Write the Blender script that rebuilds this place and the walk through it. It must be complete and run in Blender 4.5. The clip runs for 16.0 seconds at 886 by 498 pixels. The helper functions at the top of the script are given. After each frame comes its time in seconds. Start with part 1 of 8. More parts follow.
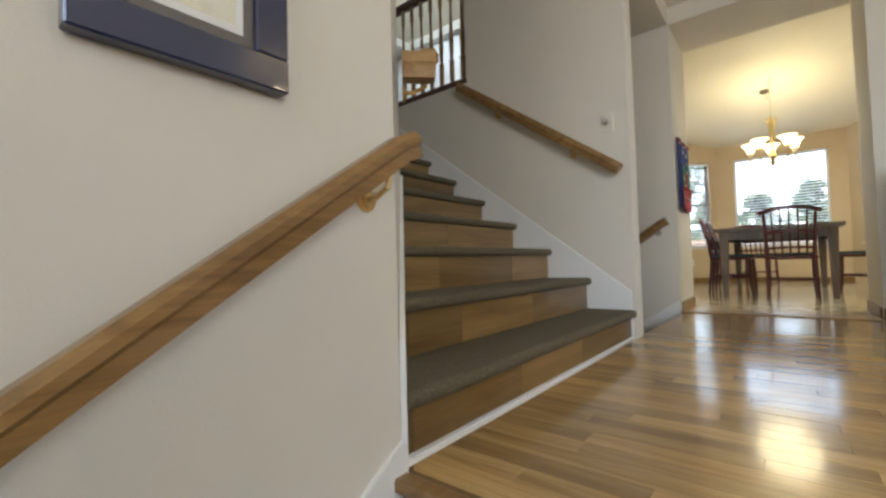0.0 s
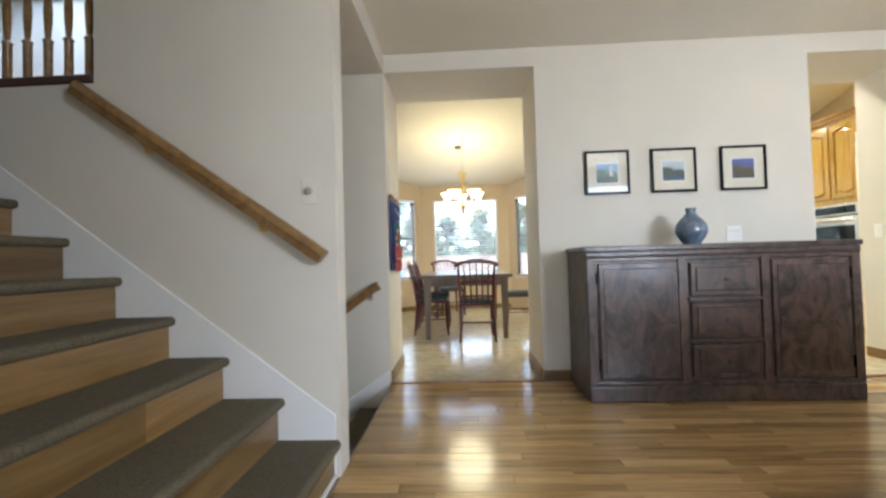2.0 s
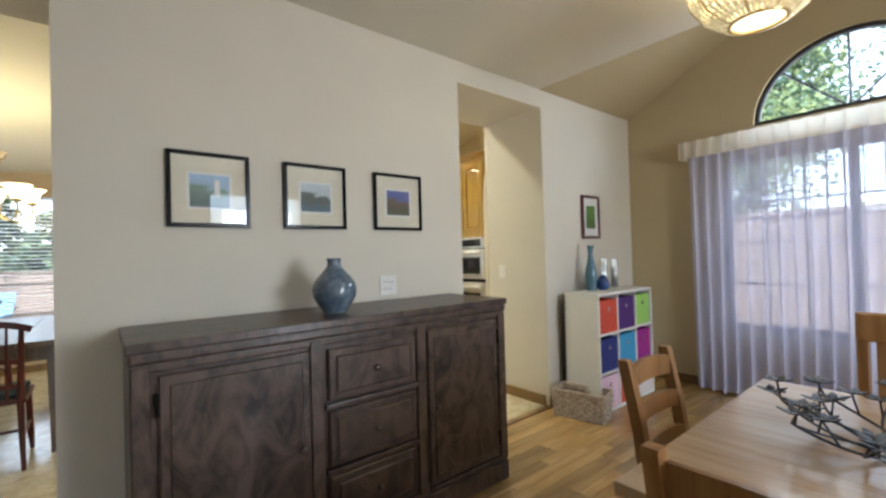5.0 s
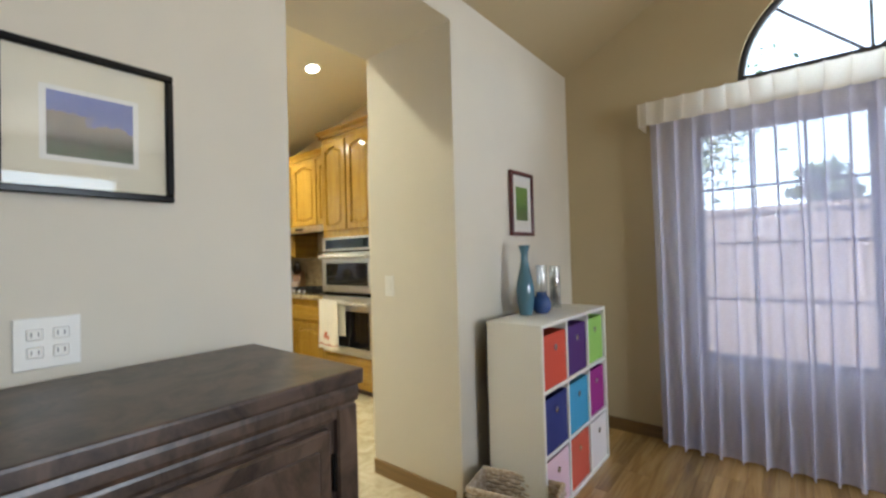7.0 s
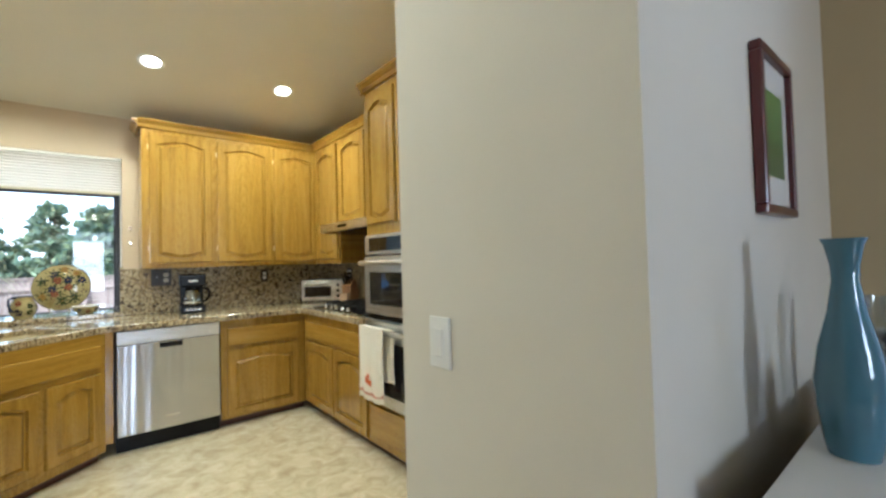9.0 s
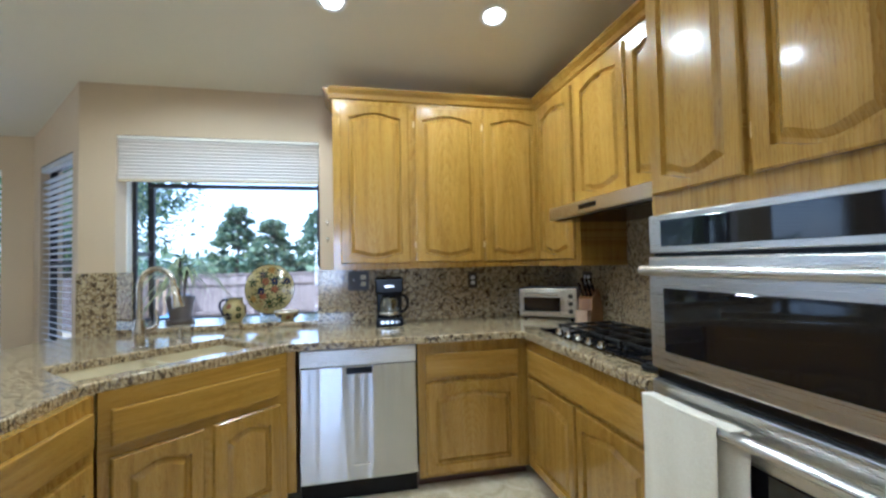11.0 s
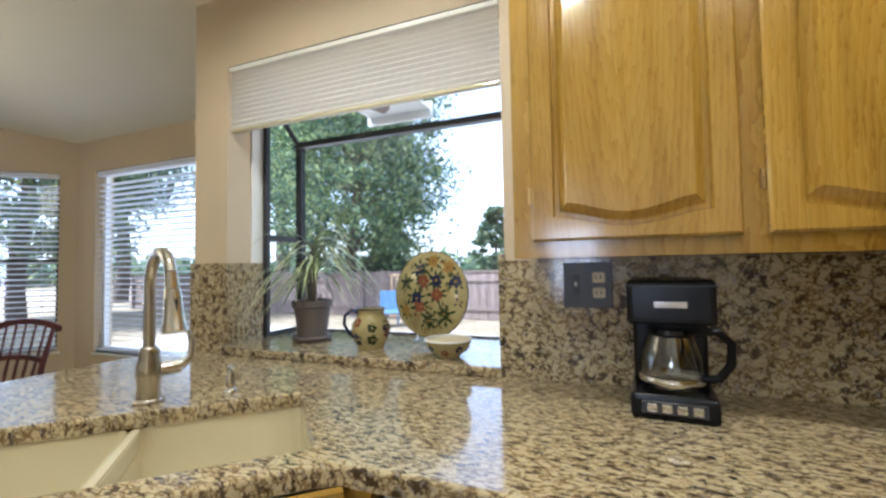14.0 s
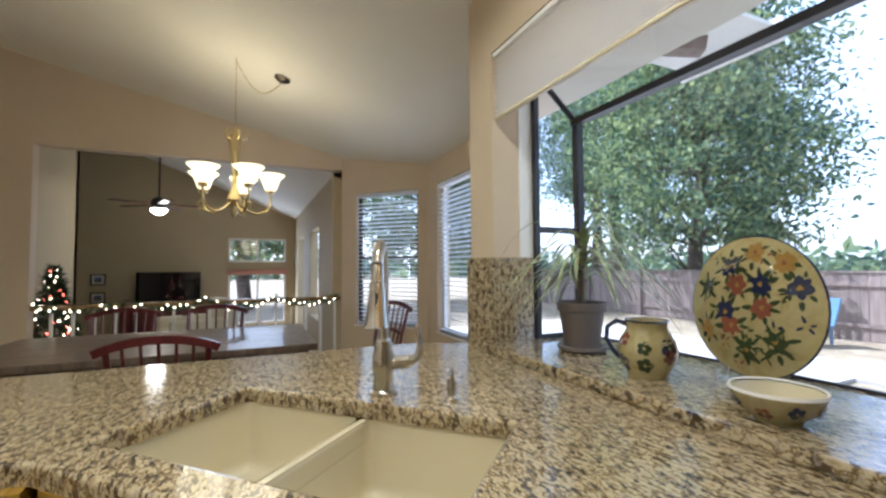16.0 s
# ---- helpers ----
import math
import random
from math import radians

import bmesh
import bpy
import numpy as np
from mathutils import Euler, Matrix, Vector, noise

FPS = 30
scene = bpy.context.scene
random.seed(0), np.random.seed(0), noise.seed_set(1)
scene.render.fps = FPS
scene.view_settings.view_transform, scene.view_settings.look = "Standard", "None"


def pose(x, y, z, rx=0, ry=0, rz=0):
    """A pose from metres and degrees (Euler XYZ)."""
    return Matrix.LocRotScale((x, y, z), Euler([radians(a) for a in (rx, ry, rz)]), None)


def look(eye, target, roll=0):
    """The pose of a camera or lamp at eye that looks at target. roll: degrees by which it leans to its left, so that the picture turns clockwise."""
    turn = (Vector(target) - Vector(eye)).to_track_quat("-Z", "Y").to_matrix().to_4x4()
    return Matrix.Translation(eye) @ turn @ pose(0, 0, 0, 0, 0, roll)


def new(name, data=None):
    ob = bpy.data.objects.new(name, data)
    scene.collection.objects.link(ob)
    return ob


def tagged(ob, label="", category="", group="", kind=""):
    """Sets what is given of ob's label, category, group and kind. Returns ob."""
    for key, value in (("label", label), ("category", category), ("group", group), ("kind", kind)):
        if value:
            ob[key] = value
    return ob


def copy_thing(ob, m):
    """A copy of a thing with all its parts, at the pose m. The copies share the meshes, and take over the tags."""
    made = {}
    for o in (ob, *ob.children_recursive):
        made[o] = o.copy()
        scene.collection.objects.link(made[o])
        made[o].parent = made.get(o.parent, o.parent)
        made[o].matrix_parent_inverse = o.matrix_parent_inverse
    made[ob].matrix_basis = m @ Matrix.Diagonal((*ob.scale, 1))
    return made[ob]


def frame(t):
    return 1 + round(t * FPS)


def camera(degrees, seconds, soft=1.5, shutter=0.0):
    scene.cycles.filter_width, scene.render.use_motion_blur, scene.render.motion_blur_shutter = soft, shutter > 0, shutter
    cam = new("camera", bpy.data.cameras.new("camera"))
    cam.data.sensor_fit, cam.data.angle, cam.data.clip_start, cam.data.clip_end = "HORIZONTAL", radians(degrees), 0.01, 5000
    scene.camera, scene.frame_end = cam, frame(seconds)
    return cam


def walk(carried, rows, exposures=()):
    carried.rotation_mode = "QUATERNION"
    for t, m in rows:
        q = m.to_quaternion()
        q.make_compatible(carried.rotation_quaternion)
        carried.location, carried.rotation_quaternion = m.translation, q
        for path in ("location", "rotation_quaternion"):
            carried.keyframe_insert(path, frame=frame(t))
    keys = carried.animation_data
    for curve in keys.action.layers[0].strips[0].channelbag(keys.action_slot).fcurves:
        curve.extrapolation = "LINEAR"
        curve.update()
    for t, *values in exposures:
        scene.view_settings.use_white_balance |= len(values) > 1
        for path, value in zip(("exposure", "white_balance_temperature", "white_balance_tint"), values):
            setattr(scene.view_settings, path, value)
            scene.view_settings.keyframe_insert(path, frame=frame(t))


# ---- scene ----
cam = camera(92.7, 16.0, soft=2.6)
METRES, EYE, TILT, LEAN, TURN = 9.1, 0.47, 0.0, 0.0, 39.1
ROWS = [
    (0.0, 0.0, 0.0, 0.0, 0.06, 1.99, 1.62),
    (0.5, 0.0114, 0.0265, 0.0158, -8.32, 1.8, 1.51),
    (1.0, 0.0279, 0.0434, 0.0255, -17.77, 1.65, 1.5),
    (1.5, 0.0357, 0.0597, 0.0367, -27.35, 1.54, 1.57),
    (2.0, 0.0396, 0.0691, 0.0551, -36.37, 1.47, 1.61),
    (2.5, 0.0552, 0.0777, 0.0627, -44.74, 1.25, 1.67),
    (3.0, 0.0729, 0.0845, 0.0704, -52.47, 1.08, 1.71),
    (3.5, 0.0929, 0.0964, 0.0799, -59.61, 1.02, 1.63),
    (4.0, 0.1137, 0.103, 0.0882, -66.24, 0.96, 1.65),
    (4.5, 0.1463, 0.1073, 0.0912, -72.43, 0.87, 1.63),
    (5.0, 0.1843, 0.1161, 0.09, -78.03, 0.78, 1.63),
    (7.5, 0.3889, 0.1096, 0.0893, -90.34, 1.04, 1.56),
    (8.0, 0.4305, 0.1111, 0.0916, -88.67, 1.24, 1.58),
    (10.5, 0.6087, 0.1764, 0.0936, -57.32, 1.68, 1.33),
    (11.0, 0.6348, 0.2056, 0.0964, -51.17, 1.83, 1.21),
    (11.5, 0.6604, 0.238, 0.0958, -45.61, 1.93, 1.22),
    (12.0, 0.6777, 0.2696, 0.096, -40.37, 2.07, 1.18),
    (12.5, 0.6949, 0.2972, 0.0984, -35.13, 2.22, 1.14),
    (13.0, 0.7183, 0.318, 0.0964, -29.92, 2.18, 1.11),
    (13.5, 0.7441, 0.3341, 0.0939, -24.13, 2.26, 1.16),
    (14.0, 0.7686, 0.3487, 0.0905, -17.03, 2.32, 1.0),
    (14.5, 0.7883, 0.3602, 0.0916, -8.17, 2.37, 0.86),
    (15.0, 0.7977, 0.373, 0.0898, 2.34, 2.41, 0.77),
    (15.5, 0.7987, 0.3865, 0.0882, 14.22, 2.44, 0.59),
    (16.0, 0.7979, 0.3923, 0.0894, 26.84, 2.45, 0.39),
]
walk(cam, [(t, pose(0, 0, EYE, TILT, LEAN, TURN) @ pose(METRES * x, METRES * y, METRES * z, 90 + pitch, roll, yaw)) for t, x, y, z, yaw, pitch, roll in ROWS],
     [(0.0, 2.13, 5850, 7), (0.5, 2.2, 5700, 6), (1.0, 2.43, 5700, 7), (1.5, 2.5, 5550, 8), (2.0, 2.48, 5450, 8), (2.5, 2.48, 5450, 7), (3.0, 2.43, 5400, 6), (3.5, 2.34, 5350, 6), (4.0, 2.13, 5150, 4), (5.0, 1.88, 5750, 6),
      (7.5, 1.91, 5750, 6), (8.0, 1.85, 5650, 5), (10.5, 1.46, 4400, 9), (11.0, 1.41, 4500, 10), (12.0, 1.53, 5000, 9), (12.5, 1.48, 5050, 10), (13.5, 1.36, 5000, 12), (14.5, 1.3, 5250, 12), (15.0, 1.32, 5150, 11), (16.0, 1.2, 5100, 14)])

# ---- world and light ----
world = bpy.data.worlds.new("world")
scene.world = world
world.use_nodes = True
_wn = world.node_tree
_sky = _wn.nodes.new("ShaderNodeTexSky")
_sky.sky_type, _sky.sun_disc = "NISHITA", False
_sky.sun_elevation, _sky.sun_rotation = radians(55), radians(-125)
_sky.dust_density, _sky.ozone_density = 2.0, 0.5
# thin bright haze over the clear sky
_haze = _wn.nodes.new("ShaderNodeMix")
_haze.data_type, _haze.blend_type = "RGBA", "ADD"
_haze.inputs[0].default_value = 1.0
_haze.inputs[7].default_value = (3.5, 3.5, 3.7, 1.0)
_wn.links.new(_sky.outputs[0], _haze.inputs[6])
_wn.links.new(_haze.outputs[2], _wn.nodes["Background"].inputs[0])
_wn.nodes["Background"].inputs[1].default_value = 0.15


def lamp(name, kind, m, energy, color=(1, 1, 1), **props):
    data = bpy.data.lights.new(name, kind)
    data.energy, data.color = energy, color
    for key, value in props.items():
        if key == "size":
            data.size = value
        elif key == "size_y":
            data.shape, data.size_y = "RECTANGLE", value
        elif key == "soft":
            data.shadow_soft_size = value
        elif key == "angle":
            data.angle = value
        elif key == "spot":
            data.spot_size, data.spot_blend = value, 0.6
    ob = new(name, data)
    ob.matrix_world = m
    return ob


lamp("sun", "SUN", look((-5, -3.5, 9), (0, 0, 0)), 5.0, (1.0, 0.94, 0.84), angle=radians(0.6))
DAY = (0.86, 0.92, 1.0)
lamp("dining_window_sky", "AREA", look((5.25, 2.39, 1.6), (0, 2.39, 1.0)), 5, DAY, size=1.7, size_y=2.1)
lamp("kitchen_window_sky", "AREA", look((2.4, 9.0, 1.7), (2.4, 4.0, 0.9)), 0.6, DAY, size=1.3, size_y=1.3)
lamp("nook_window_sky", "AREA", look((-0.06, 9.3, 1.4), (-0.06, 4.0, 0.8)), 1.4, DAY, size=1.2, size_y=1.5)
lamp("nook_side_window_sky", "AREA", look((-1.45, 8.88, 1.4), (-0.2, 7.6, 0.9)), 1.4, DAY, size=0.8, size_y=1.5)
# added lamp, no such source known: brightens the upper hall behind the balusters
lamp("upper_hall_fill_light", "AREA", look((-3.3, 3.8, 3.60), (-3.3, 3.8, 0)), 2.6, DAY, size=1.8, size_y=1.4)
lamp("arch_window_sky", "AREA", look((5.3, 2.39, 2.62), (2.4, 2.9, 0.0)), 10.5, DAY, size=1.5, size_y=0.6)
# two added lamps in unseen openings, to brighten dining room and stairs
lamp("entry_fill_light", "AREA", look((2.57, -0.76, 1.4), (2.3, 3.0, 1.1)), 17.5, (0.97, 0.97, 1.0), size=1.0, size_y=1.3)
lamp("stairwell_fill_light", "AREA", look((-0.1, -2.15, 1.6), (-0.2, 1.5, 0.6)), 1.8, (0.98, 0.97, 1.0), size=0.9, size_y=1.6)
lamp("family_window_sky", "AREA", look((-6.85, 7.4, 1.3), (-2.0, 6.8, 1.0)), 9, DAY, size=1.1, size_y=1.6)

# ---- materials ----


def nt(name):
    m = bpy.data.materials.new(name)
    m.use_nodes = True
    n = m.node_tree
    return m, n, n.nodes["Principled BSDF"]


def coords(n, scale=(1, 1, 1), rot=(0, 0, 0), random_shift=False):
    c = n.nodes.new("ShaderNodeTexCoord")
    p = n.nodes.new("ShaderNodeMapping")
    p.inputs["Scale"].default_value = scale
    p.inputs["Rotation"].default_value = rot
    n.links.new(c.outputs["Object"], p.inputs["Vector"])
    if random_shift:
        info = n.nodes.new("ShaderNodeObjectInfo")
        mul = n.nodes.new("ShaderNodeVectorMath")
        mul.operation = "SCALE"
        mul.inputs[0].default_value = (37.0, 53.0, 29.0)
        n.links.new(info.outputs["Random"], mul.inputs["Scale"])
        n.links.new(mul.outputs[0], p.inputs["Location"])
    return p.outputs[0]


def tex_noise(n, vec, scale, detail=4, rough=0.55, distort=0.0):
    t = n.nodes.new("ShaderNodeTexNoise")
    t.inputs["Scale"].default_value, t.inputs["Detail"].default_value = scale, detail
    t.inputs["Roughness"].default_value, t.inputs["Distortion"].default_value = rough, distort
    n.links.new(vec, t.inputs["Vector"])
    return t.outputs["Fac"]


def ramp(n, fac, stops):
    r = n.nodes.new("ShaderNodeValToRGB")
    while len(r.color_ramp.elements) < len(stops):
        r.color_ramp.elements.new(0.5)
    for e, (pos, col) in zip(r.color_ramp.elements, stops):
        e.position, e.color = pos, (*col, 1)
    n.links.new(fac, r.inputs["Fac"])
    return r.outputs["Color"]


def mixc(n, fac, a, b, mode="MIX"):
    x = n.nodes.new("ShaderNodeMix")
    x.data_type, x.blend_type = "RGBA", mode
    for value, socket in ((fac, x.inputs[0]), (a, x.inputs[6]), (b, x.inputs[7])):
        if isinstance(value, (int, float)):
            socket.default_value = value
        elif isinstance(value, tuple):
            socket.default_value = (*value, 1)
        else:
            n.links.new(value, socket)
    return x.outputs[2]


def bump(n, b, height, strength=0.2, distance=0.002):
    u = n.nodes.new("ShaderNodeBump")
    u.inputs["Strength"].default_value, u.inputs["Distance"].default_value = strength, distance
    n.links.new(height, u.inputs["Height"])
    n.links.new(u.outputs[0], b.inputs["Normal"])


def shade(c, k):
    return tuple(min(1.0, v * k) for v in c)


def paint(name, col, rough=0.6, var=0.06, grain=250, relief=0.12, metal=0.0, spec=0.5, coat=0.0, vscale=1.7):
    """Painted or plain surface with faint mottling and fine relief."""
    m, n, b = nt(name)
    v = coords(n)
    a = tex_noise(n, v, vscale, 3)
    n.links.new(ramp(n, a, [(0.3, shade(col, 1 - var)), (0.7, shade(col, 1 + var))]), b.inputs["Base Color"])
    g = tex_noise(n, v, grain, 3)
    bump(n, b, g, relief, 0.0015)
    b.inputs["Roughness"].default_value, b.inputs["Metallic"].default_value = rough, metal
    b.inputs["Specular IOR Level"].default_value = spec
    b.inputs["Coat Weight"].default_value = coat
    return m


def wood(name, dark, mid, light, axis=2, scale=1.0, rough=0.35, coat=0.0, shift=True, hue=0.12, smoke=0.0, rings=0.0):
    """Grain that runs along one axis, with pores and a slow drift of tone, different on each piece."""
    m, n, b = nt(name)
    s = [14 * scale, 14 * scale, 14 * scale]
    s[axis] = 1.1 * scale
    v = coords(n, tuple(s), random_shift=shift)
    f = tex_noise(n, v, 1.0, 6, 0.6, 1.2)
    col = ramp(n, f, [(0.28, dark), (0.5, mid), (0.72, light)])
    s2 = [180 * scale, 180 * scale, 180 * scale]
    s2[axis] = 6 * scale
    pores = tex_noise(n, coords(n, tuple(s2), random_shift=shift), 1.0, 3)
    col = mixc(n, 0.35, col, ramp(n, pores, [(0.35, dark), (0.6, light)]), "OVERLAY")
    if rings:
        # long nested arches of the flat-sawn figure, one set on each board
        gen = n.nodes.new("ShaderNodeTexCoord")
        info = n.nodes.new("ShaderNodeObjectInfo")
        far = n.nodes.new("ShaderNodeCombineXYZ")
        span = n.nodes.new("ShaderNodeMapRange")
        span.inputs["To Min"].default_value, span.inputs["To Max"].default_value = -0.9, 0.1
        n.links.new(info.outputs["Random"], span.inputs["Value"])
        along = "XYZ"[axis]
        for k in "XZ":
            if k == along:
                n.links.new(span.outputs[0], far.inputs[k])
            else:
                far.inputs[k].default_value = -0.47
        add = n.nodes.new("ShaderNodeVectorMath")
        add.operation = "ADD"
        n.links.new(gen.outputs["Generated"], add.inputs[0]), n.links.new(far.outputs[0], add.inputs[1])
        squash = n.nodes.new("ShaderNodeVectorMath")
        squash.operation = "MULTIPLY"
        squash.inputs[1].default_value = (0.3, 0.0, 1.0) if axis == 0 else (1.0, 0.0, 0.3)
        n.links.new(add.outputs[0], squash.inputs[0])
        w = n.nodes.new("ShaderNodeTexWave")
        w.wave_type, w.rings_direction, w.wave_profile = "RINGS", "SPHERICAL", "SAW"
        w.inputs["Scale"].default_value, w.inputs["Distortion"].default_value = 12.0, 6.0
        w.inputs["Detail"].default_value, w.inputs["Detail Scale"].default_value = 4.0, 5.0
        n.links.new(squash.outputs[0], w.inputs["Vector"])
        col = mixc(n, rings, col, ramp(n, w.outputs["Fac"], [(0.0, shade(dark, 0.85)), (0.22, mid), (0.95, light)]))
    if smoke:
        cloud = tex_noise(n, coords(n, (7, 7, 4.0), random_shift=shift), 1.0, 6, 0.66, 2.2)
        col = mixc(n, smoke, col, ramp(n, cloud, [(0.35, shade(dark, 0.8)), (0.6, shade(light, 1.1))]))
    if shift:
        info = n.nodes.new("ShaderNodeObjectInfo")
        col = mixc(n, 1.0, col, ramp(n, info.outputs["Random"], [(0.0, (1 - hue,) * 3), (1.0, (1.0, 1.0, 1.0))]), "MULTIPLY")
    n.links.new(col, b.inputs["Base Color"])
    bump(n, b, pores, 0.12, 0.0006)
    b.inputs["Roughness"].default_value, b.inputs["Coat Weight"].default_value = rough, coat
    b.inputs["Coat Roughness"].default_value = 0.07
    return m


def metal(name, col, rough=0.25, brushed=None):
    m, n, b = nt(name)
    b.inputs["Base Color"].default_value = (*col, 1)
    b.inputs["Metallic"].default_value = 1.0
    s = [60, 60, 60]
    if brushed is not None:
        s = [400, 400, 400]
        s[brushed] = 4
    f = tex_noise(n, coords(n, tuple(s)), 1.0, 3)
    r = n.nodes.new("ShaderNodeMapRange")
    r.inputs["To Min"].default_value, r.inputs["To Max"].default_value = rough * 0.75, rough * 1.3
    n.links.new(f, r.inputs["Value"])
    n.links.new(r.outputs[0], b.inputs["Roughness"])
    bump(n, b, f, 0.015, 0.0004)
    return m


def glow(name, col, strength, base=(0.9, 0.85, 0.75)):
    m, n, b = nt(name)
    b.inputs["Base Color"].default_value = (*base, 1)
    b.inputs["Emission Color"].default_value = (*col, 1)
    b.inputs["Emission Strength"].default_value = strength
    b.inputs["Roughness"].default_value = 0.3
    return m


def clear_glass(name, tint=(1, 1, 1), gloss=0.08, rough=0.0):
    m, n, b = nt(name)
    n.nodes.remove(b)
    t, g, x = n.nodes.new("ShaderNodeBsdfTransparent"), n.nodes.new("ShaderNodeBsdfGlossy"), n.nodes.new("ShaderNodeMixShader")
    t.inputs[0].default_value = (*tint, 1)
    g.inputs["Roughness"].default_value = rough
    x.inputs[0].default_value = gloss
    n.links.new(t.outputs[0], x.inputs[1]), n.links.new(g.outputs[0], x.inputs[2])
    n.links.new(x.outputs[0], n.nodes["Material Output"].inputs[0])
    return m


def sheer(name, col, open_share, translucent=0.5):
    m, n, b = nt(name)
    n.nodes.remove(b)
    t, d, l = n.nodes.new("ShaderNodeBsdfTransparent"), n.nodes.new("ShaderNodeBsdfDiffuse"), n.nodes.new("ShaderNodeBsdfTranslucent")
    x, y = n.nodes.new("ShaderNodeMixShader"), n.nodes.new("ShaderNodeMixShader")
    d.inputs[0].default_value = l.inputs[0].default_value = (*col, 1)
    weave = tex_noise(n, coords(n, (300, 300, 60)), 1.0, 2)
    r = n.nodes.new("ShaderNodeMapRange")
    r.inputs["To Min"].default_value, r.inputs["To Max"].default_value = open_share - 0.08, open_share + 0.08
    n.links.new(weave, r.inputs["Value"])
    x.inputs[0].default_value = translucent
    n.links.new(d.outputs[0], x.inputs[1]), n.links.new(l.outputs[0], x.inputs[2])
    n.links.new(r.outputs[0], y.inputs[0])
    n.links.new(x.outputs[0], y.inputs[1]), n.links.new(t.outputs[0], y.inputs[2])
    n.links.new(y.outputs[0], n.nodes["Material Output"].inputs[0])
    return m


def stone(name):
    """Polished granite: cream and gold patches parted by thin brown veins, with dark flecks."""
    m, n, b = nt(name)
    v = coords(n, (1, 1, 1), (0, 0, 0.6))
    grain = tex_noise(n, coords(n, (25, 54, 33), (0, 0, 0.5)), 1.0, 4, 0.62, 0.25)
    off, size = n.nodes.new("ShaderNodeMath"), n.nodes.new("ShaderNodeMath")
    off.operation, off.inputs[1].default_value, size.operation = "SUBTRACT", 0.5, "ABSOLUTE"
    n.links.new(grain, off.inputs[0]), n.links.new(off.outputs[0], size.inputs[0])
    col = ramp(n, size.outputs[0], [(0.0, (0.06, 0.036, 0.018)), (0.016, (0.17, 0.115, 0.052)), (0.04, (0.38, 0.30, 0.165)), (0.09, (0.54, 0.465, 0.30)), (0.2, (0.30, 0.215, 0.105))])
    fleck = tex_noise(n, coords(n, (32, 78, 34), (0, 0, 0.5)), 1.0, 4, 0.62)
    col = mixc(n, ramp(n, fleck, [(0.545, (0, 0, 0)), (0.585, (1, 1, 1))]), col, (0.035, 0.023, 0.017))
    pale = tex_noise(n, coords(n, (70, 120, 60), (0, 0, 0.5)), 1.0, 2)
    col = mixc(n, ramp(n, pale, [(0.58, (0, 0, 0)), (0.66, (0.7, 0.7, 0.7))]), col, (0.30, 0.27, 0.25))
    drift = tex_noise(n, v, 2.2, 3)
    col = mixc(n, ramp(n, drift, [(0.4, (0, 0, 0)), (0.75, (0.3, 0.3, 0.3))]), col, (0.36, 0.25, 0.11))
    n.links.new(col, b.inputs["Base Color"])
    b.inputs["Roughness"].default_value = 0.12
    b.inputs["Coat Weight"].default_value = 0.3
    return m


def mottled(name, cols, scale, rough, grain=0.0, coat=0.0):
    m, n, b = nt(name)
    v = coords(n)
    f = tex_noise(n, v, scale, 6, 0.62, 0.8)
    n.links.new(ramp(n, f, [(0.3 + 0.4 * i / max(1, len(cols) - 1), c) for i, c in enumerate(cols)]), b.inputs["Base Color"])
    bump(n, b, tex_noise(n, v, 120, 3), 0.1 + grain, 0.002)
    b.inputs["Roughness"].default_value, b.inputs["Coat Weight"].default_value = rough, coat
    return m


M = {}
M["wall"] = paint("wall_paint", (0.66, 0.615, 0.52), 0.7, 0.03, 160, 0.25)
M["wall_k"] = paint("kitchen_wall_paint", (0.57, 0.465, 0.325), 0.65, 0.03, 160, 0.22)
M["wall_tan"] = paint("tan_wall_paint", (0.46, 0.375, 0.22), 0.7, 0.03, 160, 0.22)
M["ceil"] = paint("ceiling_paint", (0.75, 0.71, 0.60), 0.8, 0.02, 140, 0.3)
M["white"] = paint("white_paint", (0.78, 0.77, 0.73), 0.4, 0.02, 120, 0.05)
M["plank"] = wood("floor_plank_oak", (0.33, 0.21, 0.08), (0.50, 0.345, 0.145), (0.64, 0.475, 0.225), 0, 1.0, 0.17, 0.25, True, 0.48)
M["riser"] = wood("riser_laminate", (0.19, 0.115, 0.038), (0.31, 0.20, 0.075), (0.42, 0.285, 0.12), 1, 0.7, 0.3, 0.1, True, 0.55)
M["oak"] = wood("honey_oak", (0.22, 0.118, 0.013), (0.37, 0.222, 0.028), (0.48, 0.315, 0.058), 2, 1.0, 0.2, 0.6, True, 0.12, rings=0.36)
M["oak_x"] = wood("honey_oak_across", (0.22, 0.118, 0.013), (0.37, 0.222, 0.028), (0.48, 0.315, 0.058), 0, 1.0, 0.2, 0.6, True, 0.12, rings=0.36)
M["oak_y"] = wood("honey_oak_deep", (0.22, 0.118, 0.013), (0.37, 0.222, 0.028), (0.48, 0.315, 0.058), 1, 1.0, 0.24, 0.4, True, 0.12)
M["rail"] = wood("rail_oak", (0.16, 0.092, 0.03), (0.28, 0.17, 0.06), (0.38, 0.245, 0.095), 1, 1.0, 0.3, 0.3, True, 0.1)
M["rail_pale"] = wood("pale_rail_oak", (0.22, 0.13, 0.05), (0.34, 0.22, 0.095), (0.45, 0.31, 0.15), 1, 1.0, 0.3, 0.3, True, 0.1)
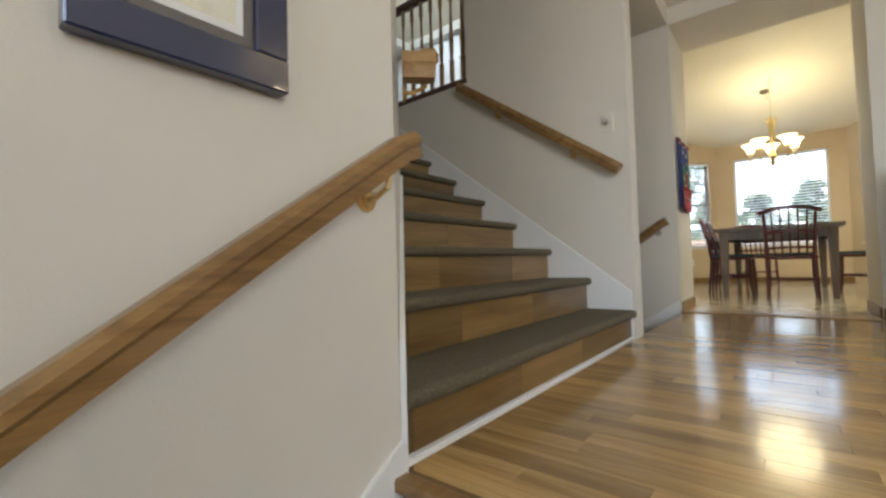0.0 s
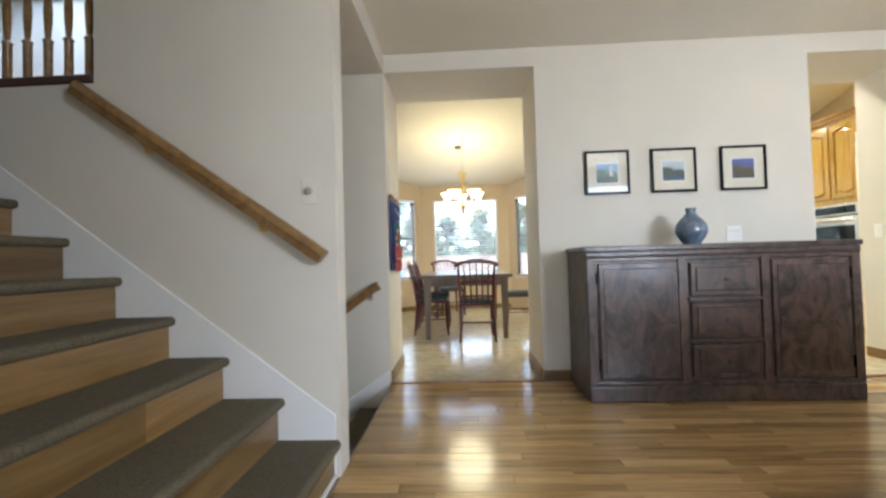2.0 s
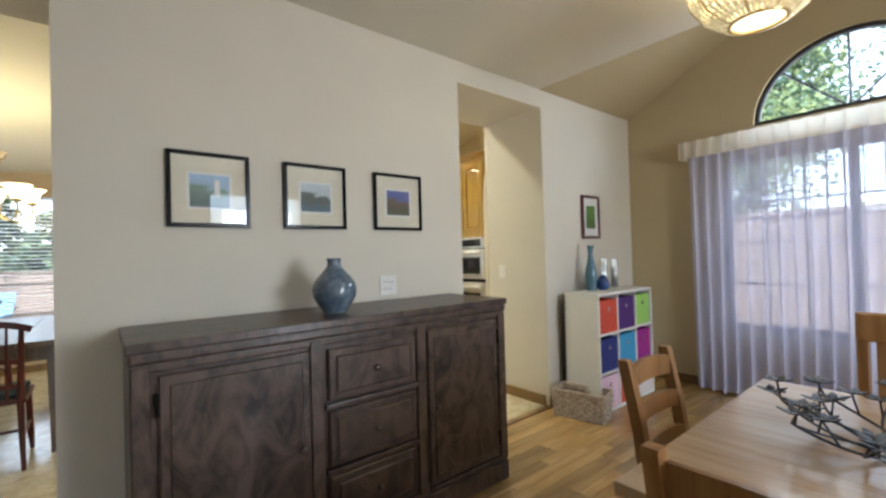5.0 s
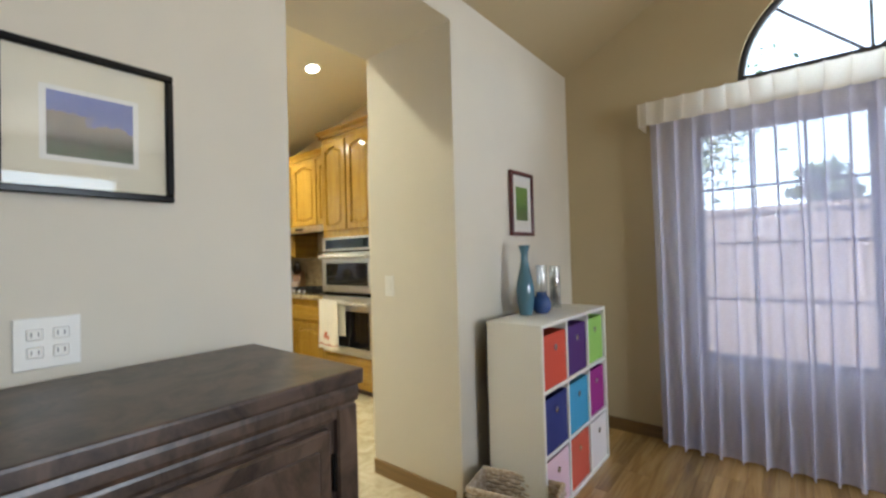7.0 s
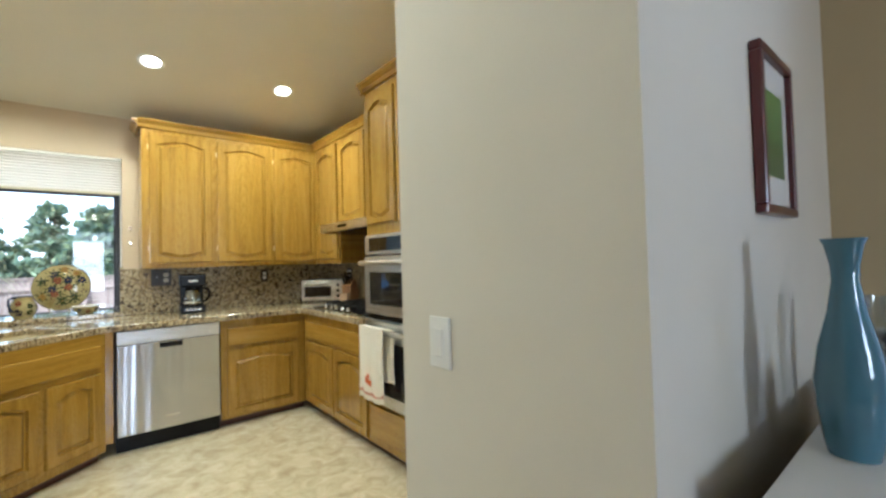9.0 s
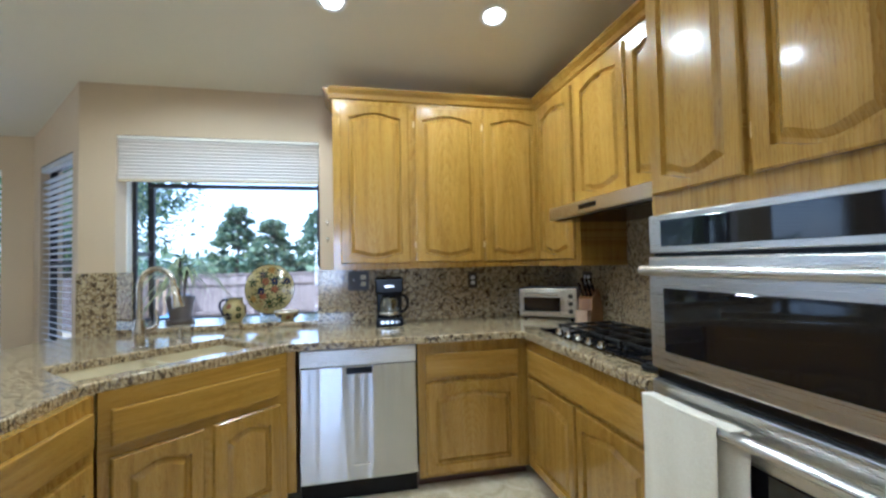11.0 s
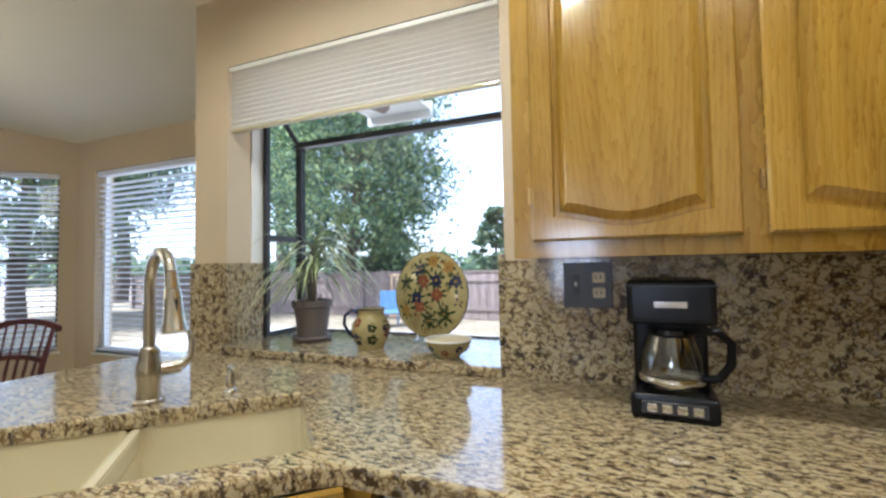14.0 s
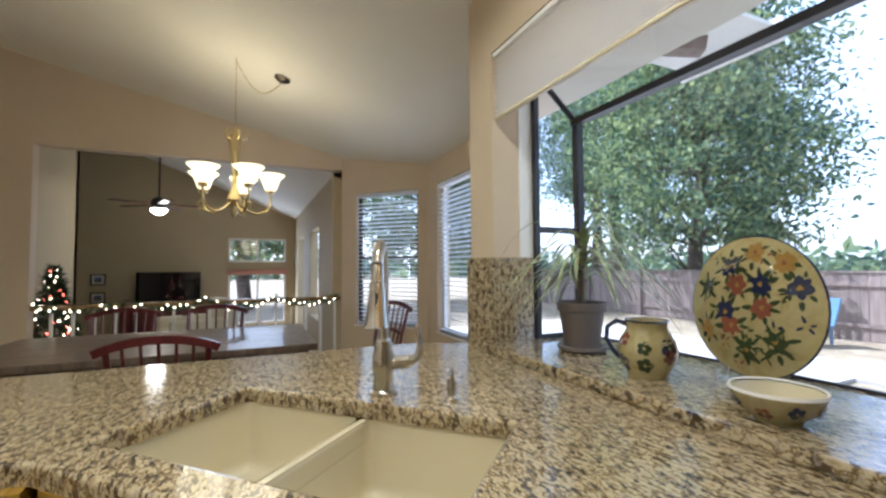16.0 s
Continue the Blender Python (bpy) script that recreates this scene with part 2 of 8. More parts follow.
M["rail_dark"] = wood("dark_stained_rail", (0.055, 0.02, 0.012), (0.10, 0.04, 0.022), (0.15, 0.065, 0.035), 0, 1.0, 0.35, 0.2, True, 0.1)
M["walnut"] = wood("grey_brown_sideboard_wood", (0.014, 0.008, 0.006), (0.044, 0.027, 0.020), (0.125, 0.082, 0.060), 2, 0.45, 0.38, 0.12, True, 0.2, 0.72)
M["walnut_x"] = wood("grey_brown_sideboard_wood_across", (0.014, 0.008, 0.006), (0.044, 0.027, 0.020), (0.125, 0.082, 0.060), 0, 0.45, 0.38, 0.12, True, 0.2, 0.62)
M["pine"] = wood("pine_chair_wood", (0.22, 0.112, 0.036), (0.32, 0.178, 0.066), (0.42, 0.255, 0.108), 2, 0.8, 0.38, 0.15, True, 0.12)
# pine paled and greyed: the tabletop's window sheen is put into the colour
M["pine_top"] = wood("pine_wood_sheen_paled", (0.40, 0.28, 0.17), (0.49, 0.37, 0.25), (0.56, 0.45, 0.33), 1, 0.8, 0.19, 0.3, True, 0.12)
M["mahogany"] = wood("red_brown_chair_wood", (0.06, 0.010, 0.012), (0.12, 0.020, 0.022), (0.18, 0.036, 0.034), 2, 0.8, 0.3, 0.3, True, 0.1)
M["greywood"] = wood("grey_table_wood", (0.10, 0.075, 0.055), (0.17, 0.13, 0.10), (0.25, 0.20, 0.16), 2, 0.8, 0.35, 0.2, True, 0.1)
M["carpet"] = mottled("brown_carpet", [(0.07, 0.055, 0.03), (0.11, 0.088, 0.05), (0.145, 0.12, 0.072)], 90, 0.95, 0.9)
M["vinyl"] = mottled("beige_mottled_vinyl", [(0.42, 0.35, 0.23), (0.55, 0.48, 0.33), (0.65, 0.59, 0.44)], 9, 0.16, 0.0, 0.25)
M["granite"] = stone("speckled_granite")
M["steel"] = metal("brushed_steel", (0.62, 0.61, 0.59), 0.28, 0)
M["steel_v"] = metal("brushed_steel_upright", (0.52, 0.52, 0.53), 0.19, 0)
M["steel_v"].node_tree.nodes["Principled BSDF"].inputs["Anisotropic"].default_value = 0.85
_b = M["steel_v"].node_tree.nodes["Principled BSDF"]
_b.inputs["Anisotropic Rotation"].default_value = 0.25
_t = M["steel_v"].node_tree.nodes.new("ShaderNodeTangent")
_t.direction_type, _t.axis = "RADIAL", "Z"
M["steel_v"].node_tree.links.new(_t.outputs[0], _b.inputs["Tangent"])
bump(M["steel_v"].node_tree, _b, tex_noise(M["steel_v"].node_tree, coords(M["steel_v"].node_tree, (7, 7, 0.25)), 1.0, 2), 0.35, 0.02)
M["nickel"] = metal("brushed_nickel", (0.60, 0.56, 0.50), 0.22)
M["chrome"] = metal("chrome", (0.75, 0.75, 0.75), 0.1)
M["brass"] = metal("aged_brass", (0.62, 0.44, 0.18), 0.3)
M["black"] = paint("black_plastic", (0.006, 0.006, 0.007), 0.22, 0.1, 200, 0.03, spec=0.2)
M["blackglass"] = paint("black_oven_glass", (0.006, 0.006, 0.008), 0.04, 0.05, 50, 0.0)
M["iron"] = paint("cast_iron", (0.015, 0.015, 0.015), 0.5, 0.1, 200, 0.2)
M["darkframe"] = paint("dark_bronze_frame", (0.022, 0.02, 0.022), 0.4, 0.1, 200, 0.05)
M["glass"] = clear_glass("window_glass", (0.97, 0.98, 0.98), 0.05)
M["sheer"] = sheer("sheer_curtain", (0.66, 0.66, 0.80), 0.32, 0.22)
M["valance"] = sheer("valance_cloth", (0.85, 0.80, 0.70), 0.1)
M["shade_cloth"] = sheer("cellular_shade_cloth", (0.86, 0.82, 0.76), 0.02)
M["blind"] = sheer("white_blind_slat", (0.85, 0.86, 0.88), 0.03)

M["plank_rest"] = M["plank"].copy()
for _n in list(M["plank_rest"].node_tree.nodes):
    if _n.bl_idname == "ShaderNodeObjectInfo":
        _g = M["plank_rest"].node_tree.nodes.new("ShaderNodeNewGeometry")
        for _l in list(_n.outputs["Random"].links):
            M["plank_rest"].node_tree.links.new(_g.outputs["Random Per Island"], _l.to_socket)
        M["plank_rest"].node_tree.nodes.remove(_n)

# ---- building helpers ----


def bm_new():
    return bmesh.new()


def box(bm, x0, x1, y0, y1, z0, z1, bevel=0.0, seg=1):
    r = bmesh.ops.create_cube(bm, size=1.0)
    for v in r["verts"]:
        v.co = Vector(((x0 + x1) / 2 + v.co.x * (x1 - x0), (y0 + y1) / 2 + v.co.y * (y1 - y0), (z0 + z1) / 2 + v.co.z * (z1 - z0)))
    if bevel:
        edges = {e for v in r["verts"] for e in v.link_edges}
        bmesh.ops.bevel(bm, geom=list(edges), offset=bevel, segments=seg, affect="EDGES", profile=0.6)
    return r["verts"]


def prism(bm, pts, z0, z1):
    """An upright prism over a plan outline (anticlockwise)."""
    lo = [bm.verts.new((x, y, z0)) for x, y in pts]
    hi = [bm.verts.new((x, y, z1)) for x, y in pts]
    bm.faces.new(lo[::-1])
    bm.faces.new(hi)
    for i in range(len(pts)):
        j = (i + 1) % len(pts)
        bm.faces.new((lo[i], lo[j], hi[j], hi[i]))
    return lo + hi


def slab(bm, quad, thick):
    """A sheet over four corner points, thickened upwards."""
    lo = [bm.verts.new(p) for p in quad]
    hi = [bm.verts.new((p[0], p[1], p[2] + thick)) for p in quad]
    bm.faces.new(lo[::-1])
    bm.faces.new(hi)
    for i in range(len(quad)):
        j = (i + 1) % len(quad)
        bm.faces.new((lo[i], lo[j], hi[j], hi[i]))


def lathe(bm, profile, segs=24, at=(0, 0, 0), close=False):
    rings = []
    for r, z in profile:
        rings.append([bm.verts.new((at[0] + r * math.cos(2 * math.pi * i / segs), at[1] + r * math.sin(2 * math.pi * i / segs), at[2] + z)) for i in range(segs)])
    for a, b in zip(rings, rings[1:]):
        for i in range(segs):
            j = (i + 1) % segs
            bm.faces.new((a[i], a[j], b[j], b[i]))
    if close:
        bm.faces.new(rings[0][::-1])
        bm.faces.new(rings[-1])
    return rings


def tube(bm, pts, radius, segs=8, taper=None):
    """A round bar along points, with closed ends. taper: radius at each point."""
    pts = [Vector(p) for p in pts]
    rings = []
    up = Vector((0.13, 0.07, 1.0)).normalized()
    for i, p in enumerate(pts):
        d = (pts[min(i + 1, len(pts) - 1)] - pts[max(i - 1, 0)]).normalized()
        if abs(d.dot(up)) > 0.97:
            up = Vector((1, 0.1, 0)).normalized()
        a = d.cross(up).normalized()
        b = a.cross(d).normalized()
        up = b
        r = taper[i] if taper else radius
        rings.append([bm.verts.new(p + r * (math.cos(2 * math.pi * k / segs) * a + math.sin(2 * math.pi * k / segs) * b)) for k in range(segs)])
    for a, b in zip(rings, rings[1:]):
        for k in range(segs):
            j = (k + 1) % segs
            bm.faces.new((a[k], a[j], b[j], b[k]))
    bm.faces.new(rings[0][::-1])
    bm.faces.new(rings[-1])


def sweep(bm, pts, shape):
    """A bar of the given cross-section (side, up) along points; it stays upright."""
    pts = [Vector(p) for p in pts]
    rings = []
    for i, p in enumerate(pts):
        d = (pts[min(i + 1, len(pts) - 1)] - pts[max(i - 1, 0)]).normalized()
        side = Vector((d.y, -d.x, 0)).normalized()
        up = side.cross(d).normalized()
        rings.append([bm.verts.new(p + side * u + up * w) for u, w in shape])
    k = len(shape)
    for a, b in zip(rings, rings[1:]):
        for i in range(k):
            j = (i + 1) % k
            bm.faces.new((a[i], a[j], b[j], b[i]))
    bm.faces.new(rings[0][::-1])
    bm.faces.new(rings[-1])


def turn(bm, m):
    bmesh.ops.transform(bm, matrix=m, verts=bm.verts)
    return bm


def mesh_of(name, bm, material, smooth=False):
    bmesh.ops.recalc_face_normals(bm, faces=bm.faces)
    me = bpy.data.meshes.new(name)
    if smooth:
        for f in bm.faces:
            f.smooth = True
        for e in bm.edges:
            if len(e.link_faces) == 2 and e.calc_face_angle(0) > 0.7:
                e.smooth = False
    bm.to_mesh(me)
    bm.free()
    me.materials.append(material)
    return me


def part(name, bm, material, parent, label="", smooth=False):
    ob = new(name, mesh_of(name, bm, material, smooth))
    ob.parent = parent
    return tagged(ob, label)


def thing(name, label, category, m=None, group=""):
    ob = new(name)
    ob.empty_display_size = 0.1
    if m is not None:
        ob.matrix_basis = m
    return tagged(ob, label, category, group)


def solid(name, bm, material, label, category, group="", smooth=False, m=None):
    ob = new(name, mesh_of(name, bm, material, smooth))
    if m is not None:
        ob.matrix_basis = m
    return tagged(ob, label, category, group)


def structure(name, bm, material, label="", smooth=False):
    return tagged(new(name, mesh_of(name, bm, material, smooth)), label, name.split("_")[0], kind="structure")


def boxed(*args, bevel=0.0, seg=1):
    bm = bm_new()
    box(bm, *args, bevel=bevel, seg=seg)
    return bm


def wall_run(bm, p0, p1, thick, z0, z1, openings=()):
    """A straight wall from p0 to p1, its visible face on that line and its thickness to the right of the way, with openings (s0, s1, z0, z1)."""
    p0, p1 = Vector((*p0, 0)), Vector((*p1, 0))
    d = (p1 - p0).normalized()
    n = Vector((d.y, -d.x, 0))
    length = (p1 - p0).length
    cuts = sorted({0.0, length, *(o[0] for o in openings), *(o[1] for o in openings)})

    def block(s0, s1, a, b):
        if s1 - s0 < 1e-4 or b - a < 1e-4:
            return
        q = [p0 + d * s0, p0 + d * s0 + n * thick, p0 + d * s1 + n * thick, p0 + d * s1]
        prism(bm, [(v.x, v.y) for v in q], a, b)

    for s0, s1 in zip(cuts, cuts[1:]):
        mid = (s0 + s1) / 2
        z = z0
        for o in sorted((o for o in openings if o[0] < mid < o[1]), key=lambda o: o[2]):
            block(s0, s1, z, o[2])
            z = o[3]
        block(s0, s1, z, z1)


# ---- structure: walls, floors, ceilings ----
WY = 4.09      # the wall with the pictures
EX = 4.98      # the window wall
NY = 8.33      # the kitchen's window wall
TOP = 3.62


def kitchen_ceiling(y):
    return 2.62 + 0.23 * (8.29 - y)


bm = bm_new()
prism(bm, [(-0.84, -2.3), (-0.70, -2.3), (-0.70, 0.69), (-1.75, 1.77), (-4.6, 1.77), (-4.6, 1.63), (-1.81, 1.63), (-0.84, 0.63)], -2.4, TOP)
structure("wall_stair_west", bm, M["wall"], "cream painted wall with a diagonal turn beside the stairs")
bm = bm_new()
box(bm, -1.87, -0.70, 2.65, 2.78, -2.4, TOP)
box(bm, -4.6, -1.87, 2.65, 2.78, -2.4, 1.87)
structure("wall_stair_east", bm, M["wall"], "cream painted wall along the stairs")
bm = bm_new()
box(bm, -0.84, -0.72, 2.78, WY, 2.5, TOP)
box(bm, -1.87, -0.84, 2.78, WY, 2.5, 2.6)
box(bm, -0.84, -0.72, 0.74, 2.65, 2.66, TOP)
box(bm, -1.99, -1.87, 2.78, WY, 1.7, TOP)
structure("wall_stair_header", bm, M["wall"])
bm = bm_new()
box(bm, -4.6, -1.99, 2.78, 4.75, 1.862, 1.87)
structure("floor_upper_hall", bm, M["carpet"])
# white stands in for overexposed light on these walls; the thin end panel is added
bm = bm_new()
box(bm, -4.6, -1.87, 4.60, 4.75, 1.87, TOP)
box(bm, -4.592, -4.57, 2.80, 4.59, 1.874, TOP - 0.01)
structure("wall_upper_hall", bm, M["white"])
bm = bm_new()
box(bm, -4.6, -0.72, WY, 4.75, -2.4, 1.862)
box(bm, -1.87, -0.72, WY, 4.75, 1.86, TOP)
box(bm, -0.72, 0.49, WY, 4.75, 2.5, TOP)
box(bm, 0.49, 2.595, WY, 4.75, -0.2, TOP)
box(bm, 2.595, 3.52, WY, 4.75, 2.5, TOP)
structure("wall_pictures", bm, M["wall"], "cream wall block with two deep square-headed passages")
bm = bm_new()
prism(bm, [(3.52, WY), (EX, WY), (EX, 5.62), (4.37, 5.62), (3.52, 4.74)], -0.2, TOP)
structure("wall_pantry", bm, M["wall"], "cream wall of a corner pantry with a diagonal front")

# window wall with a rectangular window below an arched one
bm = bm_new()
AY, AR, AZ = 2.39, 0.60, 2.31
for a, b, c, d in [(-0.75, 1.53, 0, 4.0), (3.25, NY + 0.14, 0, 4.0), (1.53, 3.25, 0, 0.56), (1.53, 3.25, 2.07, AZ), (1.53, AY - AR, AZ, 4.0), (AY + AR, 3.25, AZ, 4.0)]:
    box(bm, EX, EX + 0.15, a, b, c, d)
for i in range(24):
    a0, a1 = math.pi * i / 24, math.pi * (i + 1) / 24
    ya, za, yb, zb = AY + AR * math.cos(a0), AZ + AR * math.sin(a0), AY + AR * math.cos(a1), AZ + AR * math.sin(a1)
    vs = [bm.verts.new((x, y, z)) for x in (EX, EX + 0.15) for y, z in ((ya, za), (yb, zb), (yb, 4.0), (ya, 4.0))]
    for f in ((0, 1, 2, 3), (7, 6, 5, 4), (0, 4, 5, 1)):
        bm.faces.new([vs[k] for k in f])
structure("wall_east", bm, M["wall_tan"], "tan painted wall with an arched window over a wide one")

bm = bm_new()
box(bm, 1.53, 1.745, NY, NY + 0.14, 0, 2.75)
box(bm, 3.07, EX, NY, NY + 0.14, 0, 2.75)
box(bm, 1.745, 3.07, NY, NY + 0.14, 0, 0.905)
box(bm, 1.745, 3.07, NY, NY + 0.14, 2.26, 2.75)
structure("wall_north", bm, M["wall_k"], "warm beige kitchen wall with a window opening")
bm = bm_new()
BAY = [(1.53, NY), (0.80, 9.10), (-0.95, 9.10), (-1.75, 8.31)]
wall_run(bm, BAY[0], BAY[1], 0.14, 0, 2.75, [(0.12, 0.90, 0.62, 2.16)])
wall_run(bm, BAY[1], BAY[2], 0.14, 0, 2.75, [(0.22, 1.48, 0.62, 2.16)])
wall_run(bm, BAY[2], BAY[3], 0.14, 0, 2.75, [(0.12, 0.92, 0.62, 2.16)])
prism(bm, [(0.80, 9.10), (0.87, 9.24), (0.80, 9.24)], 0, 2.75)
structure("wall_bay", bm, M["wall_k"], "warm beige bay walls with three windows")
bm = bm_new()
box(bm, -1.87, -1.75, 4.75, 5.45, -1.2, TOP)
box(bm, -1.87, -1.75, 5.45, 8.31, 2.46, TOP)
box(bm, -1.87, -1.75, 5.45, 8.31, -1.2, 0.0)
structure("wall_nook_west", bm, M["wall_k"], "warm beige wall with a wide opening to the family room")

bm = bm_new()
slab(bm, [(-1.8, 4.5, kitchen_ceiling(4.5)), (EX + 0.15, 4.5, kitchen_ceiling(4.5)), (EX + 0.15, 9.3, kitchen_ceiling(9.3)), (-1.8, 9.3, kitchen_ceiling(9.3))], 0.12)
structure("ceiling_kitchen", bm, M["ceil"], "off-white sloped kitchen ceiling")
bm = bm_new()
box(bm, -0.84, 3.50, -0.9, WY, 2.65, 2.77)
box(bm, -0.84, 0.62, -2.4, -0.9, 2.65, 2.77)
box(bm, 3.50, EX, -0.9, 0.69, 2.65, 2.77)
structure("ceiling_dining", bm, M["ceil"], "off-white flat dining room ceiling")
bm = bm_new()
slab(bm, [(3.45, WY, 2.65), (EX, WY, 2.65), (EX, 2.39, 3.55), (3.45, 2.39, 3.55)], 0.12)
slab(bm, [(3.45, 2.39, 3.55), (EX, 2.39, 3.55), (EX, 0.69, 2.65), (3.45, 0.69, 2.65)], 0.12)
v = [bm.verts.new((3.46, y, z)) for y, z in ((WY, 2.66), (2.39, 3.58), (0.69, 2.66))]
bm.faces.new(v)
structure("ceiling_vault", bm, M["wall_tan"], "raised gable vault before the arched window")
bm = bm_new()
# gap in the upper hall ceiling is added to let light in
box(bm, -4.7, -0.84, -2.4, 3.1, TOP, TOP + 0.12)
box(bm, -4.7, -0.84, 4.5, 4.75, TOP, TOP + 0.12)
box(bm, -4.7, -4.2, 3.1, 4.5, TOP, TOP + 0.12)
box(bm, -2.4, -0.84, 3.1, 4.5, TOP, TOP + 0.12)
structure("ceiling_stairs", bm, M["ceil"])

bm = bm_new()
prism(bm, [(-0.70, 0.68), (0.5, 0.68), (0.5, -0.75), (EX, -0.75), (EX, WY - 0.001), (-0.72, WY - 0.001), (-0.72, 0.70)], -0.25, -0.012)
structure("floor_dining_base", bm, M["riser"])
bm = bm_new()
prism(bm, [(-0.72, WY + 0.035), (0.49, WY + 0.035), (0.49, 4.75), (2.595, 4.75), (2.595, WY + 0.035), (3.52, WY + 0.035), (3.52, 4.74), (4.37, 5.62), (EX, 5.62), (EX, NY), (1.53, NY), (0.80, 9.10), (-0.95, 9.10), (-1.75, 8.31), (-1.75, 4.75), (-0.72, 4.75)], -0.2, 0.0)
structure("floor_kitchen", bm, M["vinyl"], "beige mottled vinyl kitchen floor with a soft gloss")
bm = bm_new()
for x0, x1 in ((-0.72, 0.49), (2.595, 3.52)):
    box(bm, x0, x1, WY - 0.02, WY + 0.035, -0.02, 0.008, bevel=0.003)
structure("trim_threshold", bm, M["rail"], "thin oak threshold strips")

# closing walls behind the walker, with unseen openings added to let light in
bm = bm_new()
box(bm, 0.5, EX + 0.15, -0.9, -0.75, 0, 0.7)
box(bm, 0.5, EX + 0.15, -0.9, -0.75, 2.3, 2.7)
box(bm, 3.25, EX + 0.15, -0.9, -0.75, 0.7, 2.3)
box(bm, 0.5, 1.9, -0.9, -0.75, 0.7, 2.3)
box(bm, 0.5, 0.62, -2.3, -0.75, -2.4, 2.7)
box(bm, 0.5, 0.62, -0.75, 0.68, -2.4, -0.012)
box(bm, -0.70, -0.55, -2.45, -2.3, -2.4, 2.7)
box(bm, 0.35, 0.5, -2.45, -2.3, -2.4, 2.7)
box(bm, -0.55, 0.35, -2.45, -2.3, -2.4, 0.8)
box(bm, -0.55, 0.35, -2.45, -2.3, 2.4, 2.7)
box(bm, -4.72, -4.6, 1.6, 4.75, -2.4, TOP)
structure("wall_south", bm, M["wall"])

# baseboards
bm = bm_new()


def skirting(p0, p1, h=0.085, t=0.014):
    wall_run(bm, p1, p0, t, 0.0, h)


skirting((2.595, WY), (2.30, WY))
skirting((0.72, WY), (0.49, WY))
skirting((3.66, WY), (3.52, WY))
skirting((EX, WY), (4.56, WY))
skirting((EX, 3.2), (EX, WY - 0.014))
structure("baseboard_dining", turn(bm, pose(0, 0, 0)), M["riser"], "low wood-tone baseboard")

# ---- stairs ----
RISE, RUN, X1 = 0.192, 0.257, -0.706


def left_edge(x):
    return max(0.72, min(1.77, -x + 0.025))


def carpet_roll(bm, x, y0, y1, z):
    """The rounded carpeted nosing of a step."""
    sh = [(x - 0.0 + 0.022 * math.sin(a) - 0.012, z - 0.022 + 0.022 * math.cos(a)) for a in [math.pi * k / 8 for k in range(9)]]
    a = [bm.verts.new((px, y0, pz)) for px, pz in sh]
    b = [bm.verts.new((px, y1, pz)) for px, pz in sh]
    for k in range(8):
        bm.faces.new((a[k], b[k], b[k + 1], a[k + 1]))
    bm.faces.new(a)
    bm.faces.new(b[::-1])
    bm.faces.new((a[0], a[-1], b[-1], b[0]))


stairs = thing("staircase", "staircase with brown carpet treads and oak laminate risers", "stairs")
for k in range(10):
    x, z = X1 - RUN * k, 0.165 + RISE * k
    bm = bm_new()
    yl0, yl1 = left_edge(x), left_edge(x - RUN - 0.03)
    prism(bm, [(x - 0.012, yl0 - 0.01), (x - 0.012, 2.648), (x - RUN - 0.03, 2.648), (x - RUN - 0.03, yl1)], z - 0.044, z)
    carpet_roll(bm, x, yl0 - 0.015, 2.636, z)
    part("tread", bm, M["carpet"], stairs, smooth=True)
    zb = 0.0 if k == 0 else z - RISE
    y, yl = 2.648, left_edge(x - 0.03)
    while y > yl + 0.02:
        n = max(yl, y - random.uniform(0.35, 0.85))
        if n - yl < 0.15:
            n = yl
        part("riser_board", boxed(x - 0.042, x - 0.024 + random.uniform(-0.001, 0.001), n + 0.001, y, zb, z - 0.043), M["riser"], stairs)
        y = n
part("base_strip", boxed(X1 - 0.03, X1 - 0.008, 0.75, 2.64, 0.0, 0.010, bevel=0.003), M["white"], stairs, "thin white strip at the floor")
bm = bm_new()
x1 = -3.3
pts = [(-0.722, 0.0), (-0.722, 0.275), (x1, 0.275 + 0.747 * (-0.722 - x1)), (x1, 1.2)]
lo = [bm.verts.new((x, 2.651, z)) for x, z in pts]
hi = [bm.verts.new((x, 2.637, z)) for x, z in pts]
bm.faces.new(lo), bm.faces.new(hi[::-1])
for i in range(4):
    bm.faces.new((lo[i], lo[(i + 1) % 4], hi[(i + 1) % 4], hi[i]))
part("skirt_board", bm, M["white"], stairs, "white painted skirt board")
bm = bm_new()
n = Vector((0.7071, 0.7071, 0)) * 0.014
q0, q1 = Vector((-0.70, 0.692, 0)), Vector((-1.75, 1.772, 0))
ring = [(q0, -0.1), (q0, 0.30), (q1, 1.0), (q1, 0.6)]
lo = [bm.verts.new((p.x, p.y, z)) for p, z in ring]
hi = [bm.verts.new((p.x + n.x, p.y + n.y, z)) for p, z in ring]
bm.faces.new(lo), bm.faces.new(hi[::-1])
for i in range(4):
    bm.faces.new((lo[i], lo[(i + 1) % 4], hi[(i + 1) % 4], hi[i]))
part("skirt_board", bm, M["white"], stairs, "white painted skirt board")

RAIL = [(-0.020, -0.042), (-0.021, -0.014), (-0.028, -0.006), (-0.028, 0.011), (-0.016, 0.026), (0.016, 0.026), (0.028, 0.011), (0.028, -0.006), (0.021, -0.014), (0.020, -0.042)]


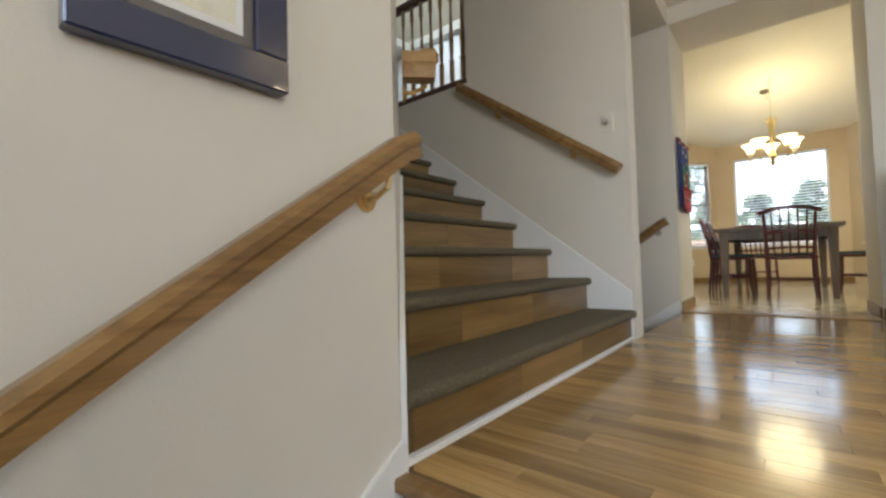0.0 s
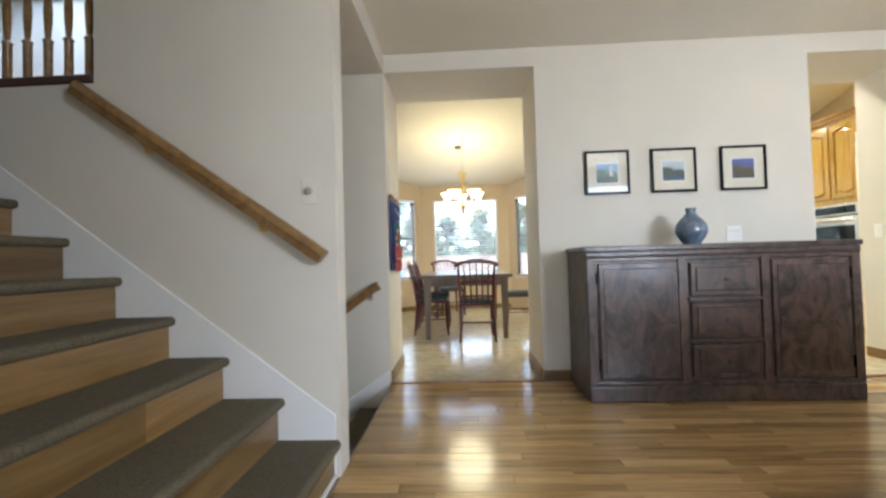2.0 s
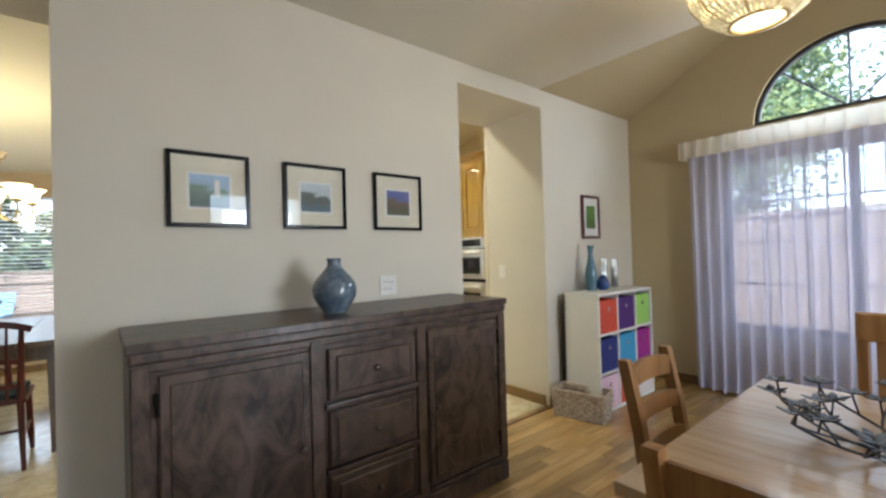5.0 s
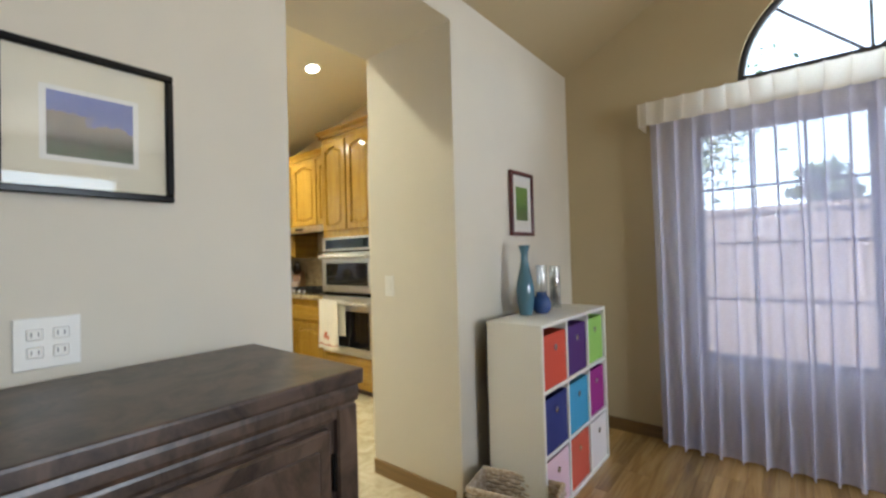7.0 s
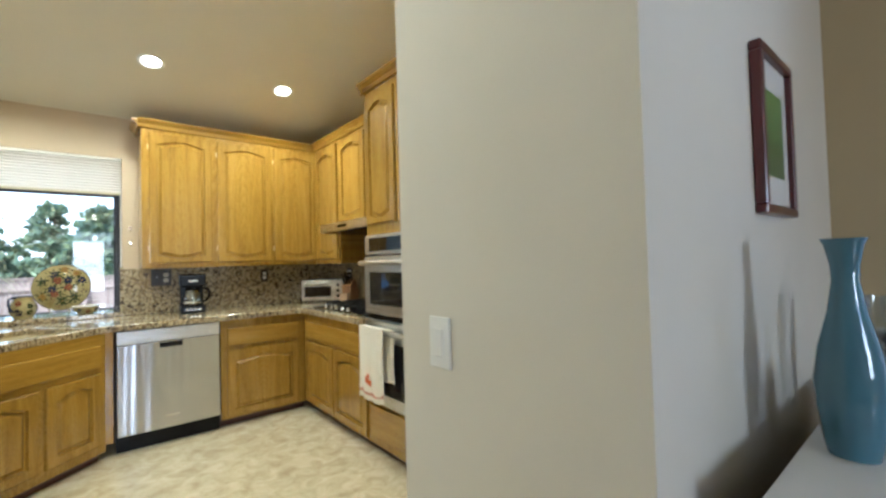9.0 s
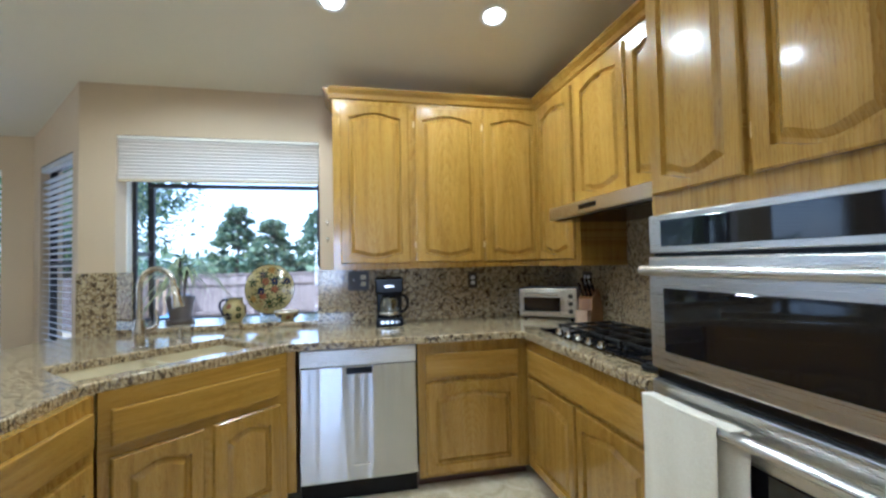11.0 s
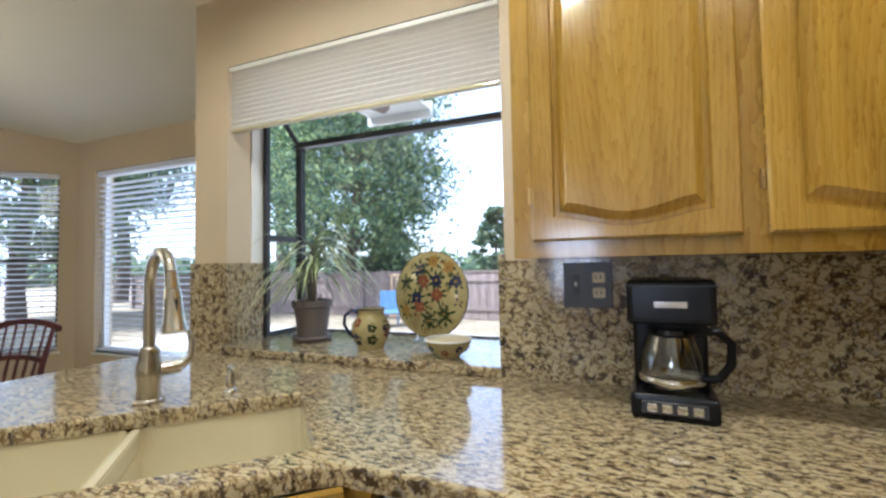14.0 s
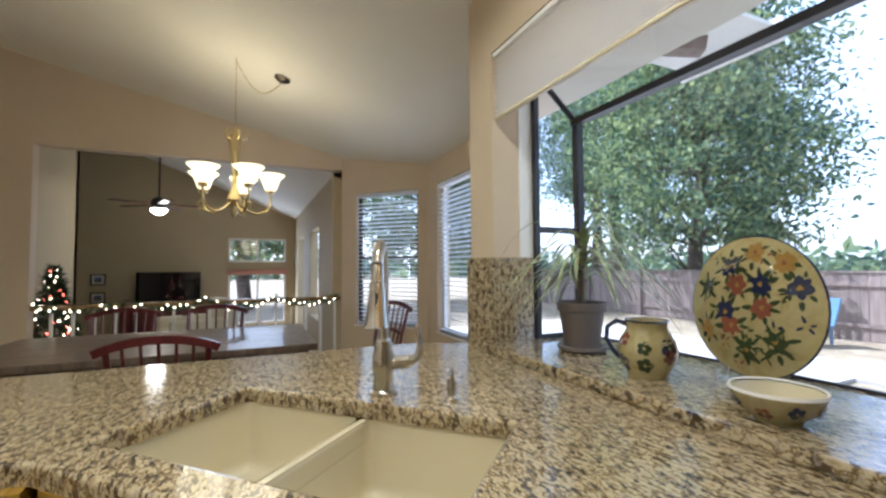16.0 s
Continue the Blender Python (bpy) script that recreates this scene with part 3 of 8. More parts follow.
def bracket(parent, foot, rail, mat):
    """A small wall bracket from a rosette on the wall to the underside of the rail."""
    foot, rail = Vector(foot), Vector(rail)
    bm = bm_new()
    out = Vector((rail.x - foot.x, rail.y - foot.y, 0))
    tube(bm, [foot, foot + out * 0.5 + Vector((0, 0, 0.004)), foot + out * 0.95 + Vector((0, 0, 0.02)), rail - Vector((0, 0, 0.03))], 0.006)
    d = out.normalized()
    tube(bm, [foot, foot + d * 0.006], 0.024, 14)
    tube(bm, [foot + d * 0.006, foot + d * 0.012], 0.015, 12)
    part("bracket", bm, mat, parent, "small metal wall bracket", True)


rail = thing("handrail", "oak handrail on the cream wall of the upper stairs", "handrail")
bm = bm_new()
sweep(bm, [(-0.74, 2.585, 1.005), (-0.80, 2.585, 1.050), (-1.90, 2.585, 1.83)], RAIL)
part("rail", bm, M["rail"], rail, smooth=True)
for s in (0.22, 0.72):
    x, z = -0.80 - 1.1 * s, 1.05 + 0.78 * s
    bracket(rail, (x, 2.649, z - 0.075), (x, 2.585, z), M["brass"])
rail = thing("handrail", "oak handrail on the wall of the lower stairs", "handrail")
bm = bm_new()
sweep(bm, [(-0.625, 0.675, 0.735), (-0.625, 0.63, 0.715), (-0.625, 0.0, 0.287), (-0.625, -1.95, -1.01)], [(u * 0.9, 0.84 * v + 0.003) for u, v in RAIL])
part("rail", bm, M["rail"], rail, smooth=True)
for y in (0.60, -0.7):
    bracket(rail, (-0.699, y, 0.3 + 0.657 * y - 0.085), (-0.625, y, 0.3 + 0.657 * y), M["brass"])
rail = thing("handrail", "pale oak handrail on the diagonal stair wall", "handrail")
bm = bm_new()
o = Vector((0.7071, 0.7071, 0)) * 0.065
sweep(bm, [Vector((-0.725, 0.75, 0.985)) + o, Vector((-1.72, 1.745, 1.68)) + o], RAIL)
part("rail", bm, M["rail_pale"], rail, smooth=True)
bm = bm_new()
sweep(bm, [Vector((-0.725, 0.75, 0.972)), Vector((-0.725, 0.75, 0.972)) + o * 1.25], RAIL)
part("end_return", bm, M["rail_pale"], rail, smooth=True)
bracket(rail, (-0.775, 0.801, 0.925), Vector((-0.775, 0.800, 1.01)) + o, M["brass"])
rail = thing("handrail", "oak handrail beside the stairs going down", "handrail")
bm = bm_new()
sweep(bm, [(-0.79, 4.025, 0.79), (-0.84, 4.025, 0.765), (-2.3, 4.025, -0.26)], RAIL)
part("rail", bm, M["rail"], rail, smooth=True)
for s in (0.02, 0.75):
    bracket(rail, (-0.84 - 1.4 * s, 4.088, 0.70 - 0.98 * s), (-0.84 - 1.4 * s, 4.025, 0.765 - 0.98 * s), M["chrome"])

balustrade = thing("balustrade", "balustrade with turned oak balusters and a dark red-brown shoe rail", "balustrade")
part("shoe_rail", boxed(-4.58, -1.872, 2.64, 2.79, 1.871, 1.915, bevel=0.006), M["rail_dark"], balustrade)
part("top_rail", boxed(-4.58, -1.872, 2.685, 2.745, 2.75, 2.81, bevel=0.012, seg=2), M["rail_dark"], balustrade)
prof = [(0.019, 0.0), (0.019, 0.20), (0.024, 0.21), (0.012, 0.225), (0.017, 0.30), (0.019, 0.36), (0.012, 0.52), (0.010, 0.66), (0.013, 0.70), (0.017, 0.71), (0.017, 0.835)]
bm = bm_new()
lathe(bm, prof, 10)
me = mesh_of("baluster", bm, M["rail"], True)
for i in range(24):
    b = new("baluster", me)
    b.parent = balustrade
    b.location = (-1.95 - 0.108 * i, 2.715, 1.915)


def down_flight(label, m, width, steps):
    s = thing("staircase", label, "stairs", m)
    for k in range(1, steps + 1):
        bm = bm_new()
        box(bm, 0.0, width, -0.28 * k, -0.28 * (k - 1) + 0.02, -0.19 * k - 0.05, -0.19 * k, bevel=0.015, seg=2)
        part("tread", bm, M["carpet"], s)
        part("riser_board", boxed(0.0, width, -0.28 * (k - 1) + 0.001, -0.28 * (k - 1) + 0.018, -0.19 * k, -0.19 * (k - 1) - 0.05), M["riser"], s)
    return s


down_flight("carpeted flight of stairs going down from the hall", pose(-0.70, 0.66, 0), 1.2, 10)
nose = new("nosing", mesh_of("nosing", boxed(-0.70, 0.5, 0.655, 0.70, -0.03, 0.001, bevel=0.008, seg=2), M["rail"]))
tagged(nose, "oak edge strip at the top of the stairs", "trim", kind="structure")
nose.name = "trim_nosing"
down_flight("brown carpeted stairs going down beside the nook passage", pose(-0.70, 2.78, 0, 0, 0, -90) @ pose(-1.31, 0, 0), 1.31, 9)
bm = bm_new()
pts = [(0.69, -0.05), (0.69, 0.07), (0.66, 0.055), (-1.9, -1.63), (-1.9, -1.8)]
lo = [bm.verts.new((-0.701, y, z)) for y, z in pts]
hi = [bm.verts.new((-0.688, y, z)) for y, z in pts]
bm.faces.new(lo), bm.faces.new(hi[::-1])
for i in range(5):
    bm.faces.new((lo[i], lo[(i + 1) % 5], hi[(i + 1) % 5], hi[i]))
structure("trim_stair_skirt", bm, M["white"], "white sloping skirt board")
bm = bm_new()
pts = [(-0.73, 0.0), (-0.73, 0.10), (-2.6, -1.15), (-2.6, -1.4)]
lo = [bm.verts.new((x, 4.091, z)) for x, z in pts]
hi = [bm.verts.new((x, 4.076, z)) for x, z in pts]
bm.faces.new(lo), bm.faces.new(hi[::-1])
for i in range(4):
    bm.faces.new((lo[i], lo[(i + 1) % 4], hi[(i + 1) % 4], hi[i]))
structure("trim_recess_skirt", bm, M["white"], "white sloping skirt board")

# ---- wall things ----


def picture_mat(name, sky, land, low):
    m, n, b = nt(name)
    c = coords(n)
    sep = n.nodes.new("ShaderNodeSeparateXYZ")
    n.links.new(c, sep.inputs[0])
    f = tex_noise(n, c, 18, 4)
    add = n.nodes.new("ShaderNodeMath")
    add.operation = "MULTIPLY_ADD"
    n.links.new(f, add.inputs[0])
    add.inputs[1].default_value = 0.12
    n.links.new(sep.outputs["Z"], add.inputs[2])
    r = n.nodes.new("ShaderNodeMapRange")
    r.inputs["From Min"].default_value, r.inputs["From Max"].default_value = -0.02, 0.14
    n.links.new(add.outputs[0], r.inputs["Value"])
    n.links.new(ramp(n, r.outputs[0], [(0.0, low), (0.35, land), (0.55, shade(land, 1.6)), (0.62, sky), (1.0, shade(sky, 1.25))]), b.inputs["Base Color"])
    b.inputs["Roughness"].default_value = 0.4
    return m


M["art1"] = picture_mat("lighthouse_print", (0.30, 0.45, 0.62), (0.10, 0.17, 0.13), (0.04, 0.09, 0.11))
M["art2"] = picture_mat("island_print", (0.45, 0.52, 0.55), (0.03, 0.05, 0.04), (0.03, 0.10, 0.16))
M["art3"] = picture_mat("coast_print", (0.10, 0.13, 0.35), (0.10, 0.08, 0.06), (0.08, 0.11, 0.06))
M["art4"] = picture_mat("garden_print", (0.12, 0.22, 0.05), (0.07, 0.15, 0.03), (0.10, 0.16, 0.05))
M["mat_cream"] = paint("cream_mat_board", (0.72, 0.68, 0.55), 0.8, 0.02, 300, 0.1)
M["pane"] = clear_glass("picture_glass", (1, 1, 1), 0.06, 0.0)


def framed(label, m, w, h, fw, depth, frame_mat, art, aw, ah, category="picture", mat_board="mat_cream", zshift=0.0):
    """A framed print that hangs in the xz plane, front to -y."""
    t = thing("framed_picture", label, category, m)
    for x0, x1, z0, z1 in ((-w / 2, w / 2, h / 2 - fw, h / 2), (-w / 2, w / 2, -h / 2, -h / 2 + fw), (-w / 2, -w / 2 + fw, -h / 2 + fw, h / 2 - fw), (w / 2 - fw, w / 2, -h / 2 + fw, h / 2 - fw)):
        part("frame_side", boxed(x0, x1, -depth, 0, z0, z1, bevel=0.003), frame_mat, t)
    part("mat_board", boxed(-w / 2 + fw, w / 2 - fw, -depth * 0.45, -0.002, -h / 2 + fw, h / 2 - fw), M[mat_board], t)
    part("print", boxed(-aw / 2, aw / 2, -depth * 0.5, -depth * 0.43, -ah / 2 + zshift, ah / 2 + zshift), art, t)
    part("white_margin", boxed(-aw / 2 - 0.012, aw / 2 + 0.012, -depth * 0.47, -depth * 0.43, -ah / 2 + zshift - 0.012, ah / 2 + zshift + 0.012), M["white"], t)
    p = part("glass", boxed(-w / 2 + fw, w / 2 - fw, -depth * 0.75, -depth * 0.72, -h / 2 + fw, h / 2 - fw), M["pane"], t)
    p.visible_shadow = False
    return t


g = "prints in a row"
for x, art, what in ((1.031, "art1", "lighthouse"), (1.541, "art2", "dark island"), (2.067, "art3", "rocky coast")):
    t = framed("black framed %s print with a cream mat" % what, pose(x, WY - 0.001, 1.62), 0.345, 0.345, 0.018, 0.025, M["black"], M[art], 0.165, 0.15, zshift=-0.005)
    tagged(t, group=g)
    if art == "art1":
        bm = bm_new()
        lathe(bm, [(0.012, -0.03), (0.010, 0.03), (0.013, 0.032), (0.009, 0.045), (0.0, 0.052)], 8)
        bmesh.ops.scale(bm, vec=(1, 0.05, 1), verts=bm.verts)
        part("lighthouse_print", turn(bm, pose(0.03, -0.0135, 0.0)), M["white"], t)
framed("small print of green leaves in a red-brown frame", pose(4.20, WY - 0.001, 1.60), 0.285, 0.40, 0.022, 0.025, M["mahogany"], M["art4"], 0.15, 0.21, mat_board="white")
M["blueframe"] = paint("blue_black_frame", (0.02, 0.025, 0.06), 0.18, 0.2, 60, 0.05, coat=0.4)
M["browncard"] = paint("brown_card", (0.07, 0.06, 0.05), 0.7)
M["art0"] = mottled("cream_drawing", [(0.70, 0.64, 0.45), (0.76, 0.72, 0.56), (0.5, 0.46, 0.35)], 14, 0.6)
t = framed("picture in a wide blue-black frame with a brown mat", pose(-0.699, 0.255, 0.999, 0, 0, 90), 0.302, 0.445, 0.058, 0.03, M["blueframe"], M["art0"], 0.13, 0.26, mat_board="browncard")


def wall_plate(name, label, m, w, h, kind, mat="white"):
    t = thing(name, label, "switch" if kind != "outlet" else "outlet", m)
    part("plate", boxed(-w / 2, w / 2, -0.006, 0, -h / 2, h / 2, bevel=0.002), M[mat], t)
    if kind == "outlet":
        for x in ((-0.022, 0.022) if w > 0.09 else (0,)):
            for z in (-0.02, 0.02):
                part("socket", boxed(x - 0.015, x + 0.015, -0.009, -0.005, z - 0.014, z + 0.014, bevel=0.004), M["white"], t, "white socket")
                bm = bm_new()
                box(bm, x - 0.007, x - 0.005, -0.0095, -0.0085, z - 0.005, z + 0.006)
                box(bm, x + 0.005, x + 0.007, -0.0095, -0.0085, z - 0.005, z + 0.006)
                part("slot", bm, M["black"], t)
    elif kind == "combo":
        part("toggle_plate", boxed(-0.045, -0.025, -0.008, -0.005, -0.03, 0.03, bevel=0.002), M["darkframe"], t, "dark switch plate")
        part("toggle", boxed(-0.039, -0.031, -0.016, -0.006, -0.004, 0.012, bevel=0.002), M["white"], t)
        for z in (-0.024, 0.024):
            part("socket", boxed(0.015, 0.053, -0.009, -0.005, z - 0.017, z + 0.017, bevel=0.006, seg=2), M["mat_cream"], t, "cream socket")
            for x in (0.026, 0.040):
                part("slot", boxed(x - 0.0015, x + 0.0015, -0.0098, -0.0085, z - 0.005, z + 0.007), M["black"], t)
    elif kind == "knob":
        bm = bm_new()
        lathe(bm, [(0.0, 0.0), (0.018, 0.0), (0.016, 0.02), (0.0, 0.022)], 14)
        part("knob", turn(bm, pose(0, -0.006, 0, 90)), M["chrome"], t, "shiny round knob", True)
    else:
        part("rocker", boxed(-0.016, 0.016, -0.010, -0.005, -0.033, 0.033, bevel=0.002), M["white"], t)
    return t


wall_plate("wall_outlet", "white double outlet plate on the cream wall", pose(1.985, WY - 0.001, 1.113), 0.115, 0.115, "outlet")
wall_plate("light_switch", "white switch plate in the kitchen passage", pose(3.519, 4.58, 1.12, 0, 0, -90), 0.075, 0.12, "rocker")
wall_plate("light_switch", "cream plate with a shiny round knob by the stairs", pose(-0.822, 2.649, 1.308), 0.075, 0.12, "knob", "wall")

M["banner_red"] = mottled("red_woven_cloth", [(0.22, 0.015, 0.03), (0.33, 0.03, 0.04), (0.42, 0.10, 0.06)], 25, 0.9, 0.4)
M["banner_blue"] = mottled("blue_figured_cloth", [(0.30, 0.05, 0.06), (0.02, 0.02, 0.10), (0.025, 0.04, 0.18), (0.04, 0.13, 0.20), (0.30, 0.06, 0.06)], 16, 0.9, 0.4)
M["banner_navy"] = mottled("navy_felt", [(0.02, 0.025, 0.12), (0.03, 0.045, 0.20), (0.045, 0.07, 0.26)], 20, 0.95, 0.4)
M["banner_green"] = mottled("green_felt", [(0.02, 0.09, 0.07), (0.035, 0.15, 0.11), (0.06, 0.20, 0.16)], 30, 0.95, 0.4)
M["banner_cream"] = mottled("cream_felt", [(0.42, 0.38, 0.20), (0.55, 0.52, 0.38)], 30, 0.95, 0.3)
t = thing("wall_hanging", "red, blue and green felt holiday hanging on the passage wall", "wall hanging", pose(-0.719, 4.42, 0))


def felt(name, y0, y1, z0, z1, mt, d, wob=0.004, sag=0.0, label=""):
    """A soft sheet on the wall with slow waves, its lower edge sagging."""
    bm = bm_new()
    rows = []
    for j in range(9):
        v = j / 8
        row = []
        for i in range(13):
            u = i / 12
            z = z0 + (z1 - z0) * v - sag * (1 - v) * math.sin(math.pi * u) + 0.5 * wob * math.sin(7 * u + 2)
            row.append(bm.verts.new((d + wob * (1.3 - v) * (math.sin(u * 10 + 3 * v) + 0.6 * math.sin(17 * v + 4 * u)), y0 + (y1 - y0) * u, z)))
        rows.append(row)
    for a, b in zip(rows, rows[1:]):
        for i in range(12):
            bm.faces.new((a[i], a[i + 1], b[i + 1], b[i]))
    r = bmesh.ops.extrude_face_region(bm, geom=bm.faces[:])
    bmesh.ops.translate(bm, vec=(-0.003, 0, 0), verts=[v for v in r["geom"] if isinstance(v, bmesh.types.BMVert)])
    return part(name, bm, M[mt], t, label, True)


felt("backing", -0.27, 0.25, 0.90, 1.485, "banner_navy", 0.016, label="navy felt backing")
felt("pocket", -0.18, 0.25, 0.895, 1.09, "banner_red", 0.034, 0.006, 0.015, "wrinkled red lower pocket")
felt("pocket_hem", -0.18, 0.25, 1.075, 1.10, "banner_red", 0.041, 0.004)
felt("pocket_stripe", -0.17, 0.24, 0.985, 0.995, "banner_cream", 0.0435, 0.005)
felt("picture_panel", -0.16, 0.23, 1.10, 1.45, "banner_navy", 0.022)
felt("tree_patch", -0.15, -0.02, 1.11, 1.30, "banner_green", 0.028, 0.003, label="green felt patch")
felt("tree_patch", 0.08, 0.22, 1.12, 1.33, "banner_green", 0.028, 0.003, label="green felt patch")
felt("figure_patch", -0.01, 0.09, 1.10, 1.235, "banner_red", 0.031, 0.003, label="red felt patch")
for y, z, w, h in ((-0.11, 1.41, 0.05, 0.025), (0.02, 1.395, 0.06, 0.035), (0.13, 1.30, 0.05, 0.02), (0.02, 1.245, 0.07, 0.02), (-0.10, 1.17, 0.05, 0.03), (0.15, 1.20, 0.04, 0.05), (0.03, 1.325, 0.04, 0.025), (-0.06, 1.115, 0.08, 0.018)):
    felt("felt_shape", y - w / 2, y + w / 2, z - h / 2, z + h / 2, "banner_cream", 0.035, 0.002, label="small pale felt shape")
for y in (-0.21, 0.0, 0.20):
    bm = bm_new()
    lathe(bm, [(0.013, -0.028), (0.016, -0.028), (0.016, 0.028), (0.013, 0.028), (0.013, -0.028)], 14)
    part("hanging_loop", turn(bm, pose(0.017, y, 1.51, 90)), M["banner_red"], t, "red cloth loop", True)
bm = bm_new()
tube(bm, [(0.017, -0.28, 1.51), (0.017, 0.26, 1.51)], 0.007, 8)
part("rod", bm, M["rail"], t, "thin wooden rod", True)
bm = bm_new()
tube(bm, [(0.017, -0.26, 1.51), (0.006, 0.0, 1.66), (0.017, 0.24, 1.51)], 0.0015, 5)
part("cord", bm, M["mat_cream"], t, "thin hanging cord")

# ---- sideboard and vase ----
M["darkknob"] = metal("dark_bronze", (0.10, 0.08, 0.065), 0.35)
sb = thing("sideboard", "dark grey-brown wooden sideboard with two doors and three drawers", "sideboard", pose(0.69, 3.56, 0))
SW, SD = 1.76, 0.505
part("body", boxed(0.008, SW - 0.008, 0.02, SD, 0.10, 0.985), M["walnut"], sb)
part("plinth", boxed(0.008, SW - 0.008, 0.0, SD, 0.0, 0.11, bevel=0.012, seg=2), M["walnut_x"], sb)
part("plinth_moulding", boxed(0.008, SW - 0.008, 0.006, SD, 0.108, 0.14, bevel=0.012, seg=2), M["walnut_x"], sb)
part("top", boxed(-0.004, SW + 0.004, -0.006, SD + 0.005, 0.995, 1.03, bevel=0.006, seg=2), M["walnut_x"], sb)
part("cornice", boxed(0.004, SW - 0.004, 0.0, SD, 0.955, 0.997, bevel=0.012, seg=2), M["walnut_x"], sb)
part("cornice", boxed(0.01, SW - 0.01, 0.008, SD, 0.925, 0.957, bevel=0.008, seg=2), M["walnut_x"], sb)
for x in (0.009, 0.60, 1.13, SW - 0.064):
    part("stile", boxed(x, x + 0.055, 0.004, 0.04, 0.12, 0.95, bevel=0.004), M["walnut"], sb)
for x0, x1, hx in ((0.085, 0.595, 0.555), (1.195, 1.675, 1.235)):
    d = part("door", boxed(x0, x1, -0.002, 0.025, 0.155, 0.915, bevel=0.005), M["walnut"], sb)
    part("panel", boxed(x0 + 0.03, x1 - 0.03, -0.0055, 0.0, 0.19, 0.88, bevel=0.004), M["walnut"], d)
    bm = bm_new()
    lathe(bm, [(0.006, 0.0), (0.006, 0.012), (0.014, 0.018), (0.013, 0.026), (0.0, 0.03)], 12)
    part("knob", turn(bm, pose(hx, -0.002, 0.53, 90)), M["darkknob"], d, "small dark metal knob", True)
    for z in (0.25, 0.82):
        hxx = x0 - 0.006 if hx > 0.5 * (x0 + x1) else x1 + 0.006
        part("hinge", boxed(hxx - 0.006, hxx + 0.006, -0.006, 0.006, z - 0.04, z + 0.04, bevel=0.003), M["black"], d, "dark iron hinge")
for z0, z1 in ((0.16, 0.375), (0.415, 0.645), (0.69, 0.905)):
    d = part("drawer", boxed(0.675, 1.11, -0.004, 0.025, z0, z1, bevel=0.005), M["walnut_x"], sb)
    part("panel", boxed(0.705, 1.08, -0.013, -0.002, z0 + 0.03, z1 - 0.03, bevel=0.007), M["walnut_x"], d)
    bm = bm_new()
    lathe(bm, [(0.006, 0.0), (0.006, 0.012), (0.014, 0.018), (0.013, 0.026), (0.0, 0.03)], 12)
    part("knob", turn(bm, pose(0.892, -0.012, (z0 + z1) / 2, 90)), M["darkknob"], d, "small dark metal knob", True)
for z in (0.395, 0.667):
    part("rail_moulding", boxed(0.66, 1.125, -0.006, 0.03, z - 0.012, z + 0.012, bevel=0.006, seg=2), M["walnut_x"], sb)

M["glaze"] = mottled("blue_grey_glaze", [(0.06, 0.09, 0.13), (0.11, 0.15, 0.20), (0.20, 0.25, 0.29)], 14, 0.1, 0.0, 0.5)
bm = bm_new()
lathe(bm, [(0.0, 0.0), (0.058, 0.0), (0.062, 0.012), (0.085, 0.045), (0.106, 0.085), (0.112, 0.125), (0.104, 0.16), (0.082, 0.195), (0.055, 0.225), (0.036, 0.25), (0.032, 0.27), (0.036, 0.288), (0.039, 0.295), (0.033, 0.295), (0.028, 0.27), (0.03, 0.25), (0.06, 0.18), (0.0, 0.05)], 40)
solid("vase", bm, M["glaze"], "round blue-grey glazed vase on the sideboard", "vase", smooth=True, m=pose(1.50, 3.78, 1.0302) @ Matrix.Diagonal((0.94, 0.94, 0.87, 1)))

# ---- cube shelf with bins ----
cs = thing("cube_shelf", "white nine-cube shelf with coloured fabric bins", "shelf", pose(3.64, 3.69, 0))
CW, CD, CH = 0.885, 0.31, 0.925
for x0, x1, z0, z1, nm in ((0, 0.018, 0, CH, "side_panel"), (CW - 0.018, CW, 0, CH, "side_panel"), (0.018, CW - 0.018, 0, 0.02, "bottom"), (-0.002, CW + 0.002, CH, CH + 0.018, "top")):
    part(nm, boxed(x0, x1, 0, CD, z0, z1, bevel=0.002), M["white"], cs)
for i in (1, 2):
    part("upright", boxed(i * CW / 3 - 0.008, i * CW / 3 + 0.008, 0.002, CD, 0.02, CH), M["white"], cs)
    part("shelf", boxed(0.018, CW - 0.018, 0.004, CD, i * CH / 3 - 0.008, i * CH / 3 + 0.008), M["white"], cs)
part("back_panel", boxed(0.0, CW, CD, CD + 0.006, 0.01, CH), M["black"], cs, "dark back edge")
BINS = {"red": (0.55, 0.07, 0.035), "purple": (0.07, 0.02, 0.14), "green": (0.32, 0.58, 0.12), "navy": (0.025, 0.035, 0.17), "light blue": (0.06, 0.30, 0.52), "magenta": (0.30, 0.02, 0.22), "pale pink": (0.70, 0.50, 0.58), "rust red": (0.52, 0.09, 0.05), "white": (0.75, 0.70, 0.68)}
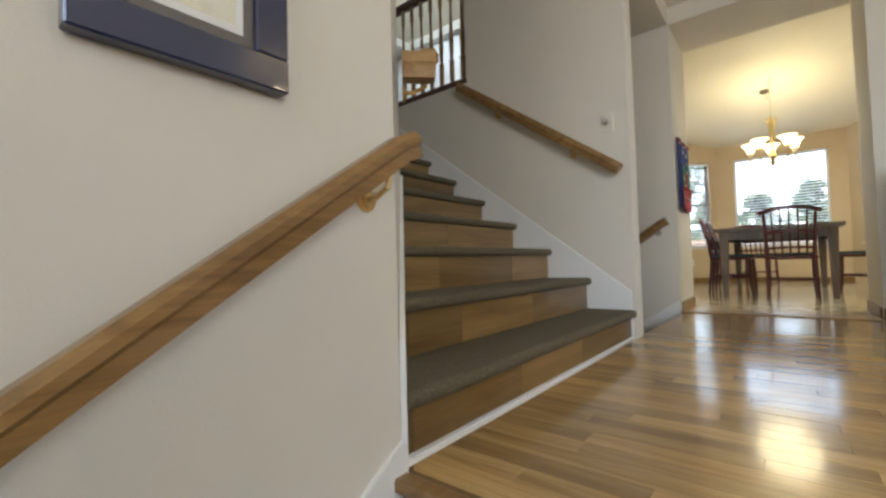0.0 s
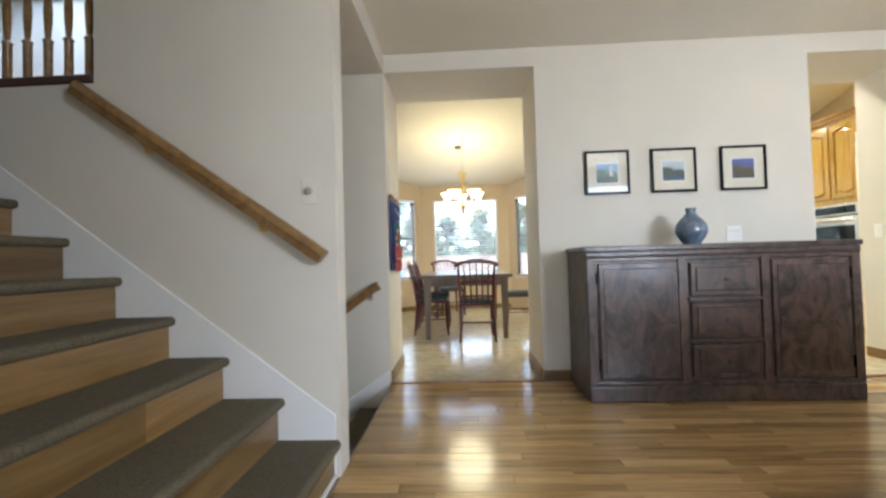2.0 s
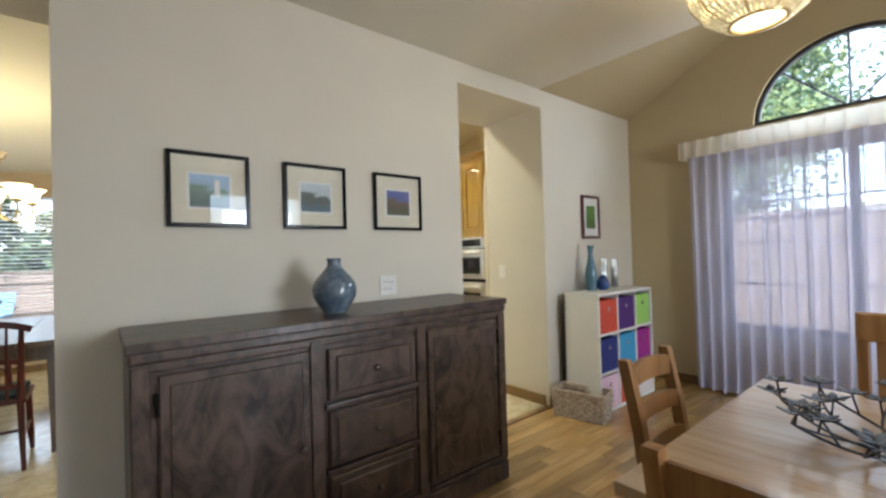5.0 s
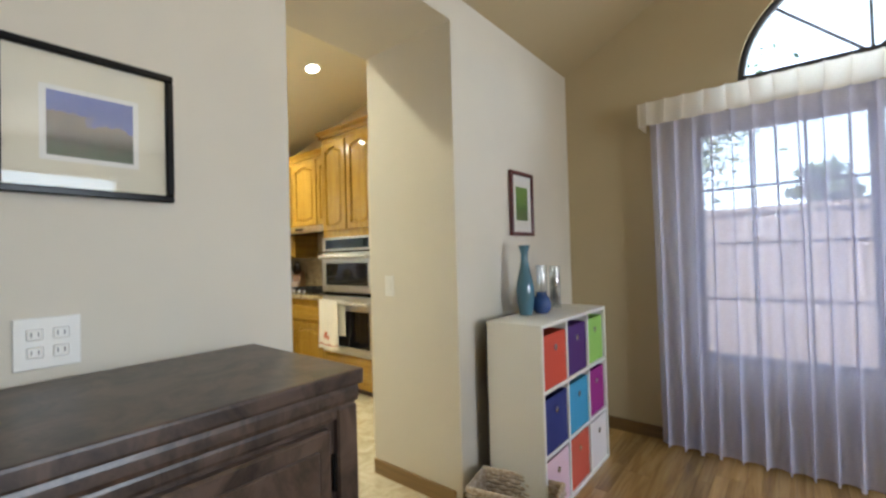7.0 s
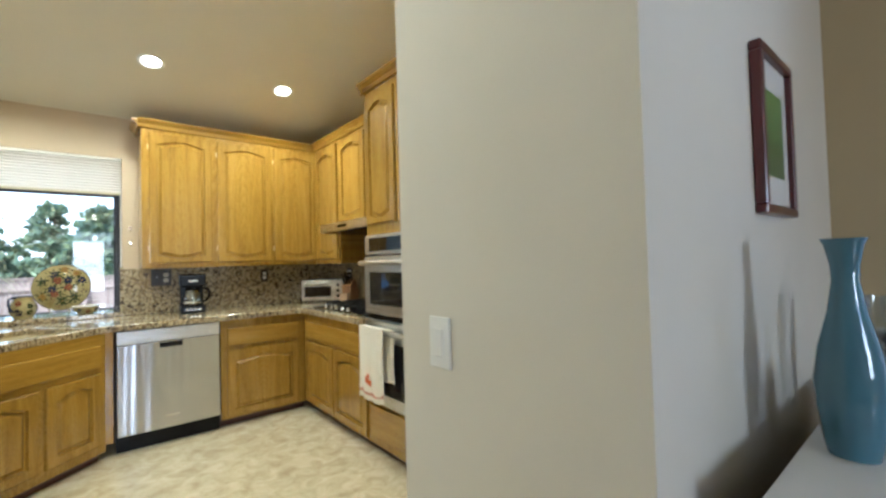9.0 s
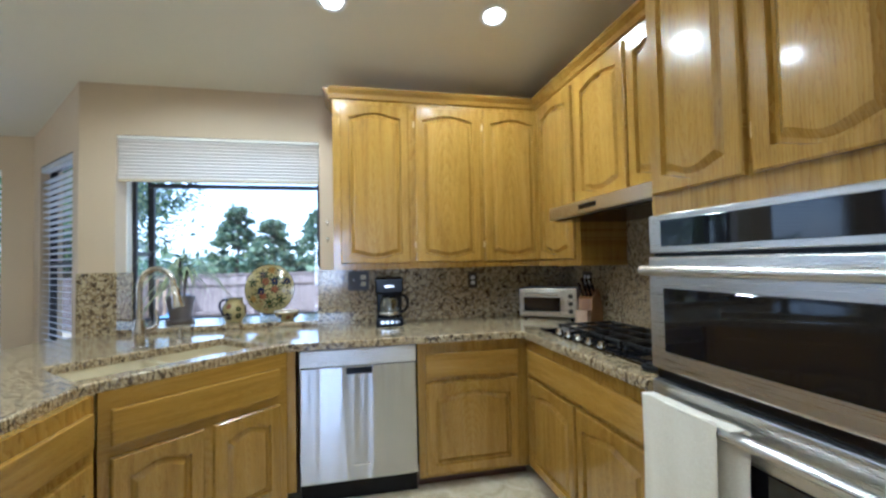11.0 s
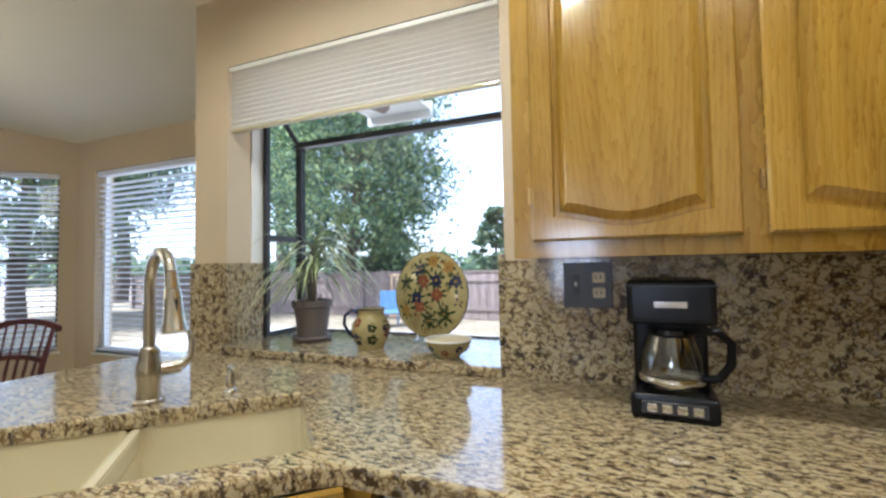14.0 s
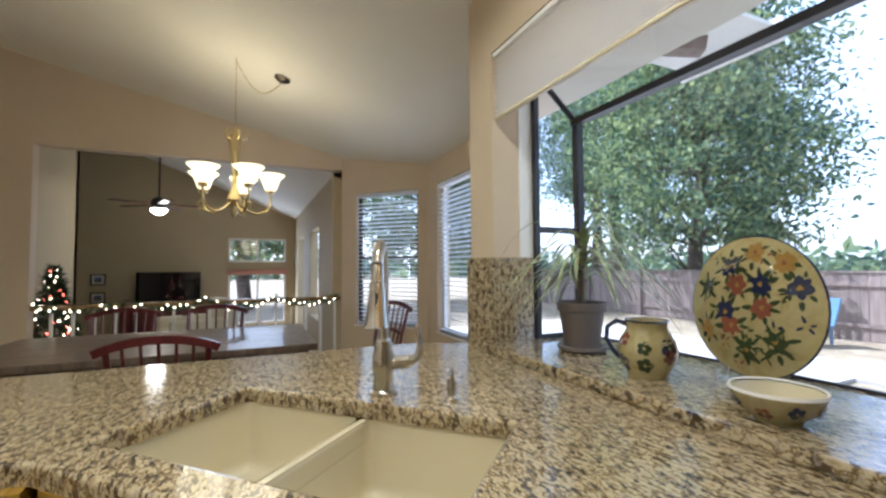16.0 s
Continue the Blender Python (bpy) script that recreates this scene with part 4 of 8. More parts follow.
for i, (nm, col) in enumerate(BINS.items()):
    r, c = divmod(i, 3)
    M["bin"] = paint(nm.replace(" ", "_") + "_bin_cloth", col, 0.85, 0.05, 400, 0.3)
    x0 = c * CW / 3 + (0.024 if c == 0 else 0.014)
    x1 = (c + 1) * CW / 3 - (0.024 if c == 2 else 0.014)
    z0 = (2 - r) * CH / 3 + (0.022 if r == 2 else 0.010)
    t = thing("fabric_bin", "%s fabric storage bin in the cube shelf" % nm, "storage bin", pose(3.64 + (x0 + x1) / 2, 3.69 + random.uniform(0.004, 0.016), z0), "fabric bins")
    w, h = (x1 - x0) / 2, 0.262
    bm = bm_new()
    box(bm, -w, w, 0.0, 0.006, 0, h, bevel=0.002)
    part("front", bm, M["bin"], t)
    bm = bm_new()
    box(bm, -w, -w + 0.005, 0.006, 0.27, 0, h)
    box(bm, w - 0.005, w, 0.006, 0.27, 0, h)
    box(bm, -w, w, 0.265, 0.27, 0, h)
    box(bm, -w, w, 0.006, 0.27, 0, 0.006)
    part("body", bm, M["bin"], t)
    bm = bm_new()
    lathe(bm, [(0.006, 0.0), (0.016, 0.0), (0.016, 0.004), (0.008, 0.005), (0.006, 0.0)], 14)
    part("grommet", turn(bm, pose(0, 0.0, 0.19, 90)), M["chrome"], t, "metal ring grommet", True)

M["teal_glass"] = paint("teal_glazed_glass", (0.075, 0.18, 0.24), 0.06, 0.2, 60, 0.02, coat=0.5)
M["blue_glass"] = paint("cobalt_glaze", (0.03, 0.07, 0.22), 0.08, 0.25, 60, 0.02, coat=0.5)
M["tumbler"] = clear_glass("thin_clear_glass", (0.93, 0.95, 0.95), 0.14)
ZT = CH + 0.0182
bm = bm_new()
lathe(bm, [(0.0, 0.0), (0.038, 0.0), (0.043, 0.02), (0.052, 0.09), (0.055, 0.14), (0.047, 0.20), (0.030, 0.27), (0.021, 0.33), (0.022, 0.36), (0.030, 0.40), (0.036, 0.412), (0.030, 0.412), (0.018, 0.36), (0.0, 0.2)], 32)
solid("tall_vase", bm, M["teal_glass"], "tall teal bottle vase on the cube shelf", "vase", smooth=True, m=pose(3.94, 3.93, ZT) @ Matrix.Diagonal((0.95, 0.95, 0.945, 1)))
bm = bm_new()
lathe(bm, [(0.0, 0.0), (0.035, 0.0), (0.052, 0.02), (0.057, 0.055), (0.045, 0.09), (0.032, 0.10), (0.030, 0.112), (0.036, 0.12), (0.028, 0.12), (0.026, 0.10), (0.0, 0.03)], 28)
solid("small_jar", bm, M["blue_glass"], "small round cobalt blue jar on the shelf", "jar", smooth=True, m=pose(4.045, 3.885, ZT))
for x, y, h in ((4.195, 3.955, 0.27), (4.285, 3.91, 0.26)):
    bm = bm_new()
    lathe(bm, [(0.0, 0.004), (0.034, 0.004), (0.034, h), (0.0315, h), (0.0315, 0.01), (0.0, 0.01)], 24)
    solid("glass_cylinder", bm, M["tumbler"], "tall clear glass candle cylinder on the shelf", "glass", "glass cylinders", True, pose(x, y, ZT))
M["shells"] = mottled("grey_pebbles", [(0.10, 0.09, 0.08), (0.35, 0.32, 0.28), (0.6, 0.57, 0.5)], 60, 0.4)
bm = bm_new()
for i in range(60):
    a, r, z = random.uniform(0, 6.28), 0.021 * math.sqrt(random.random()), 0.02 + 0.16 * random.random()
    bmesh.ops.create_icosphere(bm, subdivisions=1, radius=random.uniform(0.008, 0.012), matrix=pose(r * math.cos(a), r * math.sin(a), z))
solid("pebble_filling", bm, M["shells"], "grey pebbles inside the clear glass cylinder", "pebbles", smooth=True, m=pose(4.285, 3.91, ZT))

M["wicker"] = mottled("whitewashed_wicker", [(0.22, 0.15, 0.09), (0.42, 0.34, 0.25), (0.60, 0.54, 0.45)], 40, 0.8, 0.3)
bk = thing("basket", "whitewashed woven wicker basket on the floor", "basket", pose(3.545, 3.80, 0, 0, 0, 12))
bw, bd, bh = 0.105, 0.20, 0.20
part("bottom", boxed(-bw, bw, -bd, bd, 0.002, 0.012), M["wicker"], bk)
for side in range(4):
    bm = bm_new()
    L = bd if side % 2 == 0 else bw
    off = bw if side % 2 == 0 else bd
    for r in range(9):
        z = 0.016 + r * 0.0215
        pts = []
        for i in range(int(L * 60) + 1):
            u = -L + 2 * L * i / int(L * 60)
            pts.append((off * (0.93 + 0.07 * z / bh) + 0.006 * (1 if (i + r) % 2 else -1), u * (0.93 + 0.07 * z / bh), z))
        tube(bm, pts, 0.0115, 6)
    for i in range(6):
        u = -L * 0.9 + 1.8 * L * i / 5
        tube(bm, [(off * 0.93, u, 0.01), (off, u, bh)], 0.005, 5)
    tagged(part("woven_side", turn(bm, pose(0, 0, 0, 0, 0, 90 * side)), M["wicker"], bk, smooth=True), kind="stuff")
bm = bm_new()
tube(bm, [(bw, -bd, bh), (bw, bd, bh), (-bw, bd, bh), (-bw, -bd, bh), (bw, -bd, bh)], 0.012, 8)
part("rim", bm, M["wicker"], bk, smooth=True)

# ---- dining table, chairs, bowl ----
dt = thing("dining_table", "pale pine dining table with square legs", "table", pose(1.56, 0.70, 0))
TW, TL = 1.16, 1.71
for i in range(6):
    part("tabletop_board", boxed(i * TW / 6 + 0.0002, (i + 1) * TW / 6 - 0.0002, 0, TL, 0.722, 0.75, bevel=0.0007), M["pine_top"], dt)
for x in (0.04, TW - 0.115):
    for y in (0.04, TL - 0.115):
        part("leg", boxed(x, x + 0.075, y, y + 0.075, 0, 0.722, bevel=0.006), M["pine"], dt)
for a in ((0.05, 0.07, 0.11, TL - 0.11), (TW - 0.07, TW - 0.05, 0.11, TL - 0.11), (0.11, TW - 0.11, 0.05, 0.07), (0.11, TW - 0.11, TL - 0.07, TL - 0.05)):
    part("apron", boxed(*a, 0.62, 0.722), M["pine"], dt)

M["heart"] = paint("pink_paint", (0.72, 0.36, 0.33), 0.5)


def slat_back(bm, w, z0, z1, y, bow, arch=0.0):
    """A curved chair slat between the posts."""
    cols = []
    for i in range(13):
        u = -1 + 2 * i / 12
        yy = y + bow * (1 - u * u)
        top = z1 + arch * (1 - u * u)
        cols.append([bm.verts.new((u * w, yy + dy, z)) for dy, z in ((-0.009, z0), (0.009, z0), (0.009, top), (-0.009, top))])
    for a, b in zip(cols, cols[1:]):
        for k in range(4):
            bm.faces.new((a[k], a[(k + 1) % 4], b[(k + 1) % 4], b[k]))
    bm.faces.new(cols[0]), bm.faces.new(cols[-1][::-1])


def pine_chair(label, m, heart=False):
    """Ladder-back chair; it faces -y, its back on the +y side."""
    t = thing("dining_chair", label, "chair", m, "pine dining chairs")
    bm = bm_new()
    box(bm, -0.19, 0.19, -0.21, 0.20, 0.425, 0.45, bevel=0.008, seg=2)
    part("seat", bm, M["pine"], t)
    for x in (-0.175, 0.14):
        part("leg", boxed(x, x + 0.035, -0.205, -0.17, 0, 0.425, bevel=0.004), M["pine"], t)
        bm = bm_new()
        sh = [(x, -0.02), (x + 0.035, -0.02), (x + 0.035, 0.02), (x, 0.02)]
        rings = []
        for y, z in ((0.185, 0.0), (0.185, 0.45), (0.21, 0.66), (0.255, 0.885), (0.257, 0.895)):
            rings.append([bm.verts.new((sx, y + sy * (0.8 if z > 0.89 else 1), z)) for sx, sy in sh])
        for a, b in zip(rings, rings[1:]):
            for k in range(4):
                bm.faces.new((a[k], a[(k + 1) % 4], b[(k + 1) % 4], b[k]))
        bm.faces.new(rings[0][::-1]), bm.faces.new(rings[-1])
        part("back_post", bm, M["pine"], t)
    for z0, z1, y, arch in ((0.795, 0.865, 0.238, 0.012), (0.675, 0.735, 0.212, 0.010), (0.555, 0.605, 0.195, 0.008)):
        bm = bm_new()
        slat_back(bm, 0.142, z0, z1, y, 0.018, arch)
        part("back_slat", bm, M["pine"], t, smooth=True)
    for z in (0.15, 0.28):
        part("stretcher", boxed(-0.165, -0.15, -0.17, 0.17, z, z + 0.03), M["pine"], t)
        part("stretcher", boxed(0.15, 0.165, -0.17, 0.17, z, z + 0.03), M["pine"], t)
    if heart:
        bm = bm_new()
        pts = []
        for i in range(24):
            a = 2 * math.pi * i / 24
            pts.append((0.0017 * 16 * math.sin(a) ** 3, 0.0017 * (13 * math.cos(a) - 5 * math.cos(2 * a) - 2 * math.cos(3 * a) - math.cos(4 * a))))
        lo = [bm.verts.new((x, 0.266, 0.835 + z)) for x, z in pts]
        hi = [bm.verts.new((x, 0.270, 0.835 + z)) for x, z in pts]
        bm.faces.new(lo), bm.faces.new(hi[::-1])
        for i in range(24):
            bm.faces.new((lo[i], lo[(i + 1) % 24], hi[(i + 1) % 24], hi[i]))
        part("heart", bm, M["heart"], t, "pale pink painted heart")
    return t


pine_chair("pine ladder-back chair with a pink heart on its back", pose(1.745, 2.125, 0, 0, 0, 90), True)
pine_chair("pine ladder-back chair pushed under the table end", pose(2.245, 2.40, 0))
t = thing("dining_chair", "brown wooden chair with an upright slatted back", "chair", pose(2.92, 1.98, 0, 0, 0, -90), "pine dining chairs")
part("seat", boxed(-0.21, 0.21, -0.21, 0.20, 0.43, 0.455, bevel=0.008, seg=2), M["pine"], t)
for x in (-0.20, 0.16):
    part("leg", boxed(x, x + 0.04, -0.205, -0.165, 0, 0.43, bevel=0.004), M["pine"], t)
    part("back_post", boxed(x, x + 0.04, 0.17, 0.205, 0, 1.0, bevel=0.005), M["pine"], t)
part("top_rail", boxed(-0.20, 0.20, 0.165, 0.195, 0.88, 1.0, bevel=0.008), M["pine"], t)
part("lower_rail", boxed(-0.16, 0.16, 0.175, 0.195, 0.52, 0.57, bevel=0.004), M["pine"], t)
for i in range(5):
    x = -0.125 + 0.0625 * i
    part("back_slat", boxed(x - 0.015, x + 0.015, 0.18, 0.19, 0.57, 0.88), M["pine"], t)

bowl = thing("wire_bowl", "black metal wire bowl with leaf and flower shapes", "bowl", pose(2.22, 1.97, 0.7502))
M["wire"] = paint("black_wire", (0.012, 0.011, 0.012), 0.45, 0.1, 200, 0.1)
bm = bm_new()
tube(bm, [(0.09 * math.cos(a), 0.09 * math.sin(a), 0.004) for a in [math.pi * i / 12 for i in range(25)]], 0.004, 6)
part("foot_ring", bm, M["wire"], bowl, smooth=True)
for i in range(18):
    a = 2 * math.pi * i / 18
    bm = bm_new()
    pts = []
    for k in range(9):
        u = k / 8
        r = 0.07 + 0.20 * u
        b = a + 0.5 * u * (1 if i % 2 else -1)
        pts.append((r * math.cos(b), r * math.sin(b), 0.004 + 0.062 * u ** 1.9 + (0.012 * u if i % 3 == 0 else 0)))
    tube(bm, pts, 0.0038, 5)
    part("wire", bm, M["wire"], bowl, smooth=True)
    for q, lift in ((pts[-1], 0.018), (pts[5], 0.035)):
        bm = bm_new()
        p = Vector(q)
        tip = p + Vector((random.uniform(-0.03, 0.03), random.uniform(-0.03, 0.03), lift + random.uniform(0, 0.03)))
        tube(bm, [p, tip], 0.003, 5)
        for k in range(5):
            c = 2 * math.pi * k / 5 + i
            d = Vector((math.cos(c), math.sin(c), 0.25)) * 0.04
            s = Vector((-math.sin(c), math.cos(c), 0)) * 0.011
            vs = [bm.verts.new(tip + o + Vector((0, 0, dz))) for dz in (0, 0.003) for o in (Vector((0, 0, 0)), d * 0.55 + s, d, d * 0.55 - s)]
            for f in ((0, 1, 2, 3), (7, 6, 5, 4), (0, 4, 5, 1), (1, 5, 6, 2), (2, 6, 7, 3), (3, 7, 4, 0)):
                bm.faces.new([vs[j] for j in f])
        part("flower", bm, M["wire"], bowl)

# ---- pendant lamp ----
pl = thing("pendant_lamp", "cream woven bowl pendant lamp hanging from the ceiling", "lamp", pose(2.88, 2.42, 0.035))
m, n, b = nt("woven_shade")
n.links.new(ramp(n, tex_noise(n, coords(n, (70, 70, 70)), 1.0, 3), [(0.4, (0.55, 0.42, 0.2)), (0.6, (0.85, 0.78, 0.55))]), b.inputs["Base Color"])
b.inputs["Emission Color"].default_value = (1.0, 0.82, 0.45, 1)
b.inputs["Emission Strength"].default_value = 0.11
b.inputs["Transmission Weight"].default_value = 0.0
M["woven"] = m
prof = [(0.10, 2.235), (0.125, 2.24), (0.20, 2.30), (0.26, 2.40), (0.285, 2.50)]
bm = bm_new()
for i in range(44):
    for d in (1, -1):
        tube(bm, [(r * math.cos(2 * math.pi * i / 44 + d * 0.9 * (z - 2.23)), r * math.sin(2 * math.pi * i / 44 + d * 0.9 * (z - 2.23)), z) for r, z in prof], 0.0065, 5)
for r, z in [(0.145, 2.255), (0.18, 2.283), (0.21, 2.315), (0.235, 2.355), (0.258, 2.395), (0.27, 2.44)]:
    tube(bm, [(r * math.cos(2 * math.pi * k / 36), r * math.sin(2 * math.pi * k / 36), z) for k in range(37)], 0.0055, 5)
tagged(part("shade", bm, M["woven"], pl, "cream woven shade", True), kind="stuff")
for r, z in ((0.287, 2.50), (0.105, 2.235)):
    bm = bm_new()
    tube(bm, [(r * math.cos(2 * math.pi * k / 36), r * math.sin(2 * math.pi * k / 36), z) for k in range(37)], 0.009, 8)
    part("hoop", bm, M["brass"], pl, "thin gold hoop", True)
for i in range(8):
    c, s = math.cos(2 * math.pi * i / 8), math.sin(2 * math.pi * i / 8)
    bm = bm_new()
    tube(bm, [(r * 1.03 * c, r * 1.03 * s, z) for r, z in prof], 0.005, 6)
    part("rib", bm, M["brass"], pl, "gold metal rib", True)
bm = bm_new()
lathe(bm, [(0.0, 2.243), (0.1, 2.243), (0.1, 2.247), (0.0, 2.247)], 24)
part("diffuser", bm, glow("warm_diffuser", (1.0, 0.88, 0.6), 0.6), pl, "glowing pale diffuser").visible_shadow = False
bm = bm_new()
tube(bm, [(0, 0, 2.247), (0, 0, 2.616)], 0.006)
lathe(bm, [(0.0, 2.575), (0.06, 2.575), (0.065, 2.616), (0.0, 2.616)], 20)
part("stem", bm, M["brass"], pl, smooth=True)
lamp("pendant_bulb", "POINT", pose(2.88, 2.42, 2.40), 2.7, (1.0, 0.84, 0.55), soft=0.06)

# ---- dining window and curtain ----


dw = new("window_1")
tagged(dw, "wide dark-framed window with grid bars under an arched light", "window", kind="structure")
bm = bm_new()
X0, X2 = EX + 0.05, EX + 0.10
for y0, y1, z0, z1 in ((1.53, 3.25, 0.56, 0.61), (1.53, 3.25, 2.02, 2.07), (1.53, 1.58, 0.61, 2.02), (3.20, 3.25, 0.61, 2.02), (2.36, 2.42, 0.61, 2.02)):
    box(bm, X0, X2, y0, y1, z0, z1)
part("window_frame", bm, M["darkframe"], dw)
for i in range(1, 4):
    for ya, yb in ((1.58, 2.36), (2.42, 3.20)):
        part("grid_bar", boxed(X0 + 0.02, X0 + 0.035, ya, yb, 0.61 + i * 0.352 - 0.008, 0.61 + i * 0.352 + 0.008), M["darkframe"], dw)
for y in (1.84, 2.10, 2.68, 2.94):
    part("grid_bar", boxed(X0 + 0.02, X0 + 0.035, y - 0.008, y + 0.008, 0.61, 2.02), M["darkframe"], dw)
for ya, yb in ((1.58, 2.36), (2.42, 3.20)):
    part("pane", boxed(X0 + 0.024, X0 + 0.028, ya, yb, 0.61, 2.02), M["glass"], dw).visible_shadow = False
aw = new("window_2")
tagged(aw, "half-round window with three spokes in a dark frame", "window", kind="structure")
bm = bm_new()
tube(bm, [(EX + 0.05, AY + (AR - 0.015) * math.cos(math.pi * k / 28), AZ + (AR - 0.015) * math.sin(math.pi * k / 28)) for k in range(29)], 0.026, 8)
box(bm, EX + 0.03, EX + 0.08, AY - AR, AY + AR, AZ, AZ + 0.035)
part("window_frame", bm, M["darkframe"], aw)
for a in (45, 90, 135):
    bm = bm_new()
    c, s = math.cos(radians(a)), math.sin(radians(a))
    tube(bm, [(EX + 0.06, AY + 0.02 * c, AZ + 0.02), (EX + 0.06, AY + 0.58 * c, AZ + 0.58 * s)], 0.009, 6)
    part("spoke", bm, M["darkframe"], aw)
bm = bm_new()
pts = [(AY + 0.58 * math.cos(math.pi * k / 24), AZ + 0.58 * math.sin(math.pi * k / 24)) for k in range(25)]
lo, hi = [bm.verts.new((EX + 0.062, y, z)) for y, z in pts], [bm.verts.new((EX + 0.066, y, z)) for y, z in pts]
bm.faces.new(lo), bm.faces.new(hi[::-1])
part("pane", bm, M["glass"], aw).visible_shadow = False

ct = thing("sheer_curtain", "white sheer pleated curtain with a gathered valance", "curtain", pose(EX - 0.13, 0, 0))


def pleats(y0, y1, z0, z1, period, amp, x, rows, fold=0.26):
    """Cloth in soft pleats that lap over themselves, so that each fold is three layers deep."""
    bm = bm_new()
    n = int((y1 - y0) / period)
    grid = []
    for j in range(rows + 1):
        v = j / rows
        row = []
        for i in range(n * 12 + 1):
            u = i / 12
            f = fold * (0.85 + 0.3 * math.sin(u * 2.3) ** 2) * (1 - 0.12 * (1 - v) * math.sin(u * 1.1))
            ph = 2 * math.pi * u
            lean = 0.012 * (1 - v) * math.sin(u * 0.9 + 1)
            row.append(bm.verts.new((x + amp * (0.8 + 0.3 * (1 - v)) * math.cos(ph), y0 + (y1 - y0) * u / n + period * f * math.sin(ph) + lean, z0 + (z1 - z0) * v)))
        grid.append(row)
    for a, b in zip(grid, grid[1:]):
        for i in range(n * 12):
            bm.faces.new((a[i], a[i + 1], b[i + 1], b[i]))
    return bm


part("sheer", pleats(0.95, 3.47, 0.02, 2.12, 0.10, 0.035, 0.0, 6), M["sheer"], ct, smooth=True)
part("valance", pleats(0.93, 3.52, 2.10, 2.25, 0.105, 0.018, -0.06, 2, 0.2), M["valance"], ct, "cream gathered valance", True)
part("valance_end", boxed(-0.055, 0.125, 3.515, 3.525, 2.10, 2.25), M["valance"], ct)
part("curtain_rod", boxed(-0.02, 0.02, 0.95, 3.5, 2.13, 2.16), M["white"], ct)

# ---- kitchen cabinets ----


def panel_door(w, h, arch_top=0.03, arch_bottom=0.0, fw=0.055):
    """A raised-panel door in the xz plane from (0, 0) to (w, h), front to -y."""
    bm = bm_new()
    N = 11

    def ring(inset, y, at, ab):
        pts = []
        for i in range(N):
            u = i / (N - 1)
            x = inset + (w - 2 * inset) * u
            k = math.cos(math.pi * (u - 0.5)) ** 1.5 if 0 < u < 1 else 0.0
            pts.append((x, y, (inset if not ab or inset < 0.01 else inset - 0.024) + ab * (1 - k)))
        for i in range(N):
            u = 1 - i / (N - 1)
            x = inset + (w - 2 * inset) * u
            k = math.cos(math.pi * (u - 0.5)) ** 1.5 if 0 < u < 1 else 0.0
            pts.append((x, y, h - inset - at * (1 - k)))
        return [bm.verts.new(p) for p in pts]

    rings = [ring(0, 0, 0, 0), ring(0, -0.014, 0, 0), ring(0.006, -0.020, 0, 0), ring(fw, -0.020, arch_top, arch_bottom), ring(fw + 0.004, -0.003, arch_top, arch_bottom), ring(fw + 0.014, -0.003, arch_top, arch_bottom), ring(fw + 0.034, -0.018, arch_top, arch_bottom)]
    for a, b in zip(rings, rings[1:]):
        for i in range(2 * N):
            j = (i + 1) % (2 * N)
            bm.faces.new((a[i], a[j], b[j], b[i]))
    bm.faces.new(rings[-1])
    bm.faces.new(rings[0][::-1])
    return bm


def drawer_front(w, h):
    bm = bm_new()
    box(bm, 0, w, -0.024, 0, 0, h, bevel=0.007, seg=2)
    return bm


def cabinet(label, m, w, d, z0, z1, fronts, toe=False, category="cabinet", group=""):
    """A cabinet unit from x 0 to w and y 0 (front) to d; fronts: (kind, x0, x1, z0, z1)."""
    t = thing("kitchen_cabinet", label, category, m, group)
    part("body", boxed(0, w, 0, d, z0 + (0.065 if toe else 0), z1), M["oak"], t)
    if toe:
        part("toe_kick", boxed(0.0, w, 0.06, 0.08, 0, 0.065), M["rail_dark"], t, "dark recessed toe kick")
    for kind, x0, x1, a, b in fronts:
        if kind == "drawer":
            f = part("drawer_front", turn(drawer_front(x1 - x0, b - a), pose(x0, -0.001, a)), M["oak_x"], t)
        else:
            f = part("door", turn(panel_door(x1 - x0, b - a, 0.035, 0.03 if kind == "both" else 0.0), pose(x0, -0.001, a)), M["oak"], t)
            if kind in ("both",):
                for z in (a + 0.12, b - 0.12):
                    part("hinge", boxed(x0 - 0.010, x0 - 0.002, -0.010, 0.0, z - 0.022, z + 0.022, bevel=0.002), M["brass"], f, "small dull hinge")
    return t


GU, GB = "upper kitchen cabinets", "base kitchen cabinets"
UF = 7.985
cabinet("honey oak upper cabinet with three arched doors", pose(3.182, UF, 0), 1.483, NY - UF - 0.003, 1.31, 2.46, [("both", 0.05, 0.51, 1.352, 2.43), ("both", 0.555, 1.02, 1.352, 2.43), ("both", 1.05, 1.485, 1.352, 2.43)], group=GU)
EAST = pose(4.645, UF, 0, 0, 0, -90)
cabinet("narrow honey oak corner cabinet above the counter", EAST, 0.58, EX - 4.648, 1.31, 2.46, [("both", 0.06, 0.53, 1.352, 2.43)], group=GU)
cabinet("honey oak cabinet with two doors above the range hood", EAST @ pose(0.582, 0, 0), 0.97, EX - 4.648, 1.66, 2.46, [("both", 0.01, 0.475, 1.69, 2.43), ("both", 0.50, 0.965, 1.69, 2.43)], group=GU)
bm = bm_new()
CROWN = [(0.0, 0.0), (-0.012, 0.004), (-0.02, 0.03), (-0.045, 0.055), (-0.05, 0.07), (0.0, 0.07)]
